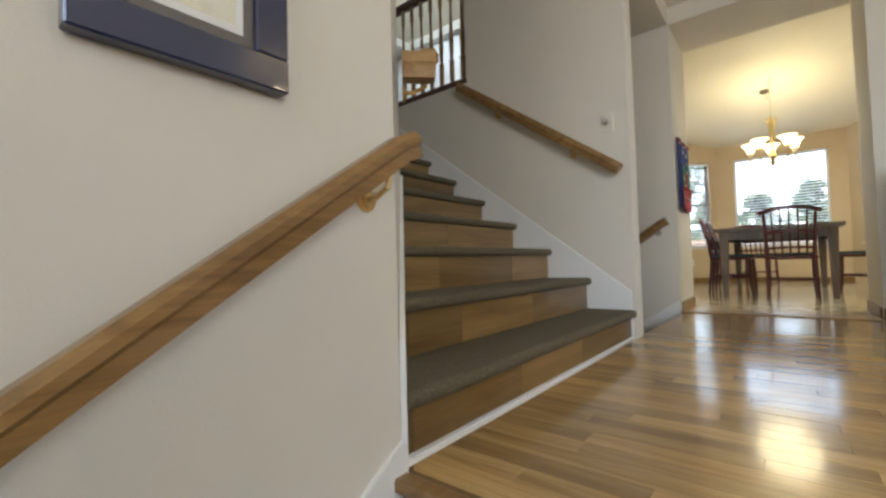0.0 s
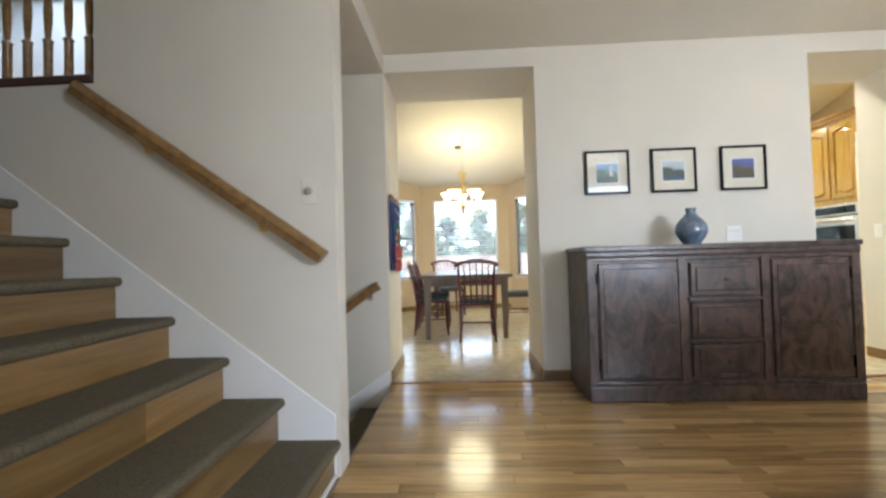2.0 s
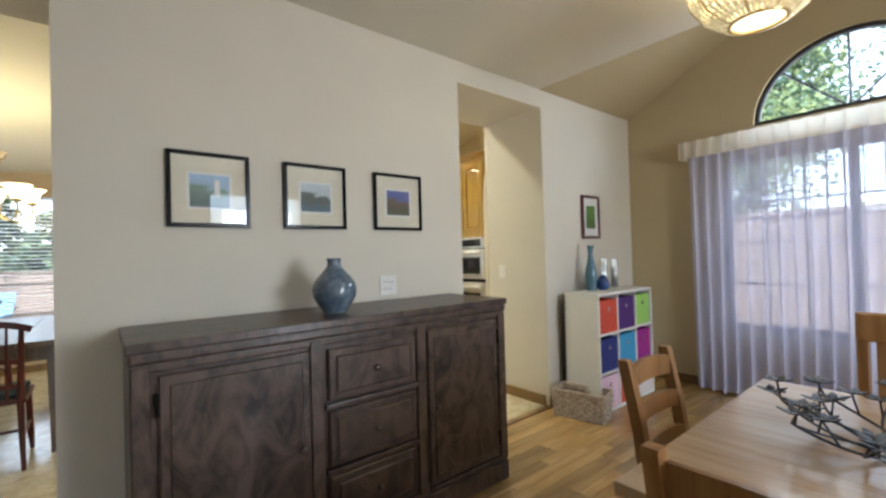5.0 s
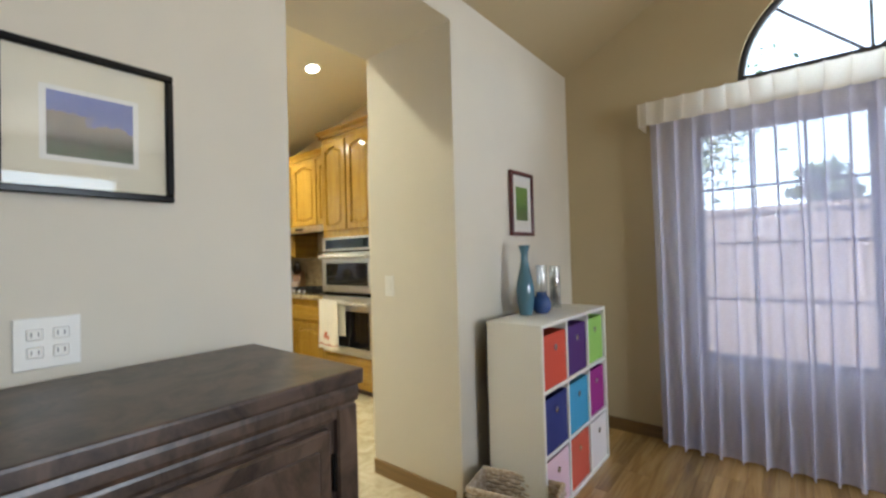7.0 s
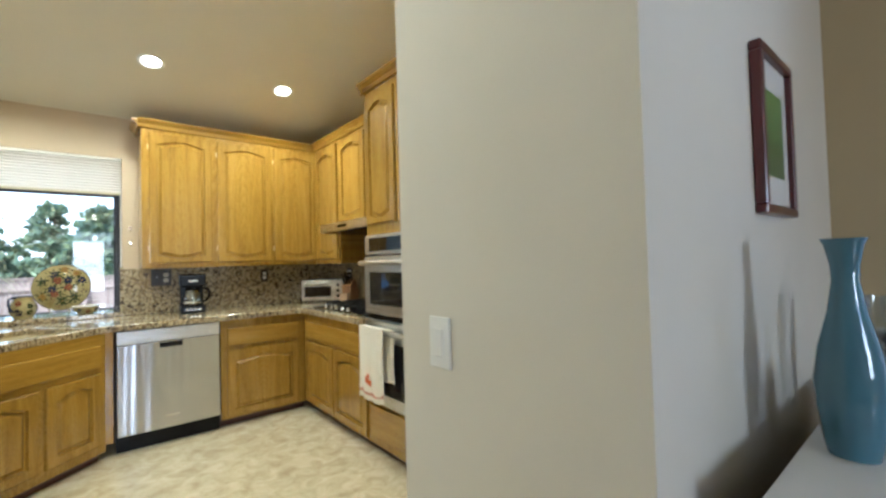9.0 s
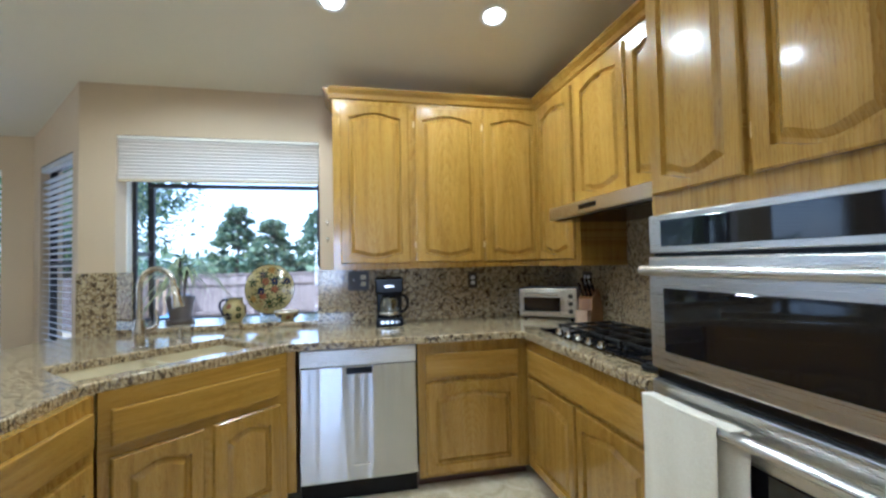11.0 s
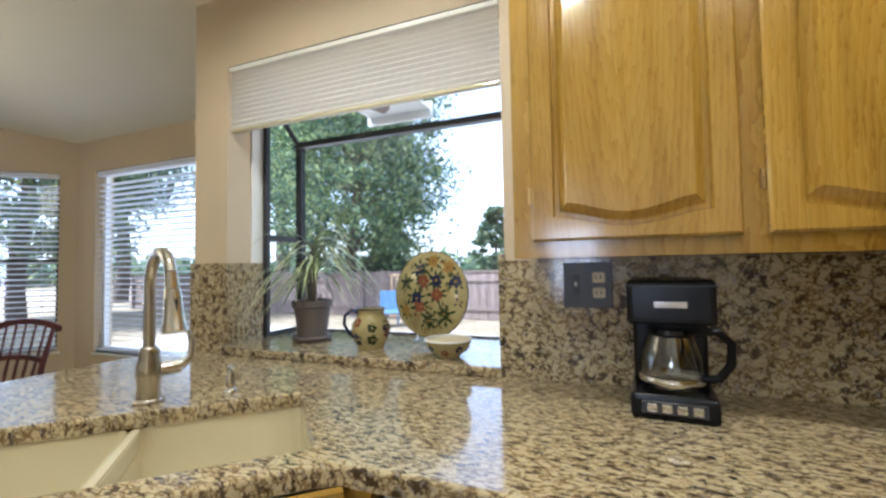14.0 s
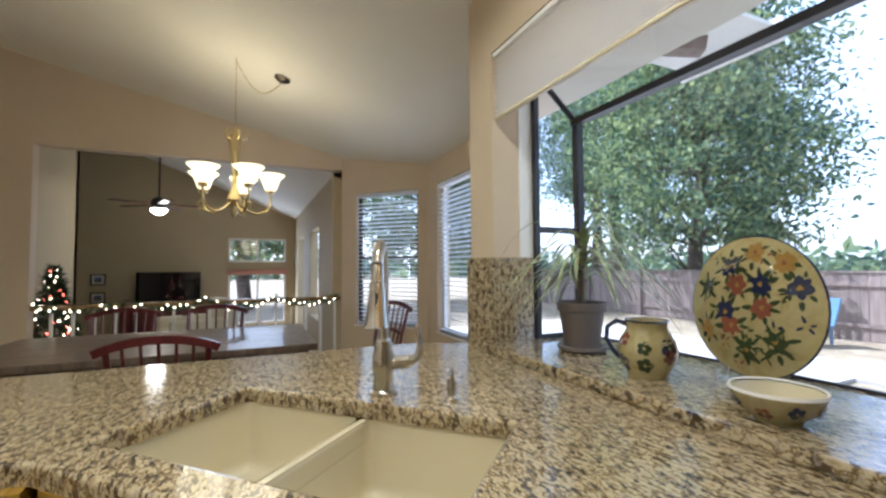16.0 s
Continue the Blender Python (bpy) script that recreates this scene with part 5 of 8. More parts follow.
sweep(bm, [(3.17, NY - 0.01, 2.462), (3.17, UF - 0.01, 2.462)], [(-u, w) for u, w in CROWN])
sweep(bm, [(3.16, UF, 2.462), (4.66, UF, 2.462)], [(-u, w) for u, w in CROWN])
sweep(bm, [(4.645, UF + 0.01, 2.462), (4.645, 6.43, 2.462)], [(-u, w) for u, w in CROWN])
box(bm, 3.17, EX - 0.01, UF, NY - 0.005, 2.462, 2.50)
box(bm, 4.645, EX - 0.01, 6.44, UF, 2.462, 2.50)
structure("trim_crown", bm, M["oak_x"], "oak crown moulding on the cabinets")

# tall oven cabinet
OX = 4.372
OVEN = pose(OX, 6.432, 0, 0, 0, -90)
cabinet("tall honey oak cabinet around the wall ovens", OVEN, 0.795, EX - OX - 0.003, 0.0, 2.50, [("drawer", 0.03, 0.765, 0.13, 0.345), ("both", 0.02, 0.385, 1.57, 2.45), ("both", 0.41, 0.775, 1.57, 2.45)], toe=True, category="cabinet", group="tall kitchen cabinets")
bm = bm_new()
sweep(bm, [(OX, 6.47, 2.502), (OX, 5.63, 2.502)], [(-u, w) for u, w in CROWN])
sweep(bm, [(EX - 0.01, 6.435, 2.502), (OX - 0.03, 6.435, 2.502)], [(-u, w) for u, w in CROWN])
structure("trim_crown_tall", bm, M["oak_y"], "oak crown moulding on the tall cabinet")
ov = thing("wall_oven", "stainless double wall oven with black glass doors", "oven", OVEN @ pose(0.015, -0.002, 0))
part("control_panel", boxed(0, 0.765, -0.03, 0.0, 1.365, 1.495, bevel=0.004), M["steel"], ov)
part("display", boxed(0.06, 0.71, -0.033, -0.028, 1.385, 1.475, bevel=0.002), M["blackglass"], ov, "black glass display")
for z0, z1, hz, w0, w1 in ((0.965, 1.35, 1.305, 1.03, 1.245), (0.375, 0.925, 0.865, 0.45, 0.79)):
    d = part("door", boxed(0, 0.765, -0.035, 0.0, z0, z1, bevel=0.006, seg=2), M["steel"], ov)
    part("window", boxed(0.07, 0.695, -0.038, -0.033, w0, w1, bevel=0.004), M["blackglass"], d, "black glass oven window")
    bm = bm_new()
    tube(bm, [(0.03, -0.085, hz), (0.735, -0.085, hz)], 0.017, 14)
    part("handle", bm, M["steel"], d, "round steel bar handle", True)
    for x in (0.06, 0.705):
        bm = bm_new()
        tube(bm, [(x, -0.03, hz), (x, -0.085, hz)], 0.011, 10)
        part("handle_post", bm, M["steel"], d, smooth=True)
part("gap_trim", boxed(0, 0.765, -0.012, 0.0, 0.925, 0.965), M["black"], ov)
part("gap_trim", boxed(0, 0.765, -0.012, 0.0, 1.35, 1.365), M["black"], ov)
M["towel"] = mottled("white_towel_cloth", [(0.70, 0.66, 0.58), (0.78, 0.75, 0.68)], 120, 0.95, 0.6)
M["towel_print"] = mottled("orange_leaf_print", [(0.45, 0.05, 0.02), (0.6, 0.16, 0.03)], 80, 0.95)
M["towel_band"] = paint("rust_stripe", (0.5, 0.25, 0.18), 0.95)
tw = thing("dish_towel", "white dish towel with orange leaves over the oven handle", "towel", OVEN @ pose(0.015, -0.087, 0))


def cloth(x0, x1, z0, z1, y, seed, amp=0.006):
    bm = bm_new()
    grid = []
    for j in range(11):
        v = j / 10
        grid.append([bm.verts.new((x0 + (x1 - x0) * i / 16 + 0.006 * math.sin(3 * v + i), y + amp * (1.6 - v) * math.sin(i * 0.9 + seed + v) - 0.004 * (1 - v), z0 + (z1 - z0) * v + 0.006 * math.sin(i * 0.5 + seed))) for i in range(17)])
    back = [[bm.verts.new((v.co.x, v.co.y + 0.004, v.co.z)) for v in row] for row in grid]
    for g0, flip in ((grid, False), (back, True)):
        for a, b in zip(g0, g0[1:]):
            for i in range(16):
                f = (a[i], a[i + 1], b[i + 1], b[i])
                bm.faces.new(f[::-1] if flip else f)
    for i in range(16):
        bm.faces.new((grid[0][i], back[0][i], back[0][i + 1], grid[0][i + 1]))
    return bm


part("front_fold", cloth(0.03, 0.335, 0.42, 0.886, -0.022, 0.0), M["towel"], tw, smooth=True)
part("back_fold", cloth(0.06, 0.40, 0.55, 0.886, 0.022, 1.3), M["towel"], tw, smooth=True)
part("over_fold", boxed(0.03, 0.385, -0.022, 0.026, 0.883, 0.889, bevel=0.003), M["towel"], tw)
part("printed_stripe", cloth(0.034, 0.331, 0.455, 0.475, -0.0262, 0.0), M["towel_band"], tw)
for cx, cz, s in ((0.15, 0.545, 0.030), (0.19, 0.535, 0.026), (0.165, 0.575, 0.022)):
    bm = bm_new()
    vs = []
    for k in range(10):
        a = 2 * math.pi * k / 10
        r = s * (1.0 if k % 2 else 0.5)
        vs.append((cx + r * math.sin(a), cz + r * math.cos(a)))
    lo = [bm.verts.new((x, -0.036, z)) for x, z in vs]
    hi = [bm.verts.new((x, -0.034, z)) for x, z in vs]
    bm.faces.new(lo), bm.faces.new(hi[::-1])
    for k in range(10):
        bm.faces.new((lo[k], lo[(k + 1) % 10], hi[(k + 1) % 10], hi[k]))
    part("leaf_print", bm, M["towel_print"], tw, "orange leaf print")

# base cabinets
BF = 7.625
cabinet("honey oak base cabinet with a drawer over an arched door", pose(3.675, BF, 0), 0.70, NY - BF - 0.004, 0, 0.872, [("drawer", 0.045, 0.63, 0.655, 0.80), ("arch", 0.045, 0.63, 0.085, 0.625)], toe=True, group=GB)
BX = 4.372
cabinet("honey oak base cabinet under the cooktop", pose(BX, BF - 0.002, 0, 0, 0, -90), 1.188, EX - BX - 0.004, 0, 0.872, [("drawer", 0.06, 1.155, 0.655, 0.80), ("arch", 0.06, 0.60, 0.085, 0.625), ("arch", 0.625, 1.155, 0.085, 0.625)], toe=True, group=GB)
D0, D1 = Vector((2.335, 6.985)), Vector((2.94, 7.555))
ang = math.degrees(math.atan2(D1.y - D0.y, D1.x - D0.x))
dl = (D1 - D0).length
t = cabinet("honey oak sink cabinet set across the corner", pose(D0.x, D0.y, 0, 0, 0, ang), dl, 0.30, 0, 0.60, [("drawer", 0.04, dl - 0.05, 0.655, 0.80), ("arch", 0.04, dl / 2 - 0.025, 0.125, 0.61), ("arch", dl / 2 + 0.02, dl - 0.05, 0.125, 0.61)], toe=True, group=GB)
part("face_frame", boxed(0, dl, 0, 0.022, 0.60, 0.872), M["oak_x"], t)
bm = bm_new()
box(bm, 2.92, 2.985, BF - 0.045, BF + 0.03, 0.10, 0.872)
solid("filler_stile", bm, M["oak"], "oak filler stile beside the dishwasher", "cabinet")
t = cabinet("honey oak peninsula cabinets with drawers and doors", pose(2.335, 5.34, 0, 0, 0, 90), 1.62, 0.84, 0, 0.872, [], toe=True, group=GB)
for k in range(3):
    part("drawer_front", turn(drawer_front(0.48, 0.135), pose(0.045 + 0.53 * k, -0.001, 0.68)), M["oak_x"], t)
    part("door", turn(panel_door(0.48, 0.50, 0.035, 0), pose(0.045 + 0.53 * k, -0.001, 0.135)), M["oak"], t)
bm = bm_new()
prism(bm, [(1.50, 6.99), (1.55, 6.99), (1.62, 8.32), (1.54, 8.32)], 0, 0.872)
solid("peninsula_panel", bm, M["oak"], "oak back panel of the peninsula", "cabinet")

dwm = thing("dishwasher", "stainless steel dishwasher with a pocket handle", "dishwasher", pose(3.0, BF - 0.03, 0))
part("body", boxed(0.0, 0.665, 0.032, 0.62, 0.10, 0.865), M["black"], dwm, "dark tub")
part("door", boxed(0.003, 0.662, 0.0, 0.032, 0.12, 0.765, bevel=0.006, seg=2), M["steel_v"], dwm)
part("control_strip", boxed(0.003, 0.662, 0.0, 0.032, 0.768, 0.862, bevel=0.005, seg=2), M["steel"], dwm)
part("pocket_handle", boxed(0.255, 0.41, -0.002, 0.01, 0.715, 0.762, bevel=0.006), M["black"], dwm, "dark recessed pocket handle")
part("badge", boxed(0.29, 0.385, -0.003, 0.001, 0.20, 0.212, bevel=0.001), M["chrome"], dwm, "small blank metal badge")
part("indicator", boxed(0.585, 0.592, -0.002, 0.002, 0.80, 0.807), M["white"], dwm)
part("toe_panel", boxed(0.0, 0.665, 0.05, 0.07, 0.0, 0.118), M["black"], dwm, "black toe panel")

# countertop with a cut for the sink
SC = Vector((2.375, 7.475))
SU = Vector((0.715, 0.70)).normalized()
SV = Vector((SU.y, -SU.x))
HL, HW = 0.415, 0.215
hole = [SC + SU * a + SV * b for a, b in ((-HL, -HW), (HL, -HW), (HL, HW), (-HL, HW))]
outer = [(1.42, 5.30), (2.30, 5.30), (2.30, 6.93), (2.315, 6.965), (2.87, 7.535), (2.92, 7.568), (4.28, 7.568), (4.325, 7.525), (4.325, 6.435), (EX - 0.002, 6.435), (EX - 0.002, NY - 0.002), (1.55, NY - 0.002), (1.42, 8.05)]
bm = bm_new()
loops = []
for pts in (outer, [(p.x, p.y) for p in hole]):
    vs = [bm.verts.new((x, y, 0.915)) for x, y in pts]
    loops.append([bm.edges.new((vs[i], vs[(i + 1) % len(vs)])) for i in range(len(vs))])
bmesh.ops.triangle_fill(bm, use_beauty=True, edges=loops[0] + loops[1])
for f in bm.faces:
    if f.normal.z < 0:
        f.normal_flip()
r = bmesh.ops.extrude_face_region(bm, geom=bm.faces[:])
bmesh.ops.translate(bm, vec=(0, 0, -0.042), verts=[v for v in r["geom"] if isinstance(v, bmesh.types.BMVert)])
edge = [e for e in bm.edges if all(abs(v.co.z - 0.915) < 1e-5 for v in e.verts) and any(abs(f.normal.z) < 0.5 for f in e.link_faces)]
bmesh.ops.bevel(bm, geom=edge, offset=0.009, segments=3, affect="EDGES", profile=0.5)
ctop = solid("countertop", bm, M["granite"], "speckled tan and brown granite countertop", "countertop")

sk = thing("sink", "cream double-bowl undermount sink", "sink", pose(SC.x, SC.y, 0.873, 0, 0, math.degrees(math.atan2(SU.y, SU.x))))
M["cream"] = paint("cream_composite", (0.62, 0.555, 0.38), 0.25, 0.02, 100, 0.02, coat=0.2)
for x0, x1 in ((-HL - 0.005, -0.012), (0.012, HL + 0.005)):
    bm = bm_new()
    vs = box(bm, x0, x1, -HW - 0.005, HW + 0.005, -0.20, 0.0)
    bmesh.ops.delete(bm, geom=[f for f in bm.faces if all(abs(v.co.z) < 1e-5 for v in f.verts)], context="FACES")
    bmesh.ops.bevel(bm, geom=[e for e in bm.edges if len(e.link_faces) == 2], offset=0.035, segments=4, affect="EDGES", profile=0.5)
    for f in bm.faces:
        f.normal_flip()
    me = bpy.data.meshes.new("bowl")
    for f in bm.faces:
        f.smooth = True
    bm.to_mesh(me)
    bm.free()
    me.materials.append(M["cream"])
    b = new("bowl", me)
    b.parent = sk
    bm = bm_new()
    lathe(bm, [(0.0, 0.0), (0.02, 0.0), (0.03, 0.004), (0.042, 0.003), (0.043, 0.0)], 20)
    part("drain", turn(bm, pose((x0 + x1) / 2, 0, -0.199)), M["nickel"], b, "metal drain", True)
part("divider", boxed(-0.014, 0.014, -HW - 0.005, HW + 0.005, -0.06, -0.002, bevel=0.008, seg=2), M["cream"], sk)

fc = thing("faucet", "brushed nickel gooseneck faucet with a side lever", "faucet", pose(2.165, 7.70, 0.915, 0, 0, -20))
bm = bm_new()
lathe(bm, [(0.0, 0.0), (0.040, 0.0), (0.040, 0.008), (0.032, 0.014), (0.029, 0.05), (0.033, 0.07), (0.033, 0.11), (0.025, 0.13), (0.028, 0.145), (0.02, 0.16), (0.0, 0.16)], 24)
part("base", bm, M["nickel"], fc, smooth=True)
bm = bm_new()
pts = [(0, 0, 0.15), (0, 0, 0.33)] + [(0.105 - 0.105 * math.cos(math.pi * k / 14), 0, 0.33 + 0.1 * math.sin(math.pi * k / 14)) for k in range(1, 13)]
tube(bm, pts, 0.0155, 14)
part("neck", bm, M["nickel"], fc, smooth=True)
bm = bm_new()
tube(bm, [(0.2, 0, 0.374), (0.209, 0, 0.33), (0.214, 0, 0.327), (0.226, 0, 0.26), (0.234, 0, 0.222)], 0.016, 16, [0.0165, 0.0175, 0.02, 0.025, 0.031])
head = part("spray_head", bm, M["nickel"], fc, smooth=True)
bm = bm_new()
tube(bm, [(0.232, 0, 0.305), (0.240, 0, 0.268)], 0.009, 10)
part("spray_button", bm, M["black"], head, "small black spray button", True)
bm = bm_new()
tube(bm, [(0, 0, 0.09), (0.004, 0.05, 0.09), (0.008, 0.078, 0.093)], 0.02, 12)
tube(bm, [(0.008, 0.078, 0.093), (0.014, 0.105, 0.115), (0.012, 0.108, 0.16), (0.008, 0.098, 0.20)], 0.008, 10, [0.016, 0.012, 0.009, 0.006])
part("lever", bm, M["nickel"], fc, smooth=True)
sd = thing("soap_dispenser", "small nickel soap dispenser beside the sink", "soap dispenser", pose(2.315, 7.85, 0.915, 0, 0, -32))
bm = bm_new()
lathe(bm, [(0.0, 0.0), (0.02, 0.0), (0.018, 0.01), (0.012, 0.016), (0.013, 0.05), (0.008, 0.06), (0.008, 0.075), (0.0, 0.075)], 18)
part("body", bm, M["nickel"], sd, smooth=True)
bm = bm_new()
tube(bm, [(-0.012, 0, 0.078), (0.03, 0, 0.085), (0.055, 0, 0.078)], 0.006, 8)
part("spout", bm, M["nickel"], sd, smooth=True)

# splashbacks and sill, all of granite
bm = bm_new()
box(bm, 3.07, EX - 0.002, NY - 0.022, NY - 0.001, 0.916, 1.309)
structure("trim_splashback_north", bm, M["granite"], "granite splashback under the upper cabinets")
bm = bm_new()
box(bm, EX - 0.022, EX - 0.001, 6.437, NY - 0.024, 0.916, 1.309)
box(bm, EX - 0.022, EX - 0.001, 6.437, 7.40, 1.309, 1.66)
structure("trim_splashback_east", bm, M["granite"], "granite splashback behind the cooktop")
bm = bm_new()
box(bm, 1.53, 1.745, NY - 0.022, NY - 0.001, 0.90, 1.325)
box(bm, 1.742, 1.764, NY - 0.022, 8.53, 0.952, 1.325)
box(bm, 3.052, 3.073, NY - 0.022, 8.53, 0.952, 1.332)
structure("trim_splashback_pier", bm, M["granite"], "granite facing on the window pier")
bm = bm_new()
box(bm, 1.745, 3.07, 8.265, 8.86, 0.916, 0.950, bevel=0.006, seg=2)
structure("window_sill", bm, M["granite"], "raised polished granite window sill")
M["darkplate"] = paint("dark_bronze_plate", (0.02, 0.014, 0.010), 0.35, 0.2, 80, 0.1)
wall_plate("wall_outlet", "dark bronze outlet and switch plate on the granite", pose(3.345, NY - 0.023, 1.225), 0.15, 0.145, "combo", "darkplate")
wall_plate("wall_outlet", "dark bronze outlet plate on the granite", pose(4.225, NY - 0.023, 1.205), 0.075, 0.125, "outlet", "darkplate")
wall_plate("wall_outlet", "dark outlet plate on the granite beside the cooktop", pose(EX - 0.023, 7.86, 1.20, 0, 0, -90), 0.12, 0.12, "outlet", "darkplate")

# garden window
gw = new("window_3")
tagged(gw, "dark-framed garden window that juts out over the sill", "window", kind="structure")
GY, GT = 8.82, 1.98
for nm, a in (("frame_post", (1.752, 1.778, 8.54, 8.565, 0.95, 2.2)), ("frame_post", (3.037, 3.063, 8.54, 8.565, 0.95, 2.2)), ("frame_post", (1.752, 1.79, GY - 0.035, GY, 0.95, GT)), ("frame_post", (3.025, 3.063, GY - 0.035, GY, 0.95, GT)), ("frame_bar", (1.79, 3.025, GY - 0.012, GY, 0.95, 0.958)), ("frame_bar", (1.752, 3.063, GY - 0.045, GY, GT, GT + 0.03)), ("side_bar", (1.755, 1.775, 8.56, GY - 0.03, 0.95, 0.97)), ("side_bar", (1.755, 1.775, 8.56, GY - 0.03, 1.44, 1.47)), ("side_bar", (3.04, 3.06, 8.56, GY - 0.03, 0.95, 0.97))):
    part(nm, boxed(*a), M["darkframe"], gw)
for x in (1.765, 3.05):
    bm = bm_new()
    tube(bm, [(x, 8.55, 2.21), (x, GY - 0.02, GT + 0.015)], 0.014, 6)
    part("roof_bar", bm, M["darkframe"], gw)
part("pane", boxed(1.79, 3.025, GY - 0.016, GY - 0.012, 0.959, GT), M["glass"], gw).visible_shadow = False
for x in (1.764, 3.05):
    part("side_pane", boxed(x - 0.002, x + 0.002, 8.565, GY - 0.03, 0.95, GT), M["glass"], gw).visible_shadow = False
bm = bm_new()
slab(bm, [(1.76, 8.55, 2.20), (3.055, 8.55, 2.20), (3.055, GY - 0.02, GT + 0.02), (1.76, GY - 0.02, GT + 0.02)], 0.004)
part("roof_pane", bm, M["glass"], gw).visible_shadow = False
for x0, x1 in ((1.742, 1.752), (3.063, 3.073)):
    part("reveal", boxed(x0, x1, NY + 0.14, 8.56, 0.9, 2.26), M["white"], gw)
part("head_board", boxed(1.742, 3.073, NY + 0.14, 8.56, 2.21, 2.26), M["white"], gw)
cshade = thing("cellular_shade", "cream cellular shade drawn down a little over the window", "blind", pose(0, 8.352, 0))
bm = bm_new()
rows = []
for k in range(25):
    z = 2.235 - 0.0115 * k
    rows.append([bm.verts.new((x, -0.012 if k % 2 else 0.004, z)) for x in (1.752, 3.063)])
for a, b in zip(rows, rows[1:]):
    bm.faces.new((a[0], a[1], b[1], b[0]))
part("pleated_cloth", bm, M["shade_cloth"], cshade)
part("head_rail", boxed(1.75, 3.065, -0.02, 0.02, 2.235, 2.258, bevel=0.003), M["white"], cshade)
# solid dark strip, stands in for the shadow in the gap on top
part("head_gap", boxed(1.746, 3.069, -0.021, 0.021, 2.2585, 2.2595), M["darkframe"], cshade, "dark strip drawn as the shadow line over the shade")
part("bottom_rail", boxed(1.752, 3.063, -0.014, 0.008, 1.945, 1.962, bevel=0.004), M["cream"], cshade)

# things on the sill
SZ = 0.9505
M["clay"] = paint("grey_brown_clay", (0.13, 0.11, 0.10), 0.6, 0.15, 90, 0.2)
M["pottery_cream"] = mottled("cream_glaze", [(0.27, 0.21, 0.075), (0.33, 0.27, 0.11), (0.38, 0.32, 0.15), (0.30, 0.235, 0.085)], 14, 0.14, 0.0, 0.5)
M["petal_blue"] = paint("blue_petal_glaze", (0.010, 0.016, 0.05), 0.15, 0.3, 60, 0.0, coat=0.4)
M["petal_red"] = paint("rust_petal_glaze", (0.19, 0.062, 0.034), 0.15, 0.3, 60, 0.0, coat=0.4)
M["petal_green"] = paint("green_leaf_glaze", (0.028, 0.044, 0.015), 0.15, 0.3, 60, 0.0, coat=0.4)
pot = thing("potted_plant", "spiky variegated plant in a grey-brown pot", "plant", pose(2.065, 8.54, SZ))
bm = bm_new()
lathe(bm, [(0.0, 0.0), (0.085, 0.0), (0.095, 0.01), (0.095, 0.022), (0.075, 0.022)], 28)
part("saucer", bm, M["clay"], pot, smooth=True)
bm = bm_new()
lathe(bm, [(0.0, 0.016), (0.066, 0.016), (0.086, 0.155), (0.094, 0.16), (0.096, 0.19), (0.088, 0.192), (0.084, 0.165), (0.0, 0.162)], 28)
part("pot", bm, M["clay"], pot, smooth=True)
M["leaf"] = mottled("variegated_leaf", [(0.14, 0.20, 0.08), (0.30, 0.35, 0.18), (0.50, 0.51, 0.34)], 30, 0.4)
stem_bm = bm_new()
for s, (sx, sy, sh) in enumerate(((0.0, 0.0, 0.30), (0.03, -0.02, 0.22), (-0.03, 0.02, 0.16))):
    tube(stem_bm, [(sx, sy, 0.16), (sx * 1.4, sy * 1.4, 0.16 + sh * 0.6), (sx * 1.8, sy * 1.8, 0.16 + sh)], 0.009, 7)
part("stem", stem_bm, M["clay"], pot, smooth=True)
random.seed(5)
for s, (sx, sy, sh) in enumerate(((0.0, 0.0, 0.30), (0.03, -0.02, 0.22), (-0.03, 0.02, 0.16))):
    top = Vector((sx * 1.8, sy * 1.8, 0.16 + sh))
    for k in range(24):
        a = random.uniform(0, 6.283)
        L = random.uniform(0.23, 0.43)
        up = random.uniform(-0.1, 1.1)
        bm = bm_new()
        side = Vector((-math.sin(a), math.cos(a), 0))
        row = []
        for j in range(8):
            u = j / 7
            p = top + Vector((math.cos(a), math.sin(a), 0)) * L * u * (1 - 0.15 * u) + Vector((0, 0, L * (up * u - (0.55 + 0.5 * up) * u * u * 1.1) - 0.05 * (k % 5) * 0.3))
            w = 0.009 * (1 - u ** 2.2) + 0.0006
            row.append([bm.verts.new(p + side * w), bm.verts.new(p + Vector((0, 0, -0.002))), bm.verts.new(p - side * w)])
        for c, d in zip(row, row[1:]):
            bm.faces.new((c[0], c[1], d[1], d[0])), bm.faces.new((c[1], c[2], d[2], d[1]))
        part("leaf", bm, M["leaf"], pot, smooth=True)
random.seed(11)


def painted_blossom(parent, profile, angle, z, mat, size):
    """A small blossom of five brush strokes on a turned pot whose outline is profile."""
    def radius(h):
        for (r0, z0), (r1, z1) in zip(profile, profile[1:]):
            if h <= z1:
                return r0 + (r1 - r0) * (h - z0) / (z1 - z0)
        return profile[-1][0]

    bm = bm_new()
    top = profile[-1][1] - 0.002
    for q in range(5):
        b = 2 * math.pi * q / 5 + angle
        vs = []
        for j in range(8):
            c = 2 * math.pi * j / 8
            du = size * (0.75 * math.cos(b) + 0.55 * math.cos(c))
            h = max(0.004, min(top, z + size * (0.75 * math.sin(b) + 0.55 * math.sin(c))))
            r = radius(h) + 0.0006 + 0.0001 * q
            vs.append(bm.verts.new((r * math.cos(angle + du / radius(z)), r * math.sin(angle + du / radius(z)), h)))
        bm.faces.new(vs)
    tagged(part("painted_flower", bm, M[mat], parent), kind="stuff")


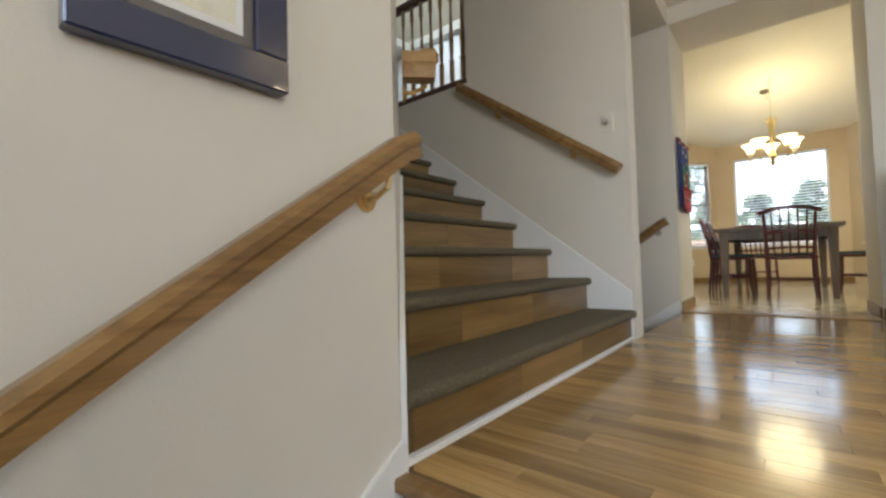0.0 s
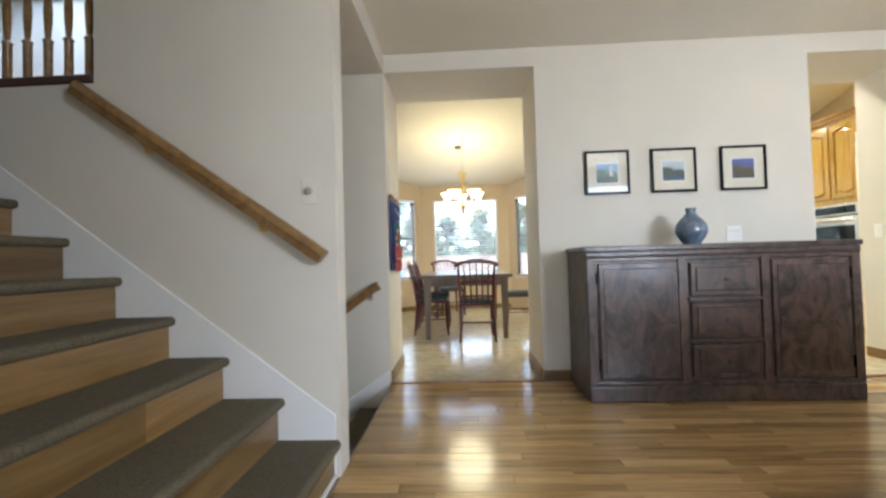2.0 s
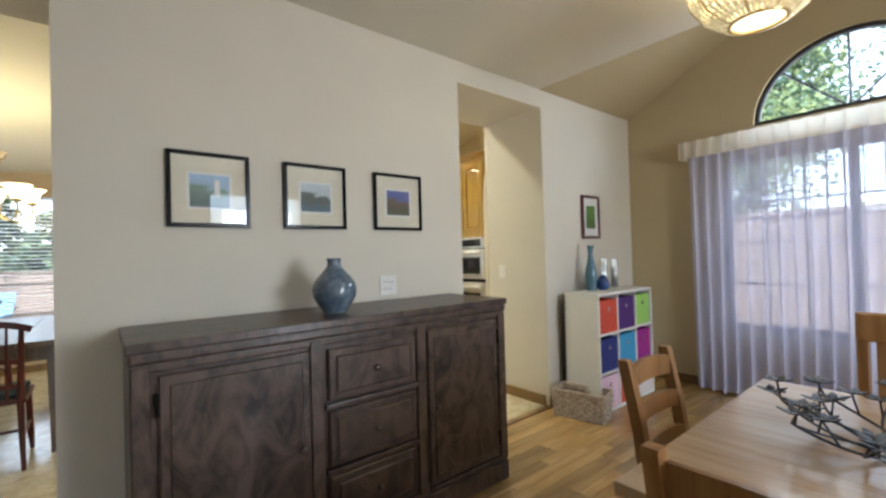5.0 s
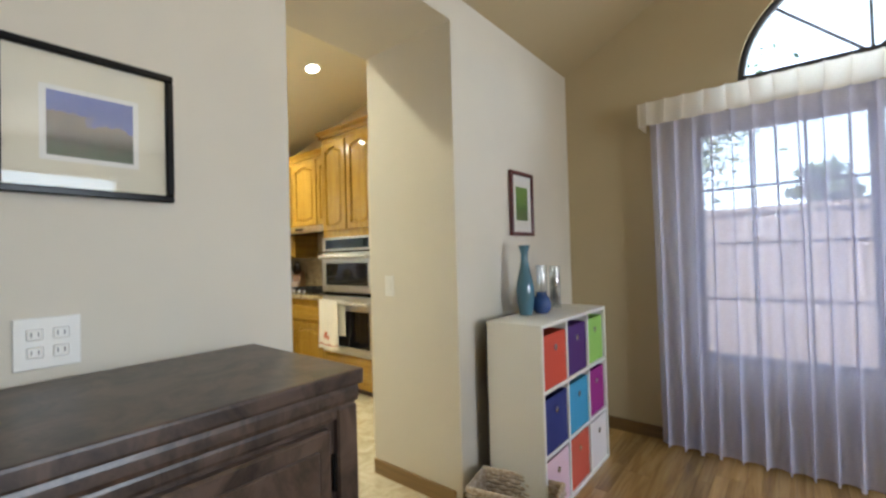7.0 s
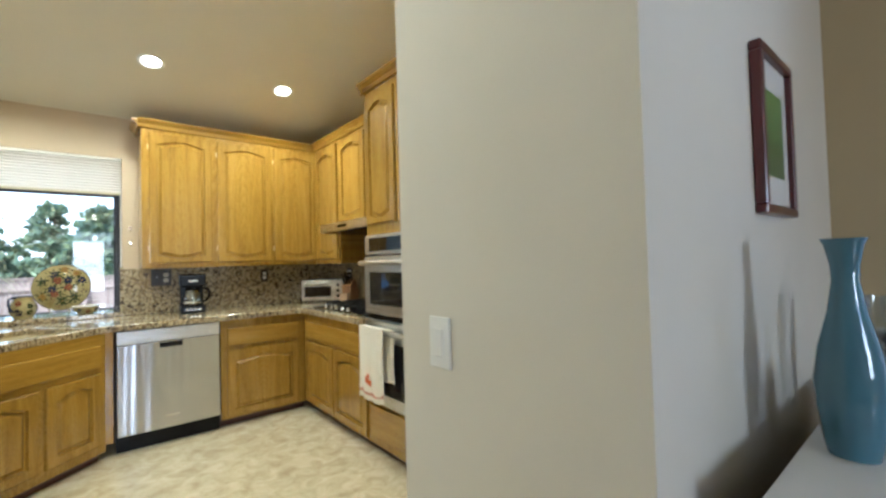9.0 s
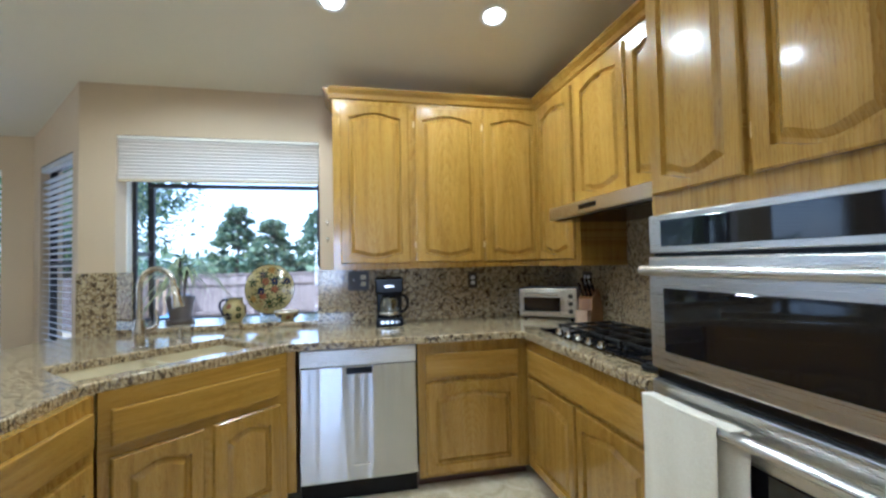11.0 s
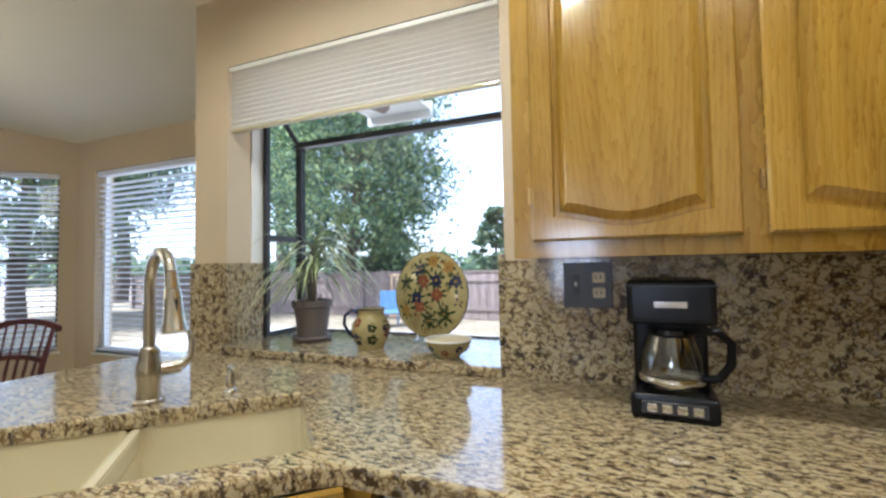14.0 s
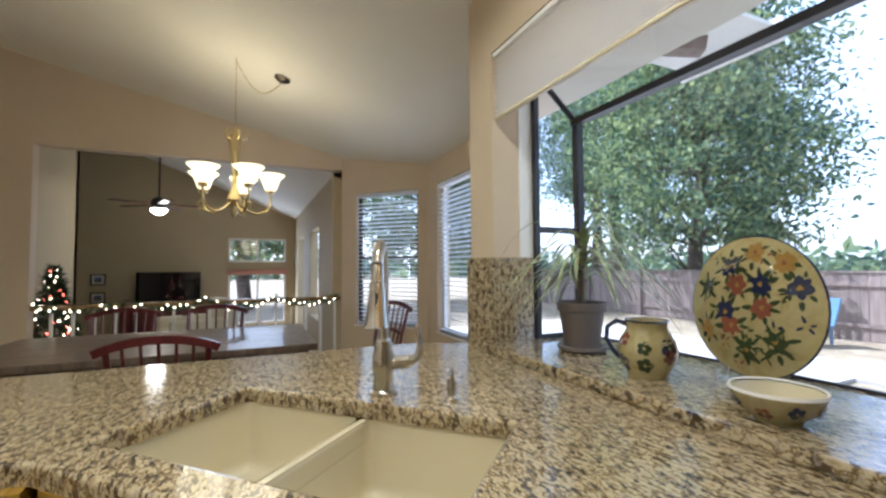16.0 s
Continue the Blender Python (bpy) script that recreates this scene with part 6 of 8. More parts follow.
jug = thing("pitcher", "yellow painted pottery pitcher with flowers on the sill", "pitcher", pose(2.455, 8.44, SZ, 0, 0, 230))
bm = bm_new()
jp = [(0.0, 0.0), (0.055, 0.0), (0.056, 0.008), (0.078, 0.045), (0.084, 0.075), (0.076, 0.11), (0.060, 0.135), (0.056, 0.15), (0.062, 0.168), (0.057, 0.168), (0.052, 0.15), (0.05, 0.13), (0.0, 0.06)]
lathe(bm, jp, 32)
part("body", bm, M["pottery_cream"], jug, smooth=True)
for k in range(14):
    painted_blossom(jug, jp[1:9], 0.9 * k + 0.4, (0.045, 0.095, 0.07, 0.115)[k % 4], ("petal_blue", "petal_green", "petal_red", "petal_green", "petal_blue")[k % 5], (0.022, 0.016, 0.018)[k % 3])
bm = bm_new()
lathe(bm, [(0.0605, 0.164), (0.0635, 0.168), (0.060, 0.1705), (0.057, 0.168)], 32)
part("rim", bm, M["petal_blue"], jug, "dark blue painted rim", True)
bm = bm_new()
tube(bm, [(0.055, 0, 0.155), (0.085, 0, 0.165), (0.112, 0, 0.145), (0.115, 0, 0.11), (0.098, 0, 0.075), (0.078, 0, 0.055)], 0.0075, 8)
part("handle", bm, M["petal_blue"], jug, "dark blue loop handle", True)
plate = thing("decorative_plate", "cream pottery plate painted with blue and red flowers", "plate", pose(2.672, 8.575, 1.172, -4, 0, -10))
bm = bm_new()
lathe(bm, [(0.0, 0.012), (0.118, 0.012), (0.135, 0.004), (0.186, -0.008), (0.190, -0.006), (0.188, -0.002), (0.137, 0.010), (0.118, 0.019), (0.0, 0.019)], 48)
part("disc", turn(bm, pose(0, 0, 0, 90)), M["pottery_cream"], plate, smooth=True)
M["petal_gold"] = paint("ochre_petal_glaze", (0.27, 0.16, 0.035), 0.15, 0.3, 60, 0.0, coat=0.4)


def plate_depth(r):
    return -0.0198 if r < 0.116 else (-0.0198 + (r - 0.116) * 0.5 if r < 0.137 else -0.0108 + (r - 0.137) * 0.28)


def brush_strokes(name, centre, count, reach, long_, wide, mat, layer, start=0.0):
    """A ring of leaf-shaped brush strokes round a point of the plate."""
    bm = bm_new()
    for q in range(count):
        a = start + 2 * math.pi * q / count + random.uniform(-0.25, 0.25)
        k = reach * random.uniform(0.8, 1.25)
        cx, cz = centre[0] + k * math.cos(a), centre[1] + k * math.sin(a)
        la, wa = long_ * random.uniform(0.75, 1.2), wide * random.uniform(0.75, 1.2)
        vs = []
        for j in range(8):
            b = 2 * math.pi * j / 8
            u, v = la * math.cos(b), wa * math.sin(b) * (1.0 - 0.3 * math.cos(b))
            x, z = cx + u * math.cos(a) - v * math.sin(a), cz + u * math.sin(a) + v * math.cos(a)
            r = math.hypot(x, z)
            if r > 0.180:
                x, z = x * 0.180 / r, z * 0.180 / r
            vs.append(bm.verts.new((x, plate_depth(min(r, 0.18)) - 0.0006 - 0.00025 * layer - 0.00003 * q, z)))
        bm.faces.new(vs)
    tagged(part(name, bm, M[mat], plate), kind="stuff")


random.seed(14)
for i, (px, pz, mat) in enumerate(((-0.045, 0.105, "petal_blue"), (0.045, 0.060, "petal_blue"), (-0.055, -0.020, "petal_blue"), (0.085, -0.085, "petal_green"), (0.135, 0.055, "petal_blue"), (0.05, 0.0, "petal_red"), (-0.02, 0.055, "petal_red"), (-0.035, -0.055, "petal_red"), (0.095, 0.115, "petal_gold"), (0.01, -0.115, "petal_green"), (-0.12, 0.045, "petal_green"), (-0.115, -0.075, "petal_gold"), (0.02, 0.145, "petal_gold"))):
    brush_strokes("painted_leaf", (px, pz), 7, 0.036, 0.014, 0.006, "petal_green", 0, i)
    brush_strokes("painted_flower", (px, pz), 6, 0.015, 0.016, 0.012, mat, 1, 0.7 * i)
    brush_strokes("flower_centre", (px, pz), 3, 0.003, 0.005, 0.004, "petal_gold" if mat != "petal_gold" else "petal_red", 2, i)
for i in range(16):
    a, r = i * 2.399, 0.168 * math.sqrt((i + 0.5) / 16)
    brush_strokes("painted_spray", (r * math.cos(a), r * math.sin(a)), 4, 0.014, 0.009, 0.0035, ("petal_green", "petal_blue", "petal_green", "petal_red")[i % 4], 0, i)
bm = bm_new()
tube(bm, [(0.189 * math.cos(k * math.pi / 24), 0.005, 0.189 * math.sin(k * math.pi / 24)) for k in range(49)], 0.003, 6)
part("rim_line", bm, M["petal_blue"], plate, "dark blue painted rim", True)
bm = bm_new()
for x in (-0.06, 0.06):
    tube(bm, [(x, -0.04, -0.21), (x, 0.0, -0.2), (x, 0.04, 0.02)], 0.004, 6)
    tube(bm, [(x, 0.0, -0.2), (x, 0.09, -0.21)], 0.004, 6)
    tube(bm, [(x, -0.04, -0.21), (x, -0.045, -0.18)], 0.004, 6)
part("stand", bm, M["chrome"], plate, "thin clear wire stand", True)
bw_ = thing("small_bowl", "small painted pottery bowl on the sill", "bowl", pose(2.83, 8.385, SZ))
bm = bm_new()
lathe(bm, [(0.0, 0.0), (0.045, 0.0), (0.048, 0.008), (0.078, 0.03), (0.09, 0.062), (0.084, 0.062), (0.074, 0.031), (0.0, 0.010)], 32)
part("bowl", bm, M["pottery_cream"], bw_, "yellow glaze outside", True)
for k in range(9):
    painted_blossom(bw_, [(0.0455, 0.0), (0.0486, 0.008), (0.0786, 0.03), (0.0906, 0.062)], 0.7 * k, 0.024 if k % 2 else 0.036, ("petal_blue", "petal_green", "petal_blue", "petal_red")[k % 4], 0.012)
bm = bm_new()
lathe(bm, [(0.0840, 0.0625), (0.0715, 0.033), (0.0, 0.0145)], 32)
part("lining", bm, M["cream"], bw_, "plain cream inside", True)
bm = bm_new()
lathe(bm, [(0.084, 0.061), (0.09, 0.062), (0.088, 0.069), (0.083, 0.066)], 32)
part("rim", bm, M["white"], bw_, smooth=True)

# counter appliances
cm = thing("coffee_maker", "black drip coffee maker with a glass carafe", "coffee maker", pose(3.555, 8.125, 0.9155, 0, 0, -4))
part("base", boxed(-0.095, 0.095, -0.11, 0.13, 0.0, 0.06, bevel=0.012, seg=3), M["black"], cm)
part("tower", boxed(-0.09, 0.09, 0.045, 0.13, 0.055, 0.25, bevel=0.01, seg=2), M["black"], cm)
part("brew_head", boxed(-0.098, 0.098, -0.095, 0.132, 0.225, 0.335, bevel=0.015, seg=3), M["black"], cm)
part("lid_line", boxed(-0.1, 0.1, -0.097, 0.133, 0.318, 0.322), M["darkframe"], cm)
part("badge", boxed(-0.035, 0.035, -0.0975, -0.094, 0.268, 0.282), M["chrome"], cm, "small blank silver badge")
part("button_panel", boxed(-0.07, 0.07, -0.1125, -0.108, 0.015, 0.045, bevel=0.002), M["darkframe"], cm)
for k in range(4):
    part("button", boxed(-0.058 + 0.032 * k, -0.036 + 0.032 * k, -0.1155, -0.112, 0.02, 0.04, bevel=0.002), M["chrome"], cm, "silver button")
caf = thing("carafe", "glass coffee carafe with a black handle", "carafe", cm.matrix_basis @ pose(0, -0.03, 0.0605))
bm = bm_new()
lathe(bm, [(0.0, 0.0), (0.055, 0.0), (0.066, 0.012), (0.072, 0.045), (0.068, 0.085), (0.054, 0.125), (0.05, 0.14), (0.048, 0.14), (0.052, 0.125), (0.066, 0.085), (0.07, 0.045), (0.064, 0.014), (0.0, 0.003)], 32)
part("glass", bm, M["tumbler"], caf, smooth=True)
bm = bm_new()
lathe(bm, [(0.0, 0.152), (0.05, 0.150), (0.055, 0.138), (0.05, 0.13), (0.0, 0.138)], 28)
part("lid", bm, M["black"], caf, smooth=True)
bm = bm_new()
lathe(bm, [(0.069, 0.012), (0.0745, 0.02), (0.0755, 0.028), (0.072, 0.034)], 32)
part("band", bm, M["chrome"], caf, "silver band", True)
bm = bm_new()
tube(bm, [(0.045, -0.01, 0.142), (0.10, -0.015, 0.148), (0.128, -0.018, 0.12), (0.125, -0.018, 0.07), (0.10, -0.014, 0.035), (0.068, -0.01, 0.03)], 0.011, 8)
part("handle", bm, M["black"], caf, smooth=True)
to = thing("toaster_oven", "stainless toaster oven set across the corner", "toaster oven", pose(4.76, 8.06, 0.9155, 0, 0, -38))
part("body", boxed(-0.21, 0.21, -0.10, 0.17, 0.015, 0.225, bevel=0.01, seg=2), M["steel"], to)
d = part("door", boxed(-0.195, 0.115, -0.108, -0.099, 0.035, 0.205, bevel=0.004), M["steel"], to)
part("window", boxed(-0.175, 0.095, -0.111, -0.107, 0.055, 0.16, bevel=0.003), M["blackglass"], d, "dark glass window")
bm = bm_new()
tube(bm, [(-0.16, -0.125, 0.182), (0.08, -0.125, 0.182)], 0.008, 8)
tube(bm, [(-0.15, -0.106, 0.182), (-0.15, -0.125, 0.182)], 0.006, 6)
tube(bm, [(0.07, -0.106, 0.182), (0.07, -0.125, 0.182)], 0.006, 6)
part("handle", bm, M["chrome"], d, smooth=True)
for z in (0.06, 0.115, 0.17):
    bm = bm_new()
    lathe(bm, [(0.0, 0.0), (0.018, 0.0), (0.015, 0.018), (0.0, 0.018)], 16)
    part("knob", turn(bm, pose(0.165, -0.10, z, 90)), M["darkframe"], to, "dark knob", True)
for x in (-0.17, 0.17):
    for y in (-0.08, 0.15):
        part("foot", boxed(x - 0.012, x + 0.012, y - 0.012, y + 0.012, 0.0, 0.016), M["black"], to)
kb = thing("knife_block", "light wooden knife block with black handles", "knife block", pose(4.885, 7.70, 0.9155, 0, 0, -60))
bm = bm_new()
prof = [(-0.09, 0.0), (0.06, 0.0), (0.085, 0.05), (0.0, 0.235), (-0.085, 0.17)]
lo = [bm.verts.new((-0.05, y, z)) for y, z in prof]
hi = [bm.verts.new((0.05, y, z)) for y, z in prof]
bm.faces.new(lo), bm.faces.new(hi[::-1])
for i in range(5):
    bm.faces.new((lo[i], lo[(i + 1) % 5], hi[(i + 1) % 5], hi[i]))
part("block", bm, M["pine"], kb)
part("front_block", boxed(-0.045, 0.045, -0.14, -0.09, 0.0, 0.10, bevel=0.003), M["pine_top"], kb)
for i in range(3):
    for j in range(2):
        bm = bm_new()
        p = Vector((-0.03 + 0.03 * i, -0.02 - 0.04 * j, 0.22 - 0.03 * j))
        tube(bm, [p, p + Vector((0, -0.045, 0.085))], 0.009, 6)
        part("knife_handle", bm, M["black"], kb, "black knife handle", True)

ck = thing("cooktop", "black glass gas cooktop with iron grates", "cooktop", pose(4.43, 6.53, 0.9155))
part("glass_plate", boxed(0, 0.50, 0, 1.02, 0.0, 0.008, bevel=0.003), M["blackglass"], ck)
for y0 in (0.04, 0.36, 0.68):
    bm = bm_new()
    for k in range(4):
        x = 0.12 + 0.115 * k
        box(bm, x - 0.006, x + 0.006, y0, y0 + 0.29, 0.03, 0.042)
    for k in range(3):
        y = y0 + 0.005 + 0.14 * k
        box(bm, 0.10, 0.48, y - 0.006, y + 0.006, 0.028, 0.042)
    for x in (0.11, 0.47):
        for y in (y0 + 0.01, y0 + 0.28):
            box(bm, x - 0.008, x + 0.008, y - 0.008, y + 0.008, 0.007, 0.03)
    part("grate", bm, M["iron"], ck, "black cast-iron grate")
for x, y in ((0.20, 0.17), (0.38, 0.17), (0.29, 0.51), (0.20, 0.84), (0.38, 0.84)):
    bm = bm_new()
    lathe(bm, [(0.0, 0.008), (0.045, 0.008), (0.042, 0.018), (0.03, 0.02), (0.028, 0.027), (0.0, 0.028)], 20)
    part("burner", bm, M["iron"], ck, smooth=True)
for k in range(5):
    bm = bm_new()
    lathe(bm, [(0.0, 0.0), (0.024, 0.0), (0.023, 0.006), (0.018, 0.008), (0.017, 0.026), (0.0, 0.028)], 18)
    part("knob", turn(bm, pose(0.045, 0.42 + 0.105 * k, 0.008)), M["chrome"], ck, "shiny steel knob", True)
hd = thing("range_hood", "slim grey metal range hood under the cabinets", "range hood", pose(4.47, 6.45, 0))
part("canopy", boxed(0, 0.505, 0.0, 1.0, 1.585, 1.655, bevel=0.008, seg=2), M["steel"], hd)
part("underside", boxed(0.03, 0.48, 0.03, 0.97, 1.575, 1.586), M["black"], hd, "dark filter underside")
part("switch_panel", boxed(-0.003, 0.002, 0.50, 0.66, 1.61, 1.635), M["black"], hd)

# recessed ceiling lights; the last is unseen, added to brighten passage and floor
for x, y in ((3.21, 7.46), (4.15, 7.45), (4.14, 6.22), (2.31, 7.49), (3.2, 6.2), (2.25, 5.45)):
    z = kitchen_ceiling(y)
    t = thing("recessed_light", "round white recessed ceiling light, switched on", "ceiling light", pose(x, y, z) @ pose(0, 0, 0, -math.degrees(math.atan(0.23))), "recessed lights")
    bm = bm_new()
    lathe(bm, [(0.058, -0.002), (0.082, -0.008), (0.088, -0.002), (0.086, 0.002)], 28)
    part("trim_ring", bm, M["white"], t, smooth=True)
    bm = bm_new()
    lathe(bm, [(0.0, -0.003), (0.059, -0.003), (0.06, 0.001), (0.0, 0.001)], 24)
    part("bulb", bm, glow("warm_bulb", (1.0, 0.9, 0.7), 10.0), t, "glowing bulb")
    lamp("recessed_bulb", "SPOT", look((x, y, z - 0.02), (x, y, 0)), 38 if y < 5.5 else (13 if y < 7 else 24), (1.0, 0.895, 0.63), soft=0.06, spot=radians(155))

# pantry door on the diagonal
P0, P1 = Vector((3.52, 4.74)), Vector((4.37, 5.62))
pa = math.degrees(math.atan2(P1.y - P0.y, P1.x - P0.x))
# white door paint with the warm kitchen light put into its colour
M["door_white_warm_lit"] = paint("white_door_paint_warm_lit", (0.76, 0.70, 0.57), 0.3, 0.02, 120, 0.05)
pd = new("door_1")
pd.matrix_basis = pose(P0.x, P0.y, 0, 0, 0, pa + 180) @ pose(-(P1 - P0).length, 0, 0)
tagged(pd, "white painted pantry door in a white casing", "door", kind="structure")
L = (P1 - P0).length
part("door_leaf", boxed(0.05, 0.79, -0.03, 0.0, 0.01, 2.03, bevel=0.003), M["door_white_warm_lit"], pd)
for x0, x1 in ((0.13, 0.385), (0.455, 0.71)):
    for z0, z1 in ((0.2, 0.95), (1.1, 1.9)):
        part("door_panel", boxed(x0, x1, -0.036, -0.028, z0, z1, bevel=0.008), M["door_white_warm_lit"], pd)
for a in ((0.002, 0.045, 0, 2.11), (0.795, 0.87, 0, 2.11), (0.045, 0.795, 2.035, 2.11)):
    part("casing", boxed(a[0], a[1], -0.022, 0.0, a[2], a[3], bevel=0.005), M["door_white_warm_lit"], pd)
for z in (0.25, 1.06, 1.84):
    part("hinge", boxed(0.038, 0.056, -0.038, -0.02, z - 0.05, z + 0.05, bevel=0.003), M["brass"], pd, "brass hinge")

# ---- nook: blinds, table, chairs, chandelier ----


def blind_window(name, label, p0, p1, s0, s1, z0, z1, tilt=14, frame_mat="darkframe"):
    """A dark-framed double sash window with a white slatted blind, in a wall from p0 to p1."""
    d = Vector((p1[0] - p0[0], p1[1] - p0[1]))
    m = pose(p0[0], p0[1], 0, 0, 0, math.degrees(math.atan2(d.y, d.x)))
    w = new(name)
    w.matrix_basis = m
    tagged(w, label, "window", kind="structure")
    for a in ((s0, s1, z0, z0 + 0.035), (s0, s1, z1 - 0.035, z1), (s0, s0 + 0.035, z0 + 0.035, z1 - 0.035), (s1 - 0.035, s1, z0 + 0.035, z1 - 0.035)) + (((s0 + 0.035, s1 - 0.035, (z0 + z1) / 2 - 0.02, (z0 + z1) / 2 + 0.02),) if s1 - s0 < 1 else ()):
        part("window_frame", boxed(a[0], a[1], -0.10, -0.06, a[2], a[3]), M[frame_mat], w)
    part("pane", boxed(s0 + 0.03, s1 - 0.03, -0.082, -0.078, z0 + 0.03, z1 - 0.03), M["glass"], w).visible_shadow = False
    part("sill_board", boxed(s0 - 0.02, s1 + 0.02, -0.055, 0.012, z0 - 0.02, z0, bevel=0.004), M["white"], w)
    b = thing("venetian_blind", "white slatted blind hanging open in the window", "blind", m, "nook blinds")
    part("head_rail", boxed(s0 + 0.006, s1 - 0.006, -0.055, -0.005, z1 - 0.045, z1 - 0.003, bevel=0.003), M["blind"], b)
    part("bottom_rail", boxed(s0 + 0.008, s1 - 0.008, -0.05, -0.015, z0 + 0.012, z0 + 0.03, bevel=0.003), M["blind"], b)
    # shadow line above the head rail, made as a thin dark box
    part("head_gap", boxed(s0 + 0.001, s1 - 0.001, -0.058, -0.002, z1 - 0.0025, z1 - 0.0005), M["darkframe"], b, "dark strip drawn as the shadow line over the head rail")
    me = mesh_of("slat", turn(boxed(s0 + 0.01, s1 - 0.01, -0.019, 0.019, -0.0012, 0.0012), pose(0, 0, 0, tilt)), M["blind"])
    n = int((z1 - z0 - 0.09) / 0.047)
    for k in range(n):
        sl = new("slat", me)
        sl.parent = b
        sl.location = (0, -0.032, z0 + 0.055 + 0.047 * k)
    for s in (s0 + 0.12, s1 - 0.12):
        bm = bm_new()
        tube(bm, [(s, -0.032, z0 + 0.02), (s, -0.032, z1 - 0.02)], 0.0015, 4)
        part("cord", bm, M["blind"], b)


blind_window("window_4", "nook side window with a blind", BAY[0], BAY[1], 0.12, 0.90, 0.62, 2.16)
blind_window("window_5", "wide nook window with a blind", BAY[1], BAY[2], 0.22, 1.48, 0.62, 2.16, frame_mat="white")
blind_window("window_6", "nook side window with a blind", BAY[2], BAY[3], 0.12, 0.92, 0.62, 2.16)

bm = bm_new()
for p, q in ((BAY[1], BAY[2]), (BAY[2], BAY[3]), ((-1.75, 5.45), (-1.75, 4.75)), ((-1.75, 4.75), (-0.72, 4.75)), ((-0.72, 4.75), (-0.72, WY + 0.04)), ((0.49, WY + 0.04), (0.49, 4.75)), ((0.49, 4.75), (2.595, 4.75)), ((3.52, WY + 0.04), (3.52, 4.74))):
    wall_run(bm, q, p, 0.013, 0.0, 0.085)
structure("baseboard_nook", bm, M["riser"], "low wood-tone baseboard")

nt_ = thing("nook_table", "grey-brown wooden breakfast table with square tapered legs", "table", pose(-0.66, 5.82, 0))
NW, NL = 1.13, 1.92
for i in range(4):
    part("tabletop_board", boxed(i * NW / 4 + 0.0007, (i + 1) * NW / 4 - 0.0007, 0, NL, 0.745, 0.785, bevel=0.003), M["greywood"], nt_)
for x in (0.05, NW - 0.14):
    for y in (0.05, NL - 0.14):
        bm = bm_new()
        vs = box(bm, x, x + 0.09, y, y + 0.09, 0, 0.745)
        for v in vs:
            if v.co.z < 0.1:
                v.co.x += 0.018 if v.co.x < x + 0.05 else -0.018
                v.co.y += 0.018 if v.co.y < y + 0.05 else -0.018
        part("leg", bm, M["greywood"], nt_)
for a in ((0.06, 0.085, 0.14, NL - 0.14), (NW - 0.085, NW - 0.06, 0.14, NL - 0.14), (0.14, NW - 0.14, 0.06, 0.085), (0.14, NW - 0.14, NL - 0.085, NL - 0.06)):
    part("apron", boxed(*a, 0.645, 0.745), M["greywood"], nt_)
M["cushion"] = mottled("dark_teal_cushion", [(0.03, 0.05, 0.06), (0.06, 0.09, 0.10), (0.10, 0.12, 0.12)], 30, 0.9, 0.3)


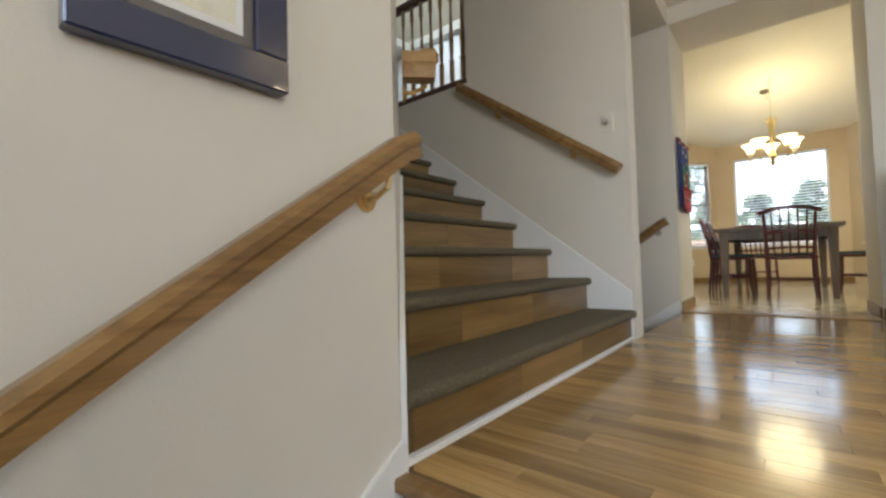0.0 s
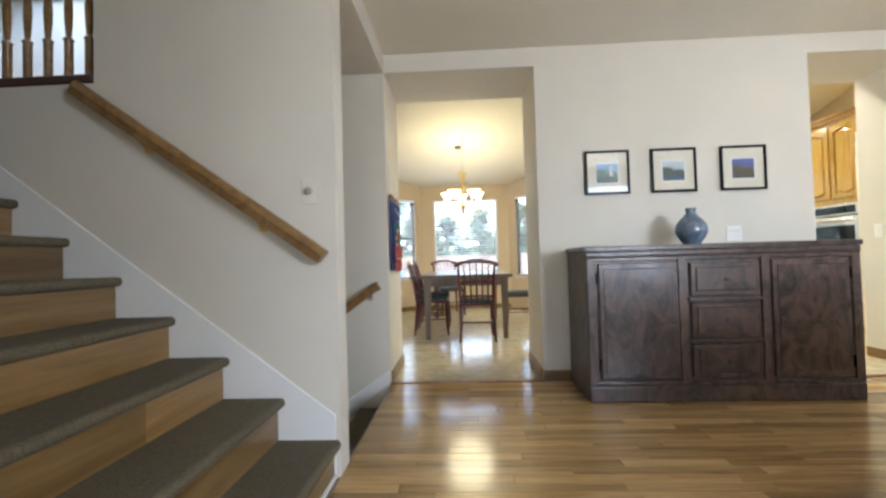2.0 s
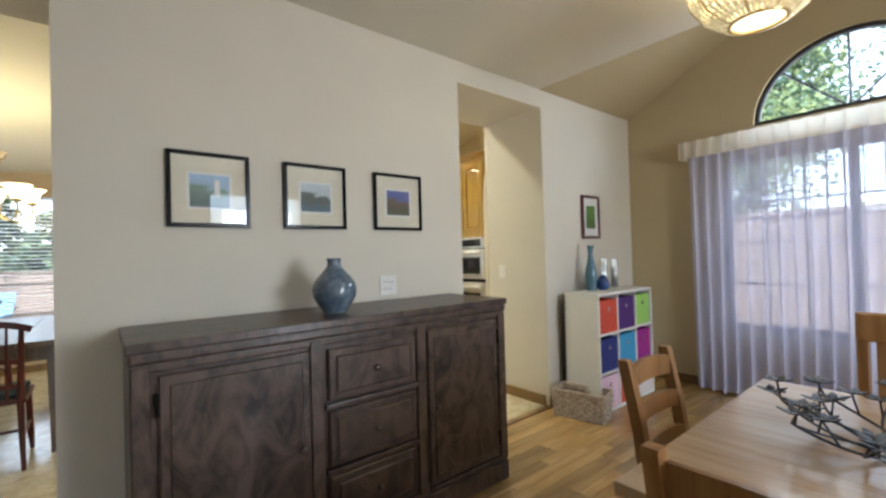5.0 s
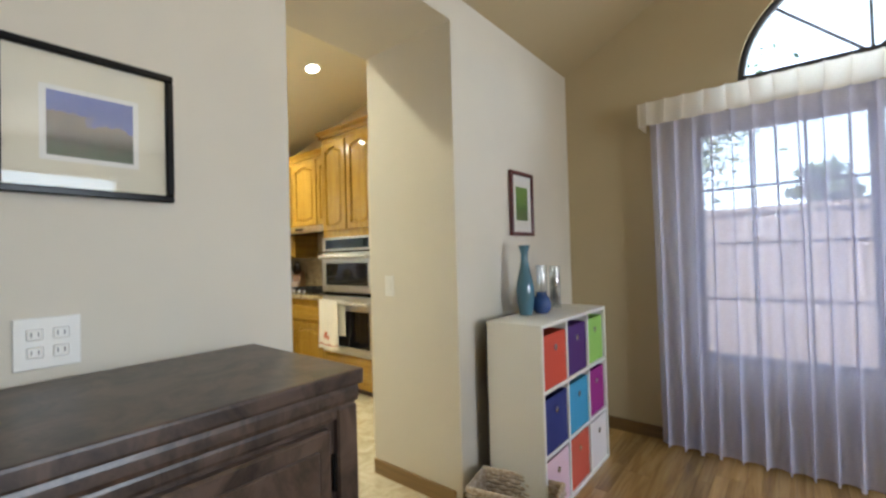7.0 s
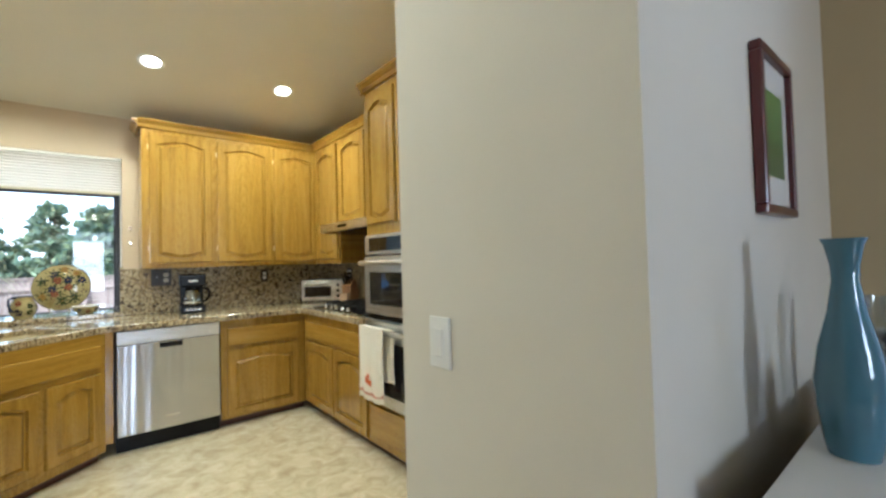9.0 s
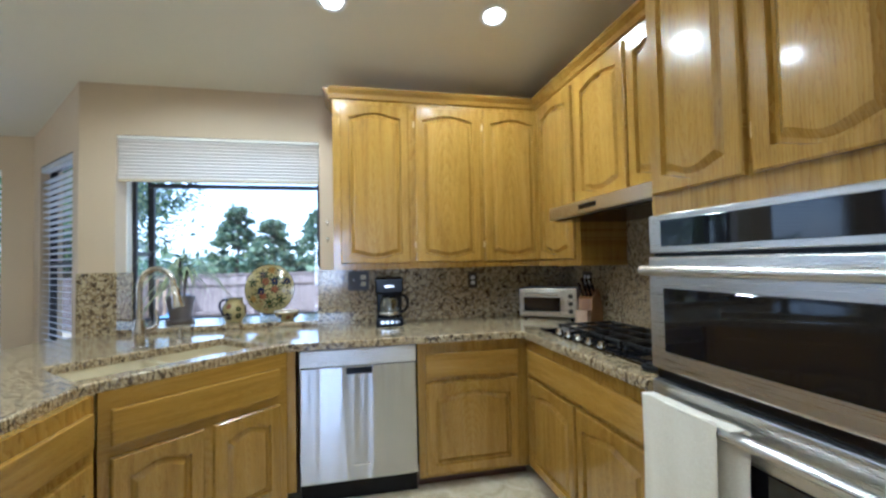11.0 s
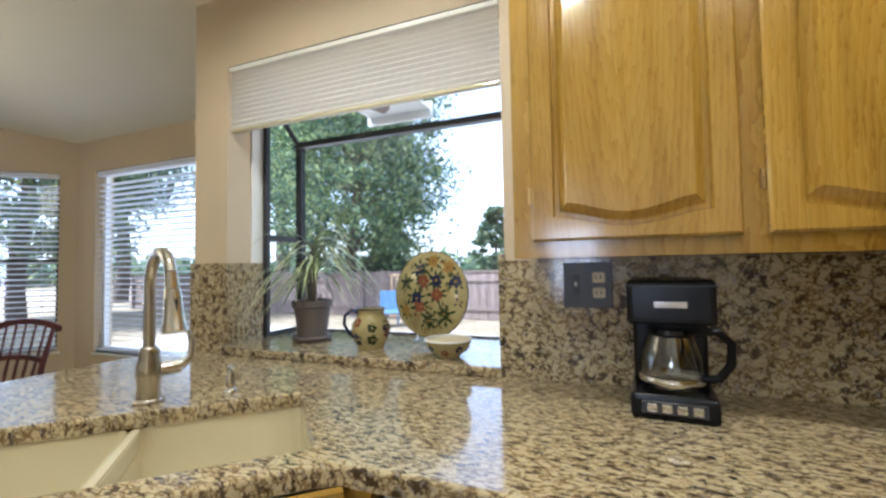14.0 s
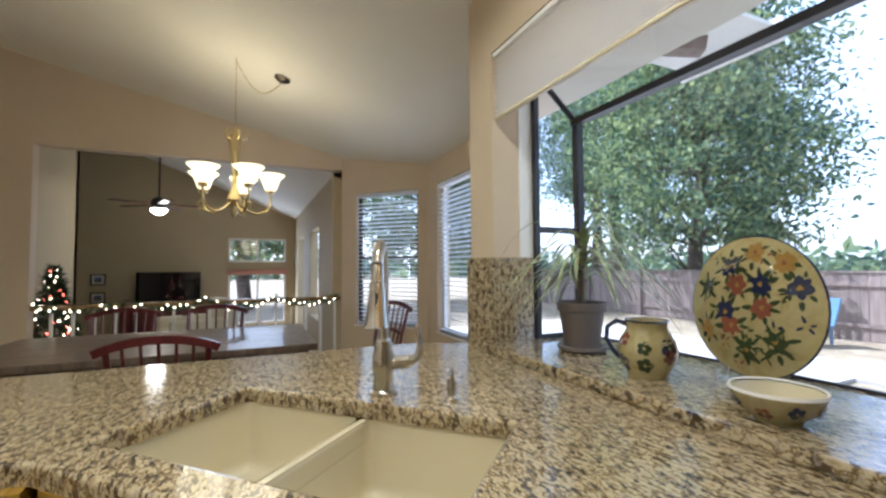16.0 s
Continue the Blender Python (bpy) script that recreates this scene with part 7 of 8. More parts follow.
def spindle_chair(label, m):
    """Red-brown spindle-back chair that faces +y; its back is on the -y side."""
    t = thing("spindle_chair", label, "chair", m, "spindle-back chairs")
    part("seat", boxed(-0.22, 0.22, -0.19, 0.23, 0.415, 0.45, bevel=0.014, seg=2), M["mahogany"], t)
    part("cushion", boxed(-0.20, 0.20, -0.16, 0.215, 0.45, 0.485, bevel=0.015, seg=2), M["cushion"], t, "dark seat cushion")
    for x in (-0.19, 0.19):
        bm = bm_new()
        tube(bm, [(x * 1.08, 0.22, 0.0), (x * 1.04, 0.21, 0.12), (x, 0.195, 0.42)], 0.017, 9, [0.012, 0.02, 0.017])
        part("leg", bm, M["mahogany"], t, smooth=True)
        bm = bm_new()
        tube(bm, [(x * 1.08, -0.215, 0.0), (x, -0.175, 0.42), (x * 1.04, -0.21, 0.65), (x * 1.10, -0.28, 0.905)], 0.017, 9, [0.013, 0.02, 0.018, 0.014])
        part("back_post", bm, M["mahogany"], t, smooth=True)
        bm = bm_new()
        tube(bm, [(x * 1.03, -0.19, 0.20), (x * 1.03, 0.21, 0.20)], 0.011, 7)
        part("stretcher", bm, M["mahogany"], t, smooth=True)
    bm = bm_new()
    tube(bm, [(-0.2, 0.0, 0.2), (0.2, 0.0, 0.2)], 0.011, 7)
    part("stretcher", bm, M["mahogany"], t, smooth=True)

    def bow(w, z, y, rise, th):
        bm = bm_new()
        sweep(bm, [(w * (-1 + 2 * k / 16), y - 0.02 * (1 - (-1 + 2 * k / 16) ** 2), z + rise * (1 - abs(-1 + 2 * k / 16) ** 2.2)) for k in range(17)], [(-0.011, -th), (0.011, -th), (0.011, th), (-0.011, th)])
        return bm

    part("crest_rail", bow(0.255, 0.895, -0.28, 0.055, 0.020), M["mahogany"], t, smooth=True)
    part("middle_rail", bow(0.20, 0.685, -0.215, 0.025, 0.017), M["mahogany"], t, smooth=True)
    part("lower_rail", bow(0.185, 0.53, -0.185, 0.01, 0.012), M["mahogany"], t, smooth=True)
    for i in range(5):
        x = -0.13 + 0.065 * i
        u = x / 0.2
        bm = bm_new()
        tube(bm, [(x, -0.185, 0.45), (x * 1.03, -0.20 - 0.01 * (1 - u * u), 0.60), (x * 1.06, -0.235 - 0.012, 0.75), (x * 1.12, -0.29, 0.915 + 0.03 * (1 - u * u))], 0.009, 7, [0.008, 0.011, 0.008, 0.007])
        part("spindle", bm, M["mahogany"], t, smooth=True)
    return t


sc = spindle_chair("red-brown spindle-back chair at the end of the table", pose(0.03, 5.88, 0))
for label, m in (("red-brown spindle-back chair by the left bay window", pose(-0.56, 6.40, 0, 0, 0, -88)), ("red-brown spindle-back chair beside the nook table", pose(0.70, 6.95, 0, 0, 0, 88)), ("red-brown spindle-back chair before the wide window", pose(-0.38, 8.30, 0, 0, 0, 200)), ("red-brown spindle-back chair against the family room side", pose(-0.56, 7.05, 0, 0, 0, -90))):
    tagged(copy_thing(sc, m), label.replace("left ", ""))

ch = thing("chandelier", "antique brass five-arm chandelier with glowing cream glass shades", "chandelier", pose(-0.09, 7.21, 0))
M["antique"] = metal("pale_antique_brass", (0.55, 0.44, 0.22), 0.35)
M["shade_glow"] = glow("glowing_glass_shade", (1.0, 0.80, 0.40), 0.95, (0.85, 0.75, 0.5))
bm = bm_new()
lathe(bm, [(0.0, 1.66), (0.016, 1.67), (0.028, 1.70), (0.02, 1.73), (0.032, 1.76), (0.05, 1.79), (0.034, 1.84), (0.016, 1.90), (0.02, 2.0), (0.028, 2.08), (0.042, 2.2), (0.05, 2.25), (0.028, 2.29), (0.012, 2.33), (0.0, 2.34)], 18)
part("column", bm, M["antique"], ch, smooth=True)
for k in range(5):
    a = 2 * math.pi * k / 5 + 0.4
    c, s = math.cos(a), math.sin(a)
    bm = bm_new()
    tube(bm, [(r * c, r * s, z) for r, z in ((0.03, 1.77), (0.09, 1.715), (0.16, 1.69), (0.225, 1.72), (0.255, 1.785), (0.25, 1.85))], 0.008, 8)
    tube(bm, [(r * c, r * s, z) for r, z in ((0.255, 1.76), (0.285, 1.735), (0.28, 1.70), (0.25, 1.70), (0.245, 1.73))], 0.005, 6)
    part("arm", bm, M["antique"], ch, smooth=True)
    bm = bm_new()
    tube(bm, [(r * c, r * s, z) for r, z in ((0.035, 2.23), (0.07, 2.26), (0.085, 2.30), (0.06, 2.315), (0.05, 2.29))], 0.006, 6)
    part("scroll", bm, M["antique"], ch, smooth=True)
    sh = part("cup", turn((lambda b: (lathe(b, [(0.0, 1.85), (0.03, 1.85), (0.034, 1.875), (0.02, 1.88)], 14), b)[1])(bm_new()), pose(0.25 * c, 0.25 * s, 0)), M["antique"], ch, smooth=True)
    bm = bm_new()
    lathe(bm, [(0.025, 1.878), (0.042, 1.89), (0.055, 1.93), (0.068, 1.965), (0.10, 1.995), (0.105, 2.0), (0.10, 2.002), (0.064, 1.972), (0.05, 1.93), (0.036, 1.893)], 24)
    part("shade", turn(bm, pose(0.25 * c, 0.25 * s, 0)), M["shade_glow"], ch, "glowing cream glass shade", True)
HZ = kitchen_ceiling(7.21)


def chain(bm, pts, r=0.0025):
    for i, (p, q) in enumerate(zip(pts, pts[1:])):
        tube(bm, [p, q], r * (1.5 if i % 2 else 0.9), 5)


bm = bm_new()
chain(bm, [(0, 0, 2.34 + (HZ - 2.37) * k / 22) for k in range(23)], 0.003)
tube(bm, [(0, 0, HZ - 0.03), (0.01, 0, HZ - 0.035), (0.012, 0, HZ - 0.01), (0, 0, HZ + 0.002)], 0.004, 6)
part("chain", bm, M["antique"], ch, smooth=True)
cy, cz = 0.33, kitchen_ceiling(7.54)
bm = bm_new()
chain(bm, [(-0.06 * u, cy * u, HZ - 0.03 + (cz - HZ) * u - 0.16 * math.sin(math.pi * u)) for u in [k / 18 for k in range(19)]], 0.003)
part("swag_chain", bm, M["antique"], ch, smooth=True)
bm = bm_new()
lathe(bm, [(0.0, -0.035), (0.03, -0.032), (0.06, -0.012), (0.062, 0.0), (0.0, 0.0)], 22)
part("canopy", turn(bm, pose(-0.06, cy, cz) @ pose(0, 0, 0, -12.9)), M["darkknob"], ch, "dark ceiling canopy", True)
lamp("chandelier_bulbs", "POINT", pose(-0.09, 7.21, 2.12), 9, (1.0, 0.80, 0.46), soft=0.34)

# railing between nook and family room, with garland
rl = thing("railing", "oak railing between the nook and the family room", "railing", pose(-1.81, 0, 0))
part("top_rail", boxed(-0.04, 0.04, 5.45, 8.31, 0.90, 0.945, bevel=0.012, seg=2), M["rail"], rl)
part("foot_rail", boxed(-0.03, 0.03, 5.45, 8.31, 0.03, 0.06), M["rail"], rl)
me = mesh_of("baluster", boxed(-0.012, 0.012, -0.012, 0.012, 0.06, 0.905), M["white"])
for k in range(17):
    b = new("baluster", me)
    b.parent = rl
    b.location = (0, 5.6 + 0.165 * k, 0)
M["needle"] = mottled("garland_green", [(0.012, 0.03, 0.012), (0.03, 0.06, 0.02), (0.06, 0.10, 0.04)], 60, 0.7)
M["fairy"] = glow("fairy_light", (1.0, 0.8, 0.45), 6.0)
M["fairy_red"] = glow("red_fairy_light", (1.0, 0.12, 0.06), 6.0)
random.seed(21)


def needles(bm, p, r, count):
    for _ in range(count):
        d = Vector((random.gauss(0, 1), random.gauss(0, 1), random.gauss(0, 0.8))).normalized() * r * random.uniform(0.5, 1.2)
        s = Vector((random.gauss(0, 1), random.gauss(0, 1), random.gauss(0, 1))).normalized() * 0.006
        vs = [bm.verts.new(p - s), bm.verts.new(p + s), bm.verts.new(p + d)]
        bm.faces.new(vs)


gl = thing("garland", "evergreen garland with warm fairy lights on the railing", "garland", pose(-1.81, 0, 0.93))
bm, lb = bm_new(), bm_new()
for k in range(150):
    u = k / 149
    p = Vector((0.05 + 0.03 * math.sin(k * 0.9), 5.5 + 2.75 * u, 0.02 - 0.07 * abs(math.sin(u * 12.5)) + 0.02 * math.sin(k * 1.7)))
    needles(bm, p, 0.06, 16)
    if k % 3 == 0:
        bmesh.ops.create_icosphere(lb, subdivisions=1, radius=0.009, matrix=pose(p.x + 0.05, p.y, p.z + random.uniform(-0.05, 0.04)))
tagged(part("greenery", bm, M["needle"], gl), kind="stuff")
tagged(part("fairy_lights", lb, M["fairy"], gl, "tiny glowing warm lights"), kind="stuff")
tr = thing("christmas_tree", "small decorated christmas tree with red and warm lights", "christmas tree", pose(-2.56, 5.36, 0.0))
bm, lb, lr = bm_new(), bm_new(), bm_new()
for k in range(420):
    z = 0.25 + 1.05 * random.random() ** 1.2
    r = 0.36 * (1.38 - z) / 1.13 * random.uniform(0.5, 1.0)
    a = random.uniform(0, 6.283)
    p = Vector((r * math.cos(a), r * math.sin(a), z))
    needles(bm, p, 0.085, 22)
    if k % 4 == 0:
        bmesh.ops.create_icosphere(lr if k % 8 else lb, subdivisions=1, radius=0.010, matrix=pose(1.12 * p.x, 1.12 * p.y, z))
tagged(part("foliage", bm, M["needle"], tr), kind="stuff")
tagged(part("fairy_lights", lb, M["fairy"], tr, "tiny glowing warm lights"), kind="stuff")
tagged(part("fairy_lights", lr, M["fairy_red"], tr, "tiny glowing red lights"), kind="stuff")
bm = bm_new()
tube(bm, [(0, 0, 0), (0, 0, 1.3)], 0.02, 8, [0.035, 0.008])
part("trunk", bm, M["rail_dark"], tr, smooth=True)

for z in (1.665, 1.54):
    t = thing("wall_hook", "small metal hook beside the kitchen window", "hook", pose(3.125, NY - 0.001, z), "wall hooks")
    bm = bm_new()
    lathe(bm, [(0.0, 0.0), (0.013, 0.0), (0.012, 0.005), (0.0, 0.006)], 12)
    part("rosette", turn(bm, pose(0, 0, 0, 90)), M["nickel"], t, smooth=True)
    bm = bm_new()
    tube(bm, [(0, -0.004, 0), (0, -0.025, -0.004), (0, -0.032, -0.018), (0, -0.026, -0.03), (0, -0.016, -0.028)], 0.004, 7)
    part("hook", bm, M["nickel"], t, smooth=True)
wall_plate("wall_outlet", "white outlet plate low on the bay wall", pose(-1.33, 8.722, 0.36, 0, 0, 44.6), 0.075, 0.12, "outlet")

# ---- family room beyond ----
FX = -7.0


def fam_ceiling(y):
    return 2.42 + 0.40 * (8.22 - y)


M["carpet_pale"] = mottled("beige_carpet", [(0.34, 0.28, 0.21), (0.42, 0.36, 0.28)], 60, 0.95, 0.8)
structure("floor_family", boxed(FX, -1.87, 1.9, 8.3, -0.15, 0.0), M["carpet_pale"], "beige carpet")
bm = bm_new()
wall_run(bm, (FX, 1.9), (FX, 8.3), -0.12, 0, 5.2, [(4.93, 6.12, 0.05, 1.25), (4.93, 6.12, 1.42, 1.95)])
structure("wall_family_west", bm, M["wall_tan"], "tan wall with a window over a glazed door")
bm = bm_new()
wall_run(bm, (-1.87, 8.22), (FX, 8.22), 0.12, 0, 2.9, [(3.3, 4.4, 0.05, 1.9), (1.2, 2.2, 0.5, 1.9)])
structure("wall_family_north", bm, M["wall_tan"])
bm = bm_new()
box(bm, FX, -4.72, 1.8, 1.9, 0, 5.2)
box(bm, -4.72, -4.6, 1.9, 4.9, 0, 5.2)
box(bm, -4.72, -1.87, 4.76, 4.9, 0, 5.2)
structure("wall_family_south", bm, M["wall_tan"])
bm = bm_new()
slab(bm, [(FX, 1.8, fam_ceiling(1.8)), (-1.87, 1.8, fam_ceiling(1.8)), (-1.87, 8.4, fam_ceiling(8.4)), (FX, 8.4, fam_ceiling(8.4))], 0.1)
structure("ceiling_family", bm, M["ceil"])
for name, y0, y1, z0, z1 in (("window_7", 6.83, 8.02, 1.42, 1.95), ("window_8", 6.83, 8.02, 0.05, 1.25)):
    w = new(name)
    tagged(w, "family room window in a white frame", "window", kind="structure")
    bm = bm_new()
    for a in ((y0, y1, z0, z0 + 0.04), (y0, y1, z1 - 0.04, z1), (y0, y0 + 0.04, z0, z1), (y1 - 0.04, y1, z0, z1), ((y0 + y1) / 2 - 0.02, (y0 + y1) / 2 + 0.02, z0, z1)):
        box(bm, FX - 0.08, FX - 0.04, a[0], a[1], a[2], a[3])
    part("window_frame", bm, M["white"], w)
    part("pane", boxed(FX - 0.062, FX - 0.058, y0, y1, z0, z1), M["glass"], w).visible_shadow = False
t = thing("roman_shade", "rust brown fabric shade rolled up over the door", "blind", pose(FX + 0.01, 0, 0))
part("fold", boxed(0, 0.05, 6.80, 8.05, 1.14, 1.26, bevel=0.02, seg=2), M["towel_band"], t)
t = thing("television", "black flat television on a low stand", "television", pose(FX + 0.4, 5.80, 0))
part("screen", boxed(-0.03, 0.03, -0.55, 0.55, 0.57, 1.22, bevel=0.008), M["blackglass"], t)
part("foot", boxed(-0.12, 0.12, -0.2, 0.2, 0.5, 0.58, bevel=0.006), M["black"], t)
t = thing("tv_stand", "dark wooden low television stand", "cabinet", pose(FX + 0.4, 5.80, 0))
part("body", boxed(-0.22, 0.22, -0.75, 0.75, 0.06, 0.5, bevel=0.008), M["mahogany"], t)
part("base", boxed(-0.2, 0.2, -0.72, 0.72, 0.0, 0.06), M["black"], t)
for z in (0.72, 1.08):
    framed("small dark framed picture on the family room wall", pose(FX + 0.002, 4.55, z, 0, 0, 90), 0.24, 0.22, 0.02, 0.02, M["black"], M["art3"], 0.12, 0.1)
fan = thing("ceiling_fan", "dark bronze ceiling fan with a lit glass bowl", "ceiling fan", pose(-4.6, 5.95, 0))
fz = fam_ceiling(5.95)
bm = bm_new()
tube(bm, [(0, 0, 2.42), (0, 0, fz + 0.01)], 0.014, 8)
part("rod", bm, M["darkplate"], fan, smooth=True)
bm = bm_new()
lathe(bm, [(0.0, 2.24), (0.09, 2.25), (0.12, 2.30), (0.11, 2.37), (0.05, 2.43), (0.0, 2.44)], 22)
part("motor", bm, M["darkplate"], fan, smooth=True)
bm = bm_new()
lathe(bm, [(0.0, 2.15), (0.06, 2.16), (0.11, 2.20), (0.12, 2.24), (0.0, 2.245)], 22)
part("light_bowl", bm, glow("lit_fan_bowl", (1.0, 0.9, 0.65), 4.0), fan, "glowing glass bowl", True)
me = mesh_of("blade", boxed(0.15, 0.68, -0.065, 0.065, 2.30, 2.312, bevel=0.004), M["rail_dark"])
for k in range(5):
    b = new("blade", me)
    b.parent = fan
    b.matrix_basis = pose(0, 0, 0, 0, 0, 72 * k + 20)
lamp("fan_bulb", "POINT", pose(-4.6, 5.95, 2.1), 7, (1.0, 0.86, 0.6), soft=0.1)
t = thing("armchair", "pale upholstered armchair in the family room", "armchair", pose(-3.6, 6.6, 0, 0, 0, 20))
part("seat", boxed(-0.4, 0.4, -0.4, 0.35, 0.1, 0.45, bevel=0.05, seg=3), M["mat_cream"], t)
part("backrest", boxed(-0.4, 0.4, 0.25, 0.45, 0.3, 0.85, bevel=0.06, seg=3), M["mat_cream"], t)
for x in (-0.45, 0.3):
    part("arm", boxed(x, x + 0.15, -0.4, 0.4, 0.1, 0.6, bevel=0.05, seg=3), M["mat_cream"], t)

# ---- garden ----
GZ = -0.40
M["ground"] = mottled("bark_and_dry_grass", [(0.16, 0.12, 0.08), (0.26, 0.21, 0.14), (0.33, 0.29, 0.20)], 3, 0.95, 0.9)
M["concrete"] = mottled("patio_concrete", [(0.36, 0.34, 0.32), (0.44, 0.42, 0.39), (0.50, 0.48, 0.45)], 4, 0.85, 0.3)
M["fence"] = wood("weathered_fence_wood", (0.22, 0.17, 0.15), (0.32, 0.26, 0.23), (0.40, 0.34, 0.31), 2, 0.8, 0.8, 0.0, True, 0.25)
m, n, b = nt("pool_water")
b.inputs["Base Color"].default_value = (0.10, 0.42, 0.48, 1)
b.inputs["Roughness"].default_value = 0.05
bump(n, b, tex_noise(n, coords(n), 6, 3), 0.15, 0.02)
M["water"] = m
bm = bm_new()
q = [(-400, -400), (400, -400), (400, 400), (-400, 400)]
h = [(-7.1, -3), (5.2, -3), (5.2, 9.3), (-7.1, 9.3)]
vo, vi = [bm.verts.new((x, y, GZ)) for x, y in q], [bm.verts.new((x, y, GZ)) for x, y in h]
for i in range(4):
    bm.faces.new((vo[i], vo[(i + 1) % 4], vi[(i + 1) % 4], vi[i]))
structure("ground", bm, M["ground"], "bark and dry grass garden ground")
bm = bm_new()
for a in ((-7, 12, 9.3, 10.6), (-7, 0.2, 10.6, 15.2), (6.9, 12, 10.6, 15.2), (-7, 12, 15.2, 16.4)):
    box(bm, a[0], a[1], a[2], a[3], GZ - 0.2, GZ + 0.06)
structure("pavement_patio", bm, M["concrete"], "pale concrete pool patio")
structure("water_pool", boxed(0.2, 6.9, 10.6, 15.2, GZ - 0.4, GZ - 0.02), M["water"], "turquoise pool water")
fn = thing("garden_fence", "weathered grey-brown wooden board fence", "fence", pose(0, 19.5, GZ))
me = mesh_of("board", boxed(-0.068, 0.068, 0, 0.02, 0.02, 1.5), M["fence"])
for k in range(230):
    b = new("board", me)
    b.parent = fn
    b.location = (-17.0 + 0.14 * k, random.uniform(-0.006, 0.006), random.uniform(-0.015, 0.015))
for k in range(14):
    part("post", boxed(-17 + 2.45 * k, -16.9 + 2.45 * k, -0.1, 0.0, 0, 1.56), M["fence"], fn)
part("top_rail", boxed(-17.1, 15.2, -0.03, 0.05, 1.5, 1.54), M["fence"], fn)
part("rail", boxed(-17.1, 15.2, -0.04, 0.0, 1.2, 1.29), M["fence"], fn)
part("rail", boxed(-17.1, 15.2, -0.04, 0.0, 0.3, 0.39), M["fence"], fn)
tagged(copy_thing(fn, pose(7.9, -8.2, GZ, 0, 0, 90) @ Matrix.Diagonal((1, 1, 1.4, 1))), "tall weathered board fence beside the house")
rp = thing("pool_railing", "pale wooden railing beside the pool", "fence", pose(-3.4, 19.1, GZ))
for k in range(8):
    part("picket", boxed(0.2 * k, 0.2 * k + 0.07, 0, 0.03, 0.08, 1.4), M["pine_top"], rp)
part("rail", boxed(-0.05, 1.55, -0.03, 0.06, 1.4, 1.47), M["pine_top"], rp)
part("rail", boxed(-0.05, 1.55, -0.02, 0.05, 0.08, 0.14), M["pine_top"], rp)
M["blueplastic"] = paint("blue_chair_plastic", (0.10, 0.19, 0.31), 0.4)
for x, y, a in ((-2.6, 17.6, 30), (-1.6, 17.9, -20)):
    t = thing("patio_chair", "blue plastic patio chair by the pool", "chair", pose(x, y, GZ + 0.06, 0, 0, a), "patio chairs")
    part("seat", turn(boxed(-0.28, 0.28, -0.3, 0.3, 0.33, 0.37, bevel=0.01), pose(0, 0, 0, 4)), M["blueplastic"], t)
    part("backrest", turn(boxed(-0.28, 0.28, -0.02, 0.02, 0.0, 0.6, bevel=0.01), pose(0, 0.28, 0.36, -18)), M["blueplastic"], t)
    for lx in (-0.26, 0.22):
        for ly in (-0.28, 0.22):
            part("leg", boxed(lx, lx + 0.04, ly, ly + 0.04, 0, 0.35), M["blueplastic"], t)
# roof eave above the garden window
ev = thing("roof_eave", "white painted roof eave corner with a fascia board", "roof", pose(0, 0, 0))
part("rafter", turn(boxed(-0.05, 0.05, 0, 1.35, 0, 0.13), pose(1.10, 8.50, 2.66, -10, 0, -38)), M["fence"], ev, "weathered wooden rafter")
part("soffit", boxed(1.62, 2.15, 9.25, 9.80, 2.50, 2.52), M["white"], ev)
part("fascia", boxed(1.60, 2.17, 9.80, 9.83, 2.44, 2.56), M["white"], ev)



def leaf_mat(name, stops):
    m, n, b = nt(name)
    n.nodes.remove(b)
    geo = n.nodes.new("ShaderNodeNewGeometry")
    col = ramp(n, geo.outputs["Random Per Island"], stops)
    d, l, x = n.nodes.new("ShaderNodeBsdfDiffuse"), n.nodes.new("ShaderNodeBsdfTranslucent"), n.nodes.new("ShaderNodeMixShader")
    n.links.new(col, d.inputs[0]), n.links.new(mixc(n, 1.0, col, (1.0, 1.0, 0.7), "MULTIPLY"), l.inputs[0])
    x.inputs[0].default_value = 0.4
    n.links.new(d.outputs[0], x.inputs[1]), n.links.new(l.outputs[0], x.inputs[2])
    n.links.new(x.outputs[0], n.nodes["Material Output"].inputs[0])
    return m


# sun and shade are coloured in: teal for shaded leaves, yellow-green for sunlit ones
M["foliage"] = leaf_mat("leaf_green_sun_shade", [(0.0, (0.06, 0.105, 0.09)), (0.4, (0.14, 0.205, 0.145)), (0.75, (0.27, 0.345, 0.18)), (1.0, (0.42, 0.47, 0.24))])
M["conifer"] = leaf_mat("leaf_blue_green", [(0.0, (0.06, 0.10, 0.085)), (0.6, (0.15, 0.21, 0.15)), (1.0, (0.27, 0.33, 0.20))])
M["bark"] = mottled("tree_bark", [(0.06, 0.045, 0.035), (0.12, 0.09, 0.07), (0.17, 0.13, 0.10)], 8, 0.9, 0.9)


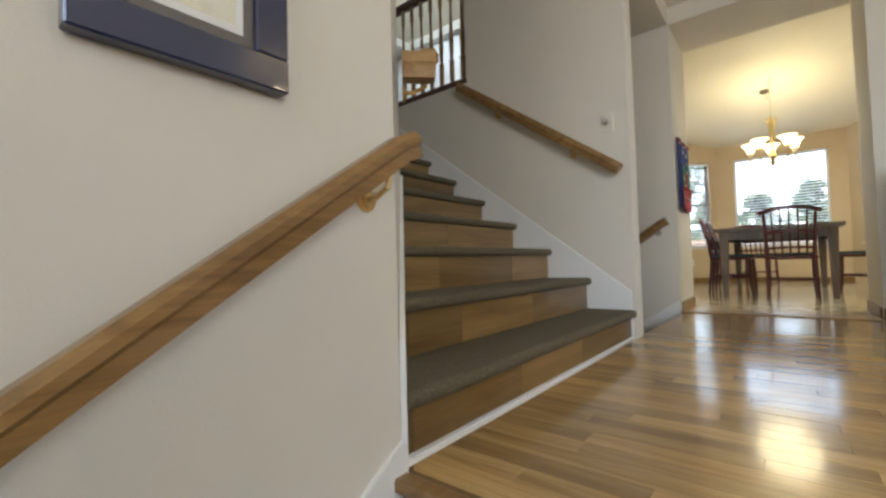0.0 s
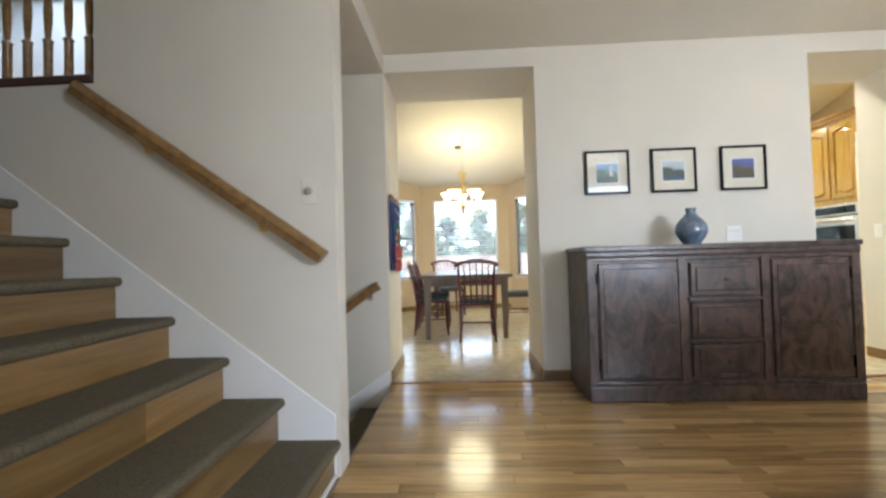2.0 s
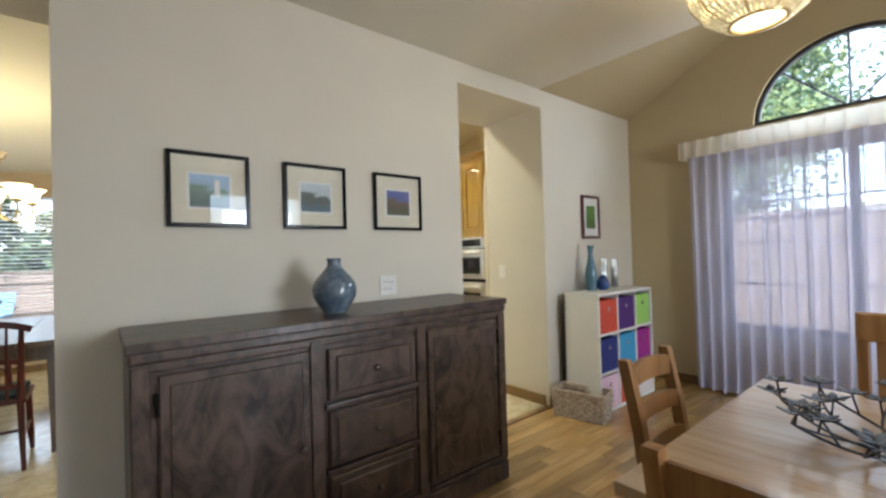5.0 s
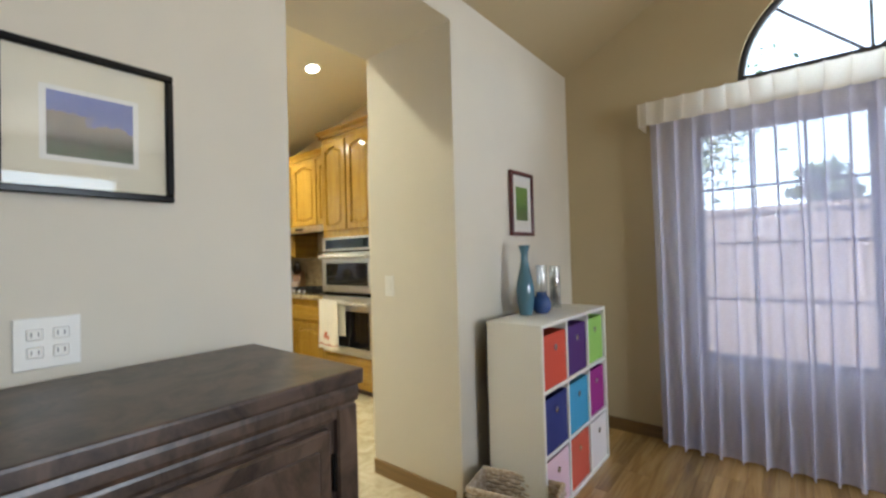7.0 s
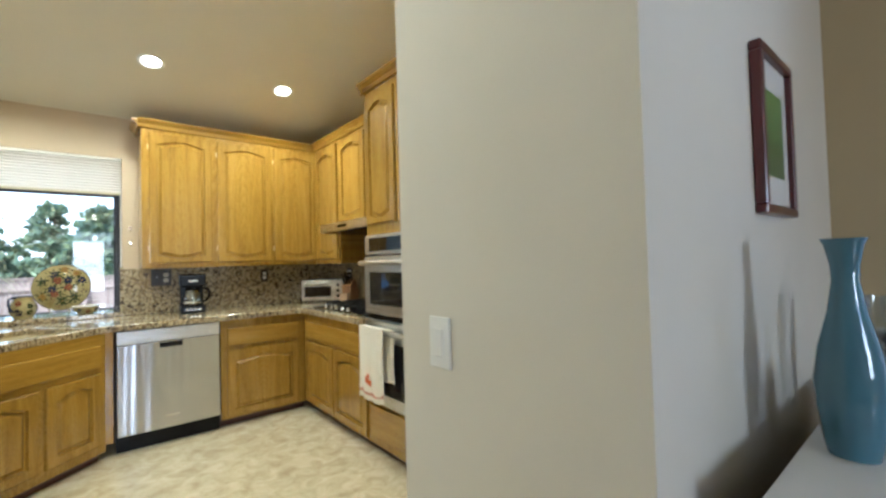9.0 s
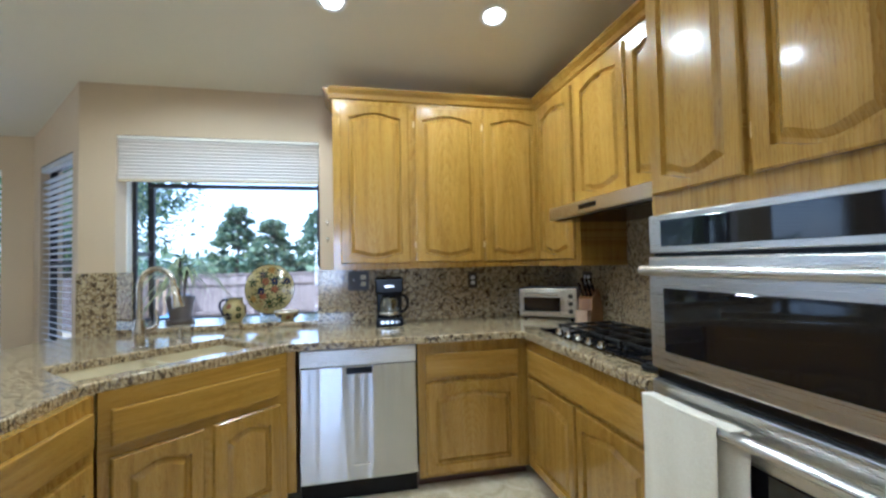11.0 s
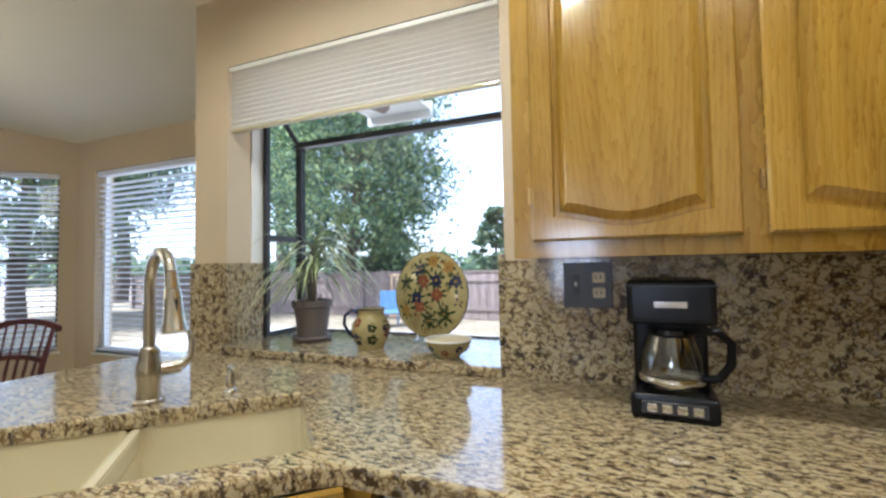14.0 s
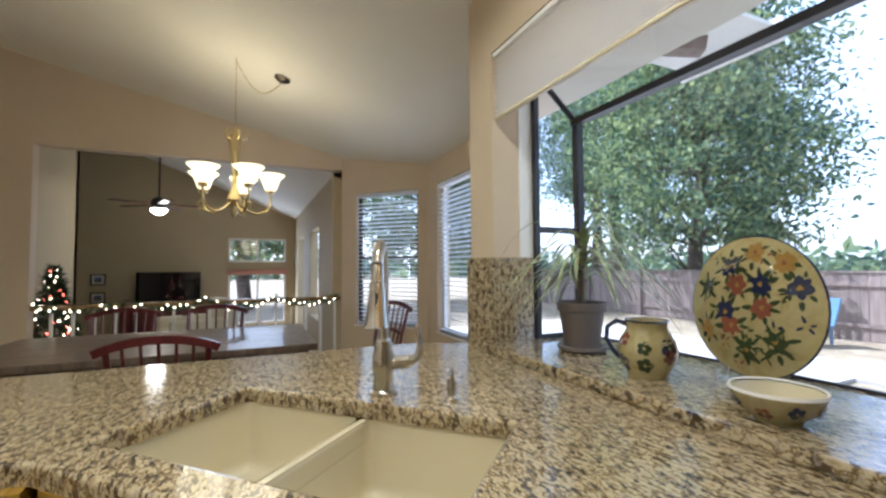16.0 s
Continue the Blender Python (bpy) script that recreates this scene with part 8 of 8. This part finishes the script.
def leaf_cards(verts, faces, p, spread, count, size, rng, droop=0.0):
    c = rng.normal(0, 1, (count, 3)) * spread
    c[:, 2] -= droop * np.abs(c[:, 0]) + droop * np.abs(c[:, 1])
    u = rng.normal(0, 1, (count, 3))
    u /= np.linalg.norm(u, axis=1)[:, None]
    v = np.cross(u, rng.normal(0, 1, (count, 3)))
    v /= np.linalg.norm(v, axis=1)[:, None]
    s = size * rng.uniform(0.6, 1.3, (count, 1))
    c = c + np.array(p)
    for q, a, b, k in zip(c, u, v, s):
        i = len(verts)
        verts.extend([tuple(q - a * k), tuple(q + b * k * 0.45), tuple(q + a * k), tuple(q - b * k * 0.45)])
        faces.append((i, i + 1, i + 2, i + 3))


def tree(label, m, height, radius, shape, mat, seed, clumps, size=0.14, base=0.22):
    """A tapered trunk with limbs and a crown of leaf clumps with gaps. shape: round or cone."""
    rng = np.random.default_rng(seed)
    t = thing("tree", label, "tree", m)
    bm = bm_new()
    k = 9
    pts = [(0.12 * math.sin(i * 1.1 + seed), 0.12 * math.cos(i * 0.8 + seed) - 0.12, height * 0.92 * i / k) for i in range(k + 1)]
    r0 = height * 0.024
    tube(bm, pts, r0, 9, [r0 * (1 - 0.9 * i / k) + 0.012 for i in range(k + 1)])
    part("trunk", bm, M["bark"], t, smooth=True)
    verts, faces = [], []
    limb = bm_new()
    for i in range(clumps):
        f = (i + rng.random()) / clumps
        z = height * (base + (1 - base) * f)
        if shape == "cone":
            rr = radius * (1 - f) ** 0.85 + 0.15
        else:
            rr = radius * math.sqrt(max(0.02, 1 - (2 * f - 0.85) ** 2 / 1.35))
        a = rng.uniform(0, 6.283)
        r = rr * (0.35 + 0.65 * math.sqrt(rng.random()))
        p = (r * math.cos(a), r * math.sin(a), z + rng.normal(0, 0.2) - (0.18 * r if shape == "cone" else 0))
        leaf_cards(verts, faces, p, np.array((0.8, 0.8, 0.34)) * 0.055 * height * (0.7 + 0.6 * rng.random()) * (0.62 if shape == "cone" else 1.0), 40 if shape == "cone" else 80, size, rng, 0.15 if shape == "cone" else 0.0)
        if i % 5 == 0:
            j = min(k, int(z * 0.85 / (height * 0.92) * k))
            q = Vector(pts[j])
            tube(limb, [q, q.lerp(Vector(p), 0.5) + Vector((0, 0, 0.1)), Vector(p)], 0.04, 5, [0.05, 0.03, 0.012])
    part("limbs", limb, M["bark"], t, smooth=True).name = "branch"
    me = bpy.data.meshes.new("crown")
    me.from_pydata(verts, [], faces)
    me.materials.append(M[mat])
    c = new("crown", me)
    c.parent = t
    tagged(c, kind="stuff")
    return t


big = tree("large broad evergreen with shade teal and sunlit yellow-green in its leaf colours", pose(-6.2, 21.3, GZ), 11.5, 3.7, "round", "foliage", 3, 460, 0.105, 0.2)
fir = tree("tall blue-green conifer behind the fence", pose(-1.2, 31.0, GZ - 1.0), 5.4, 2.3, "cone", "conifer", 8, 110, 0.2, 0.1)
pine = tree("tall open pine with a bare lower trunk", pose(-12.5, 24.0, GZ), 16.0, 3.4, "round", "conifer", 12, 230, 0.13, 0.35)
for i, (x, y, a) in enumerate(((-3.6, 33, 40), (1.2, 32, 80), (3.0, 29, 130), (4.6, 33, 10), (-9.5, 30, 200), (6.5, 30, 70))):
    tagged(copy_thing(fir, pose(x, y, GZ - 0.4 * (i % 3), 0, 0, a)), "tall blue-green conifer behind the fence")
for x, y, a in ((-17, 27, 90), (-22, 22, 30), (6.6, 27, 150), (9.5, 33, 60), (21, 34, 10), (-14, 36, 240), (13, 40, 300)):
    copy_thing(pine, pose(x, y, GZ, 0, 0, a))
for x, y, a in ((12.5, 22.2, 120), (27, 14.5, 200), (26.0, -6, 300), (16.0, 8.0, 250), (15.2, -5.0, 65), (-15.5, 15.0, 20), (-16, 7, 100)):
    tagged(copy_thing(big, pose(x, y, GZ, 0, 0, a)), "large broad evergreen in the garden")
copy_thing(pine, pose(20.0, 7.0, GZ, 0, 0, 33))
copy_thing(fir, pose(19.0, 1.8, GZ - 1.2, 0, 0, 133))
rng = np.random.default_rng(4)
verts, faces = [], []
for i in range(420):
    a = 2 * math.pi * i / 420 + rng.uniform(-0.01, 0.01)
    R = rng.uniform(60, 75)
    top = rng.uniform(2.0, 4.5)
    leaf_cards(verts, faces, (R * math.cos(a), 8 + R * math.sin(a), GZ + top * 0.45), np.array([2.2, 2.2, top * 0.28]), 34, 0.9, rng)
me = bpy.data.meshes.new("far_woods")
me.from_pydata(verts, [], faces)
me.materials.append(M["conifer"])
tagged(new("far_woods", me), "distant belt of dark woods", "trees", kind="stuff")

# ---- floor boards ----
random.seed(2)
rest = []
floor = bpy.data.objects["floor_dining_base"]
floor.name = "floor_dining"
tagged(floor, "glossy oak strip floor with short mixed-tone boards", "floor")
STRIP = 0.071
meshes = {}
count = 0
y = WY - 0.024
row = 0
while y - STRIP > -0.74:
    x0 = -0.70 if y - STRIP > 0.70 else 0.5
    x = x0
    first = True
    while x < EX - 0.02:
        L = round(random.choice((0.36, 0.48, 0.6, 0.72, 0.84, 0.96)) * (random.uniform(0.3, 1.0) if first else 1.0), 2)
        L = min(L, EX - 0.003 - x)
        first = False
        cx, cyy = x + L / 2, y - STRIP / 2
        if count < 300 and cyy > 1.35 and cx < 4.0:
            key = round(L, 3)
            if key not in meshes:
                meshes[key] = mesh_of("plank", boxed(-L / 2 + 0.0006, L / 2 - 0.0006, -STRIP / 2 + 0.0005, STRIP / 2 - 0.0005, -0.014, 0.0, bevel=0.0008), M["plank"])
            b = new("plank", meshes[key])
            b.parent = floor
            b.location = (cx, cyy, random.uniform(-0.0004, 0.0002))
            count += 1
        else:
            rest.append((x + 0.0006, x + L - 0.0006, y - STRIP + 0.0005, y - 0.0005))
        x += L
    y -= STRIP
    row += 1
verts, faces = [], []
for x0, x1, y0, y1 in rest:
    i = len(verts)
    verts += [(x, yy, z) for z in (-0.014, 0.0) for x, yy in ((x0, y0), (x1, y0), (x1, y1), (x0, y1))]
    faces += [(i + 4, i + 5, i + 6, i + 7), (i, i + 1, i + 5, i + 4), (i + 1, i + 2, i + 6, i + 5), (i + 2, i + 3, i + 7, i + 6), (i + 3, i, i + 4, i + 7)]
me = bpy.data.meshes.new("planks")
me.from_pydata(verts, [], faces)
me.materials.append(M["plank_rest"])
ob = new("planks", me)
ob.parent = floor
tagged(ob, kind="stuff")
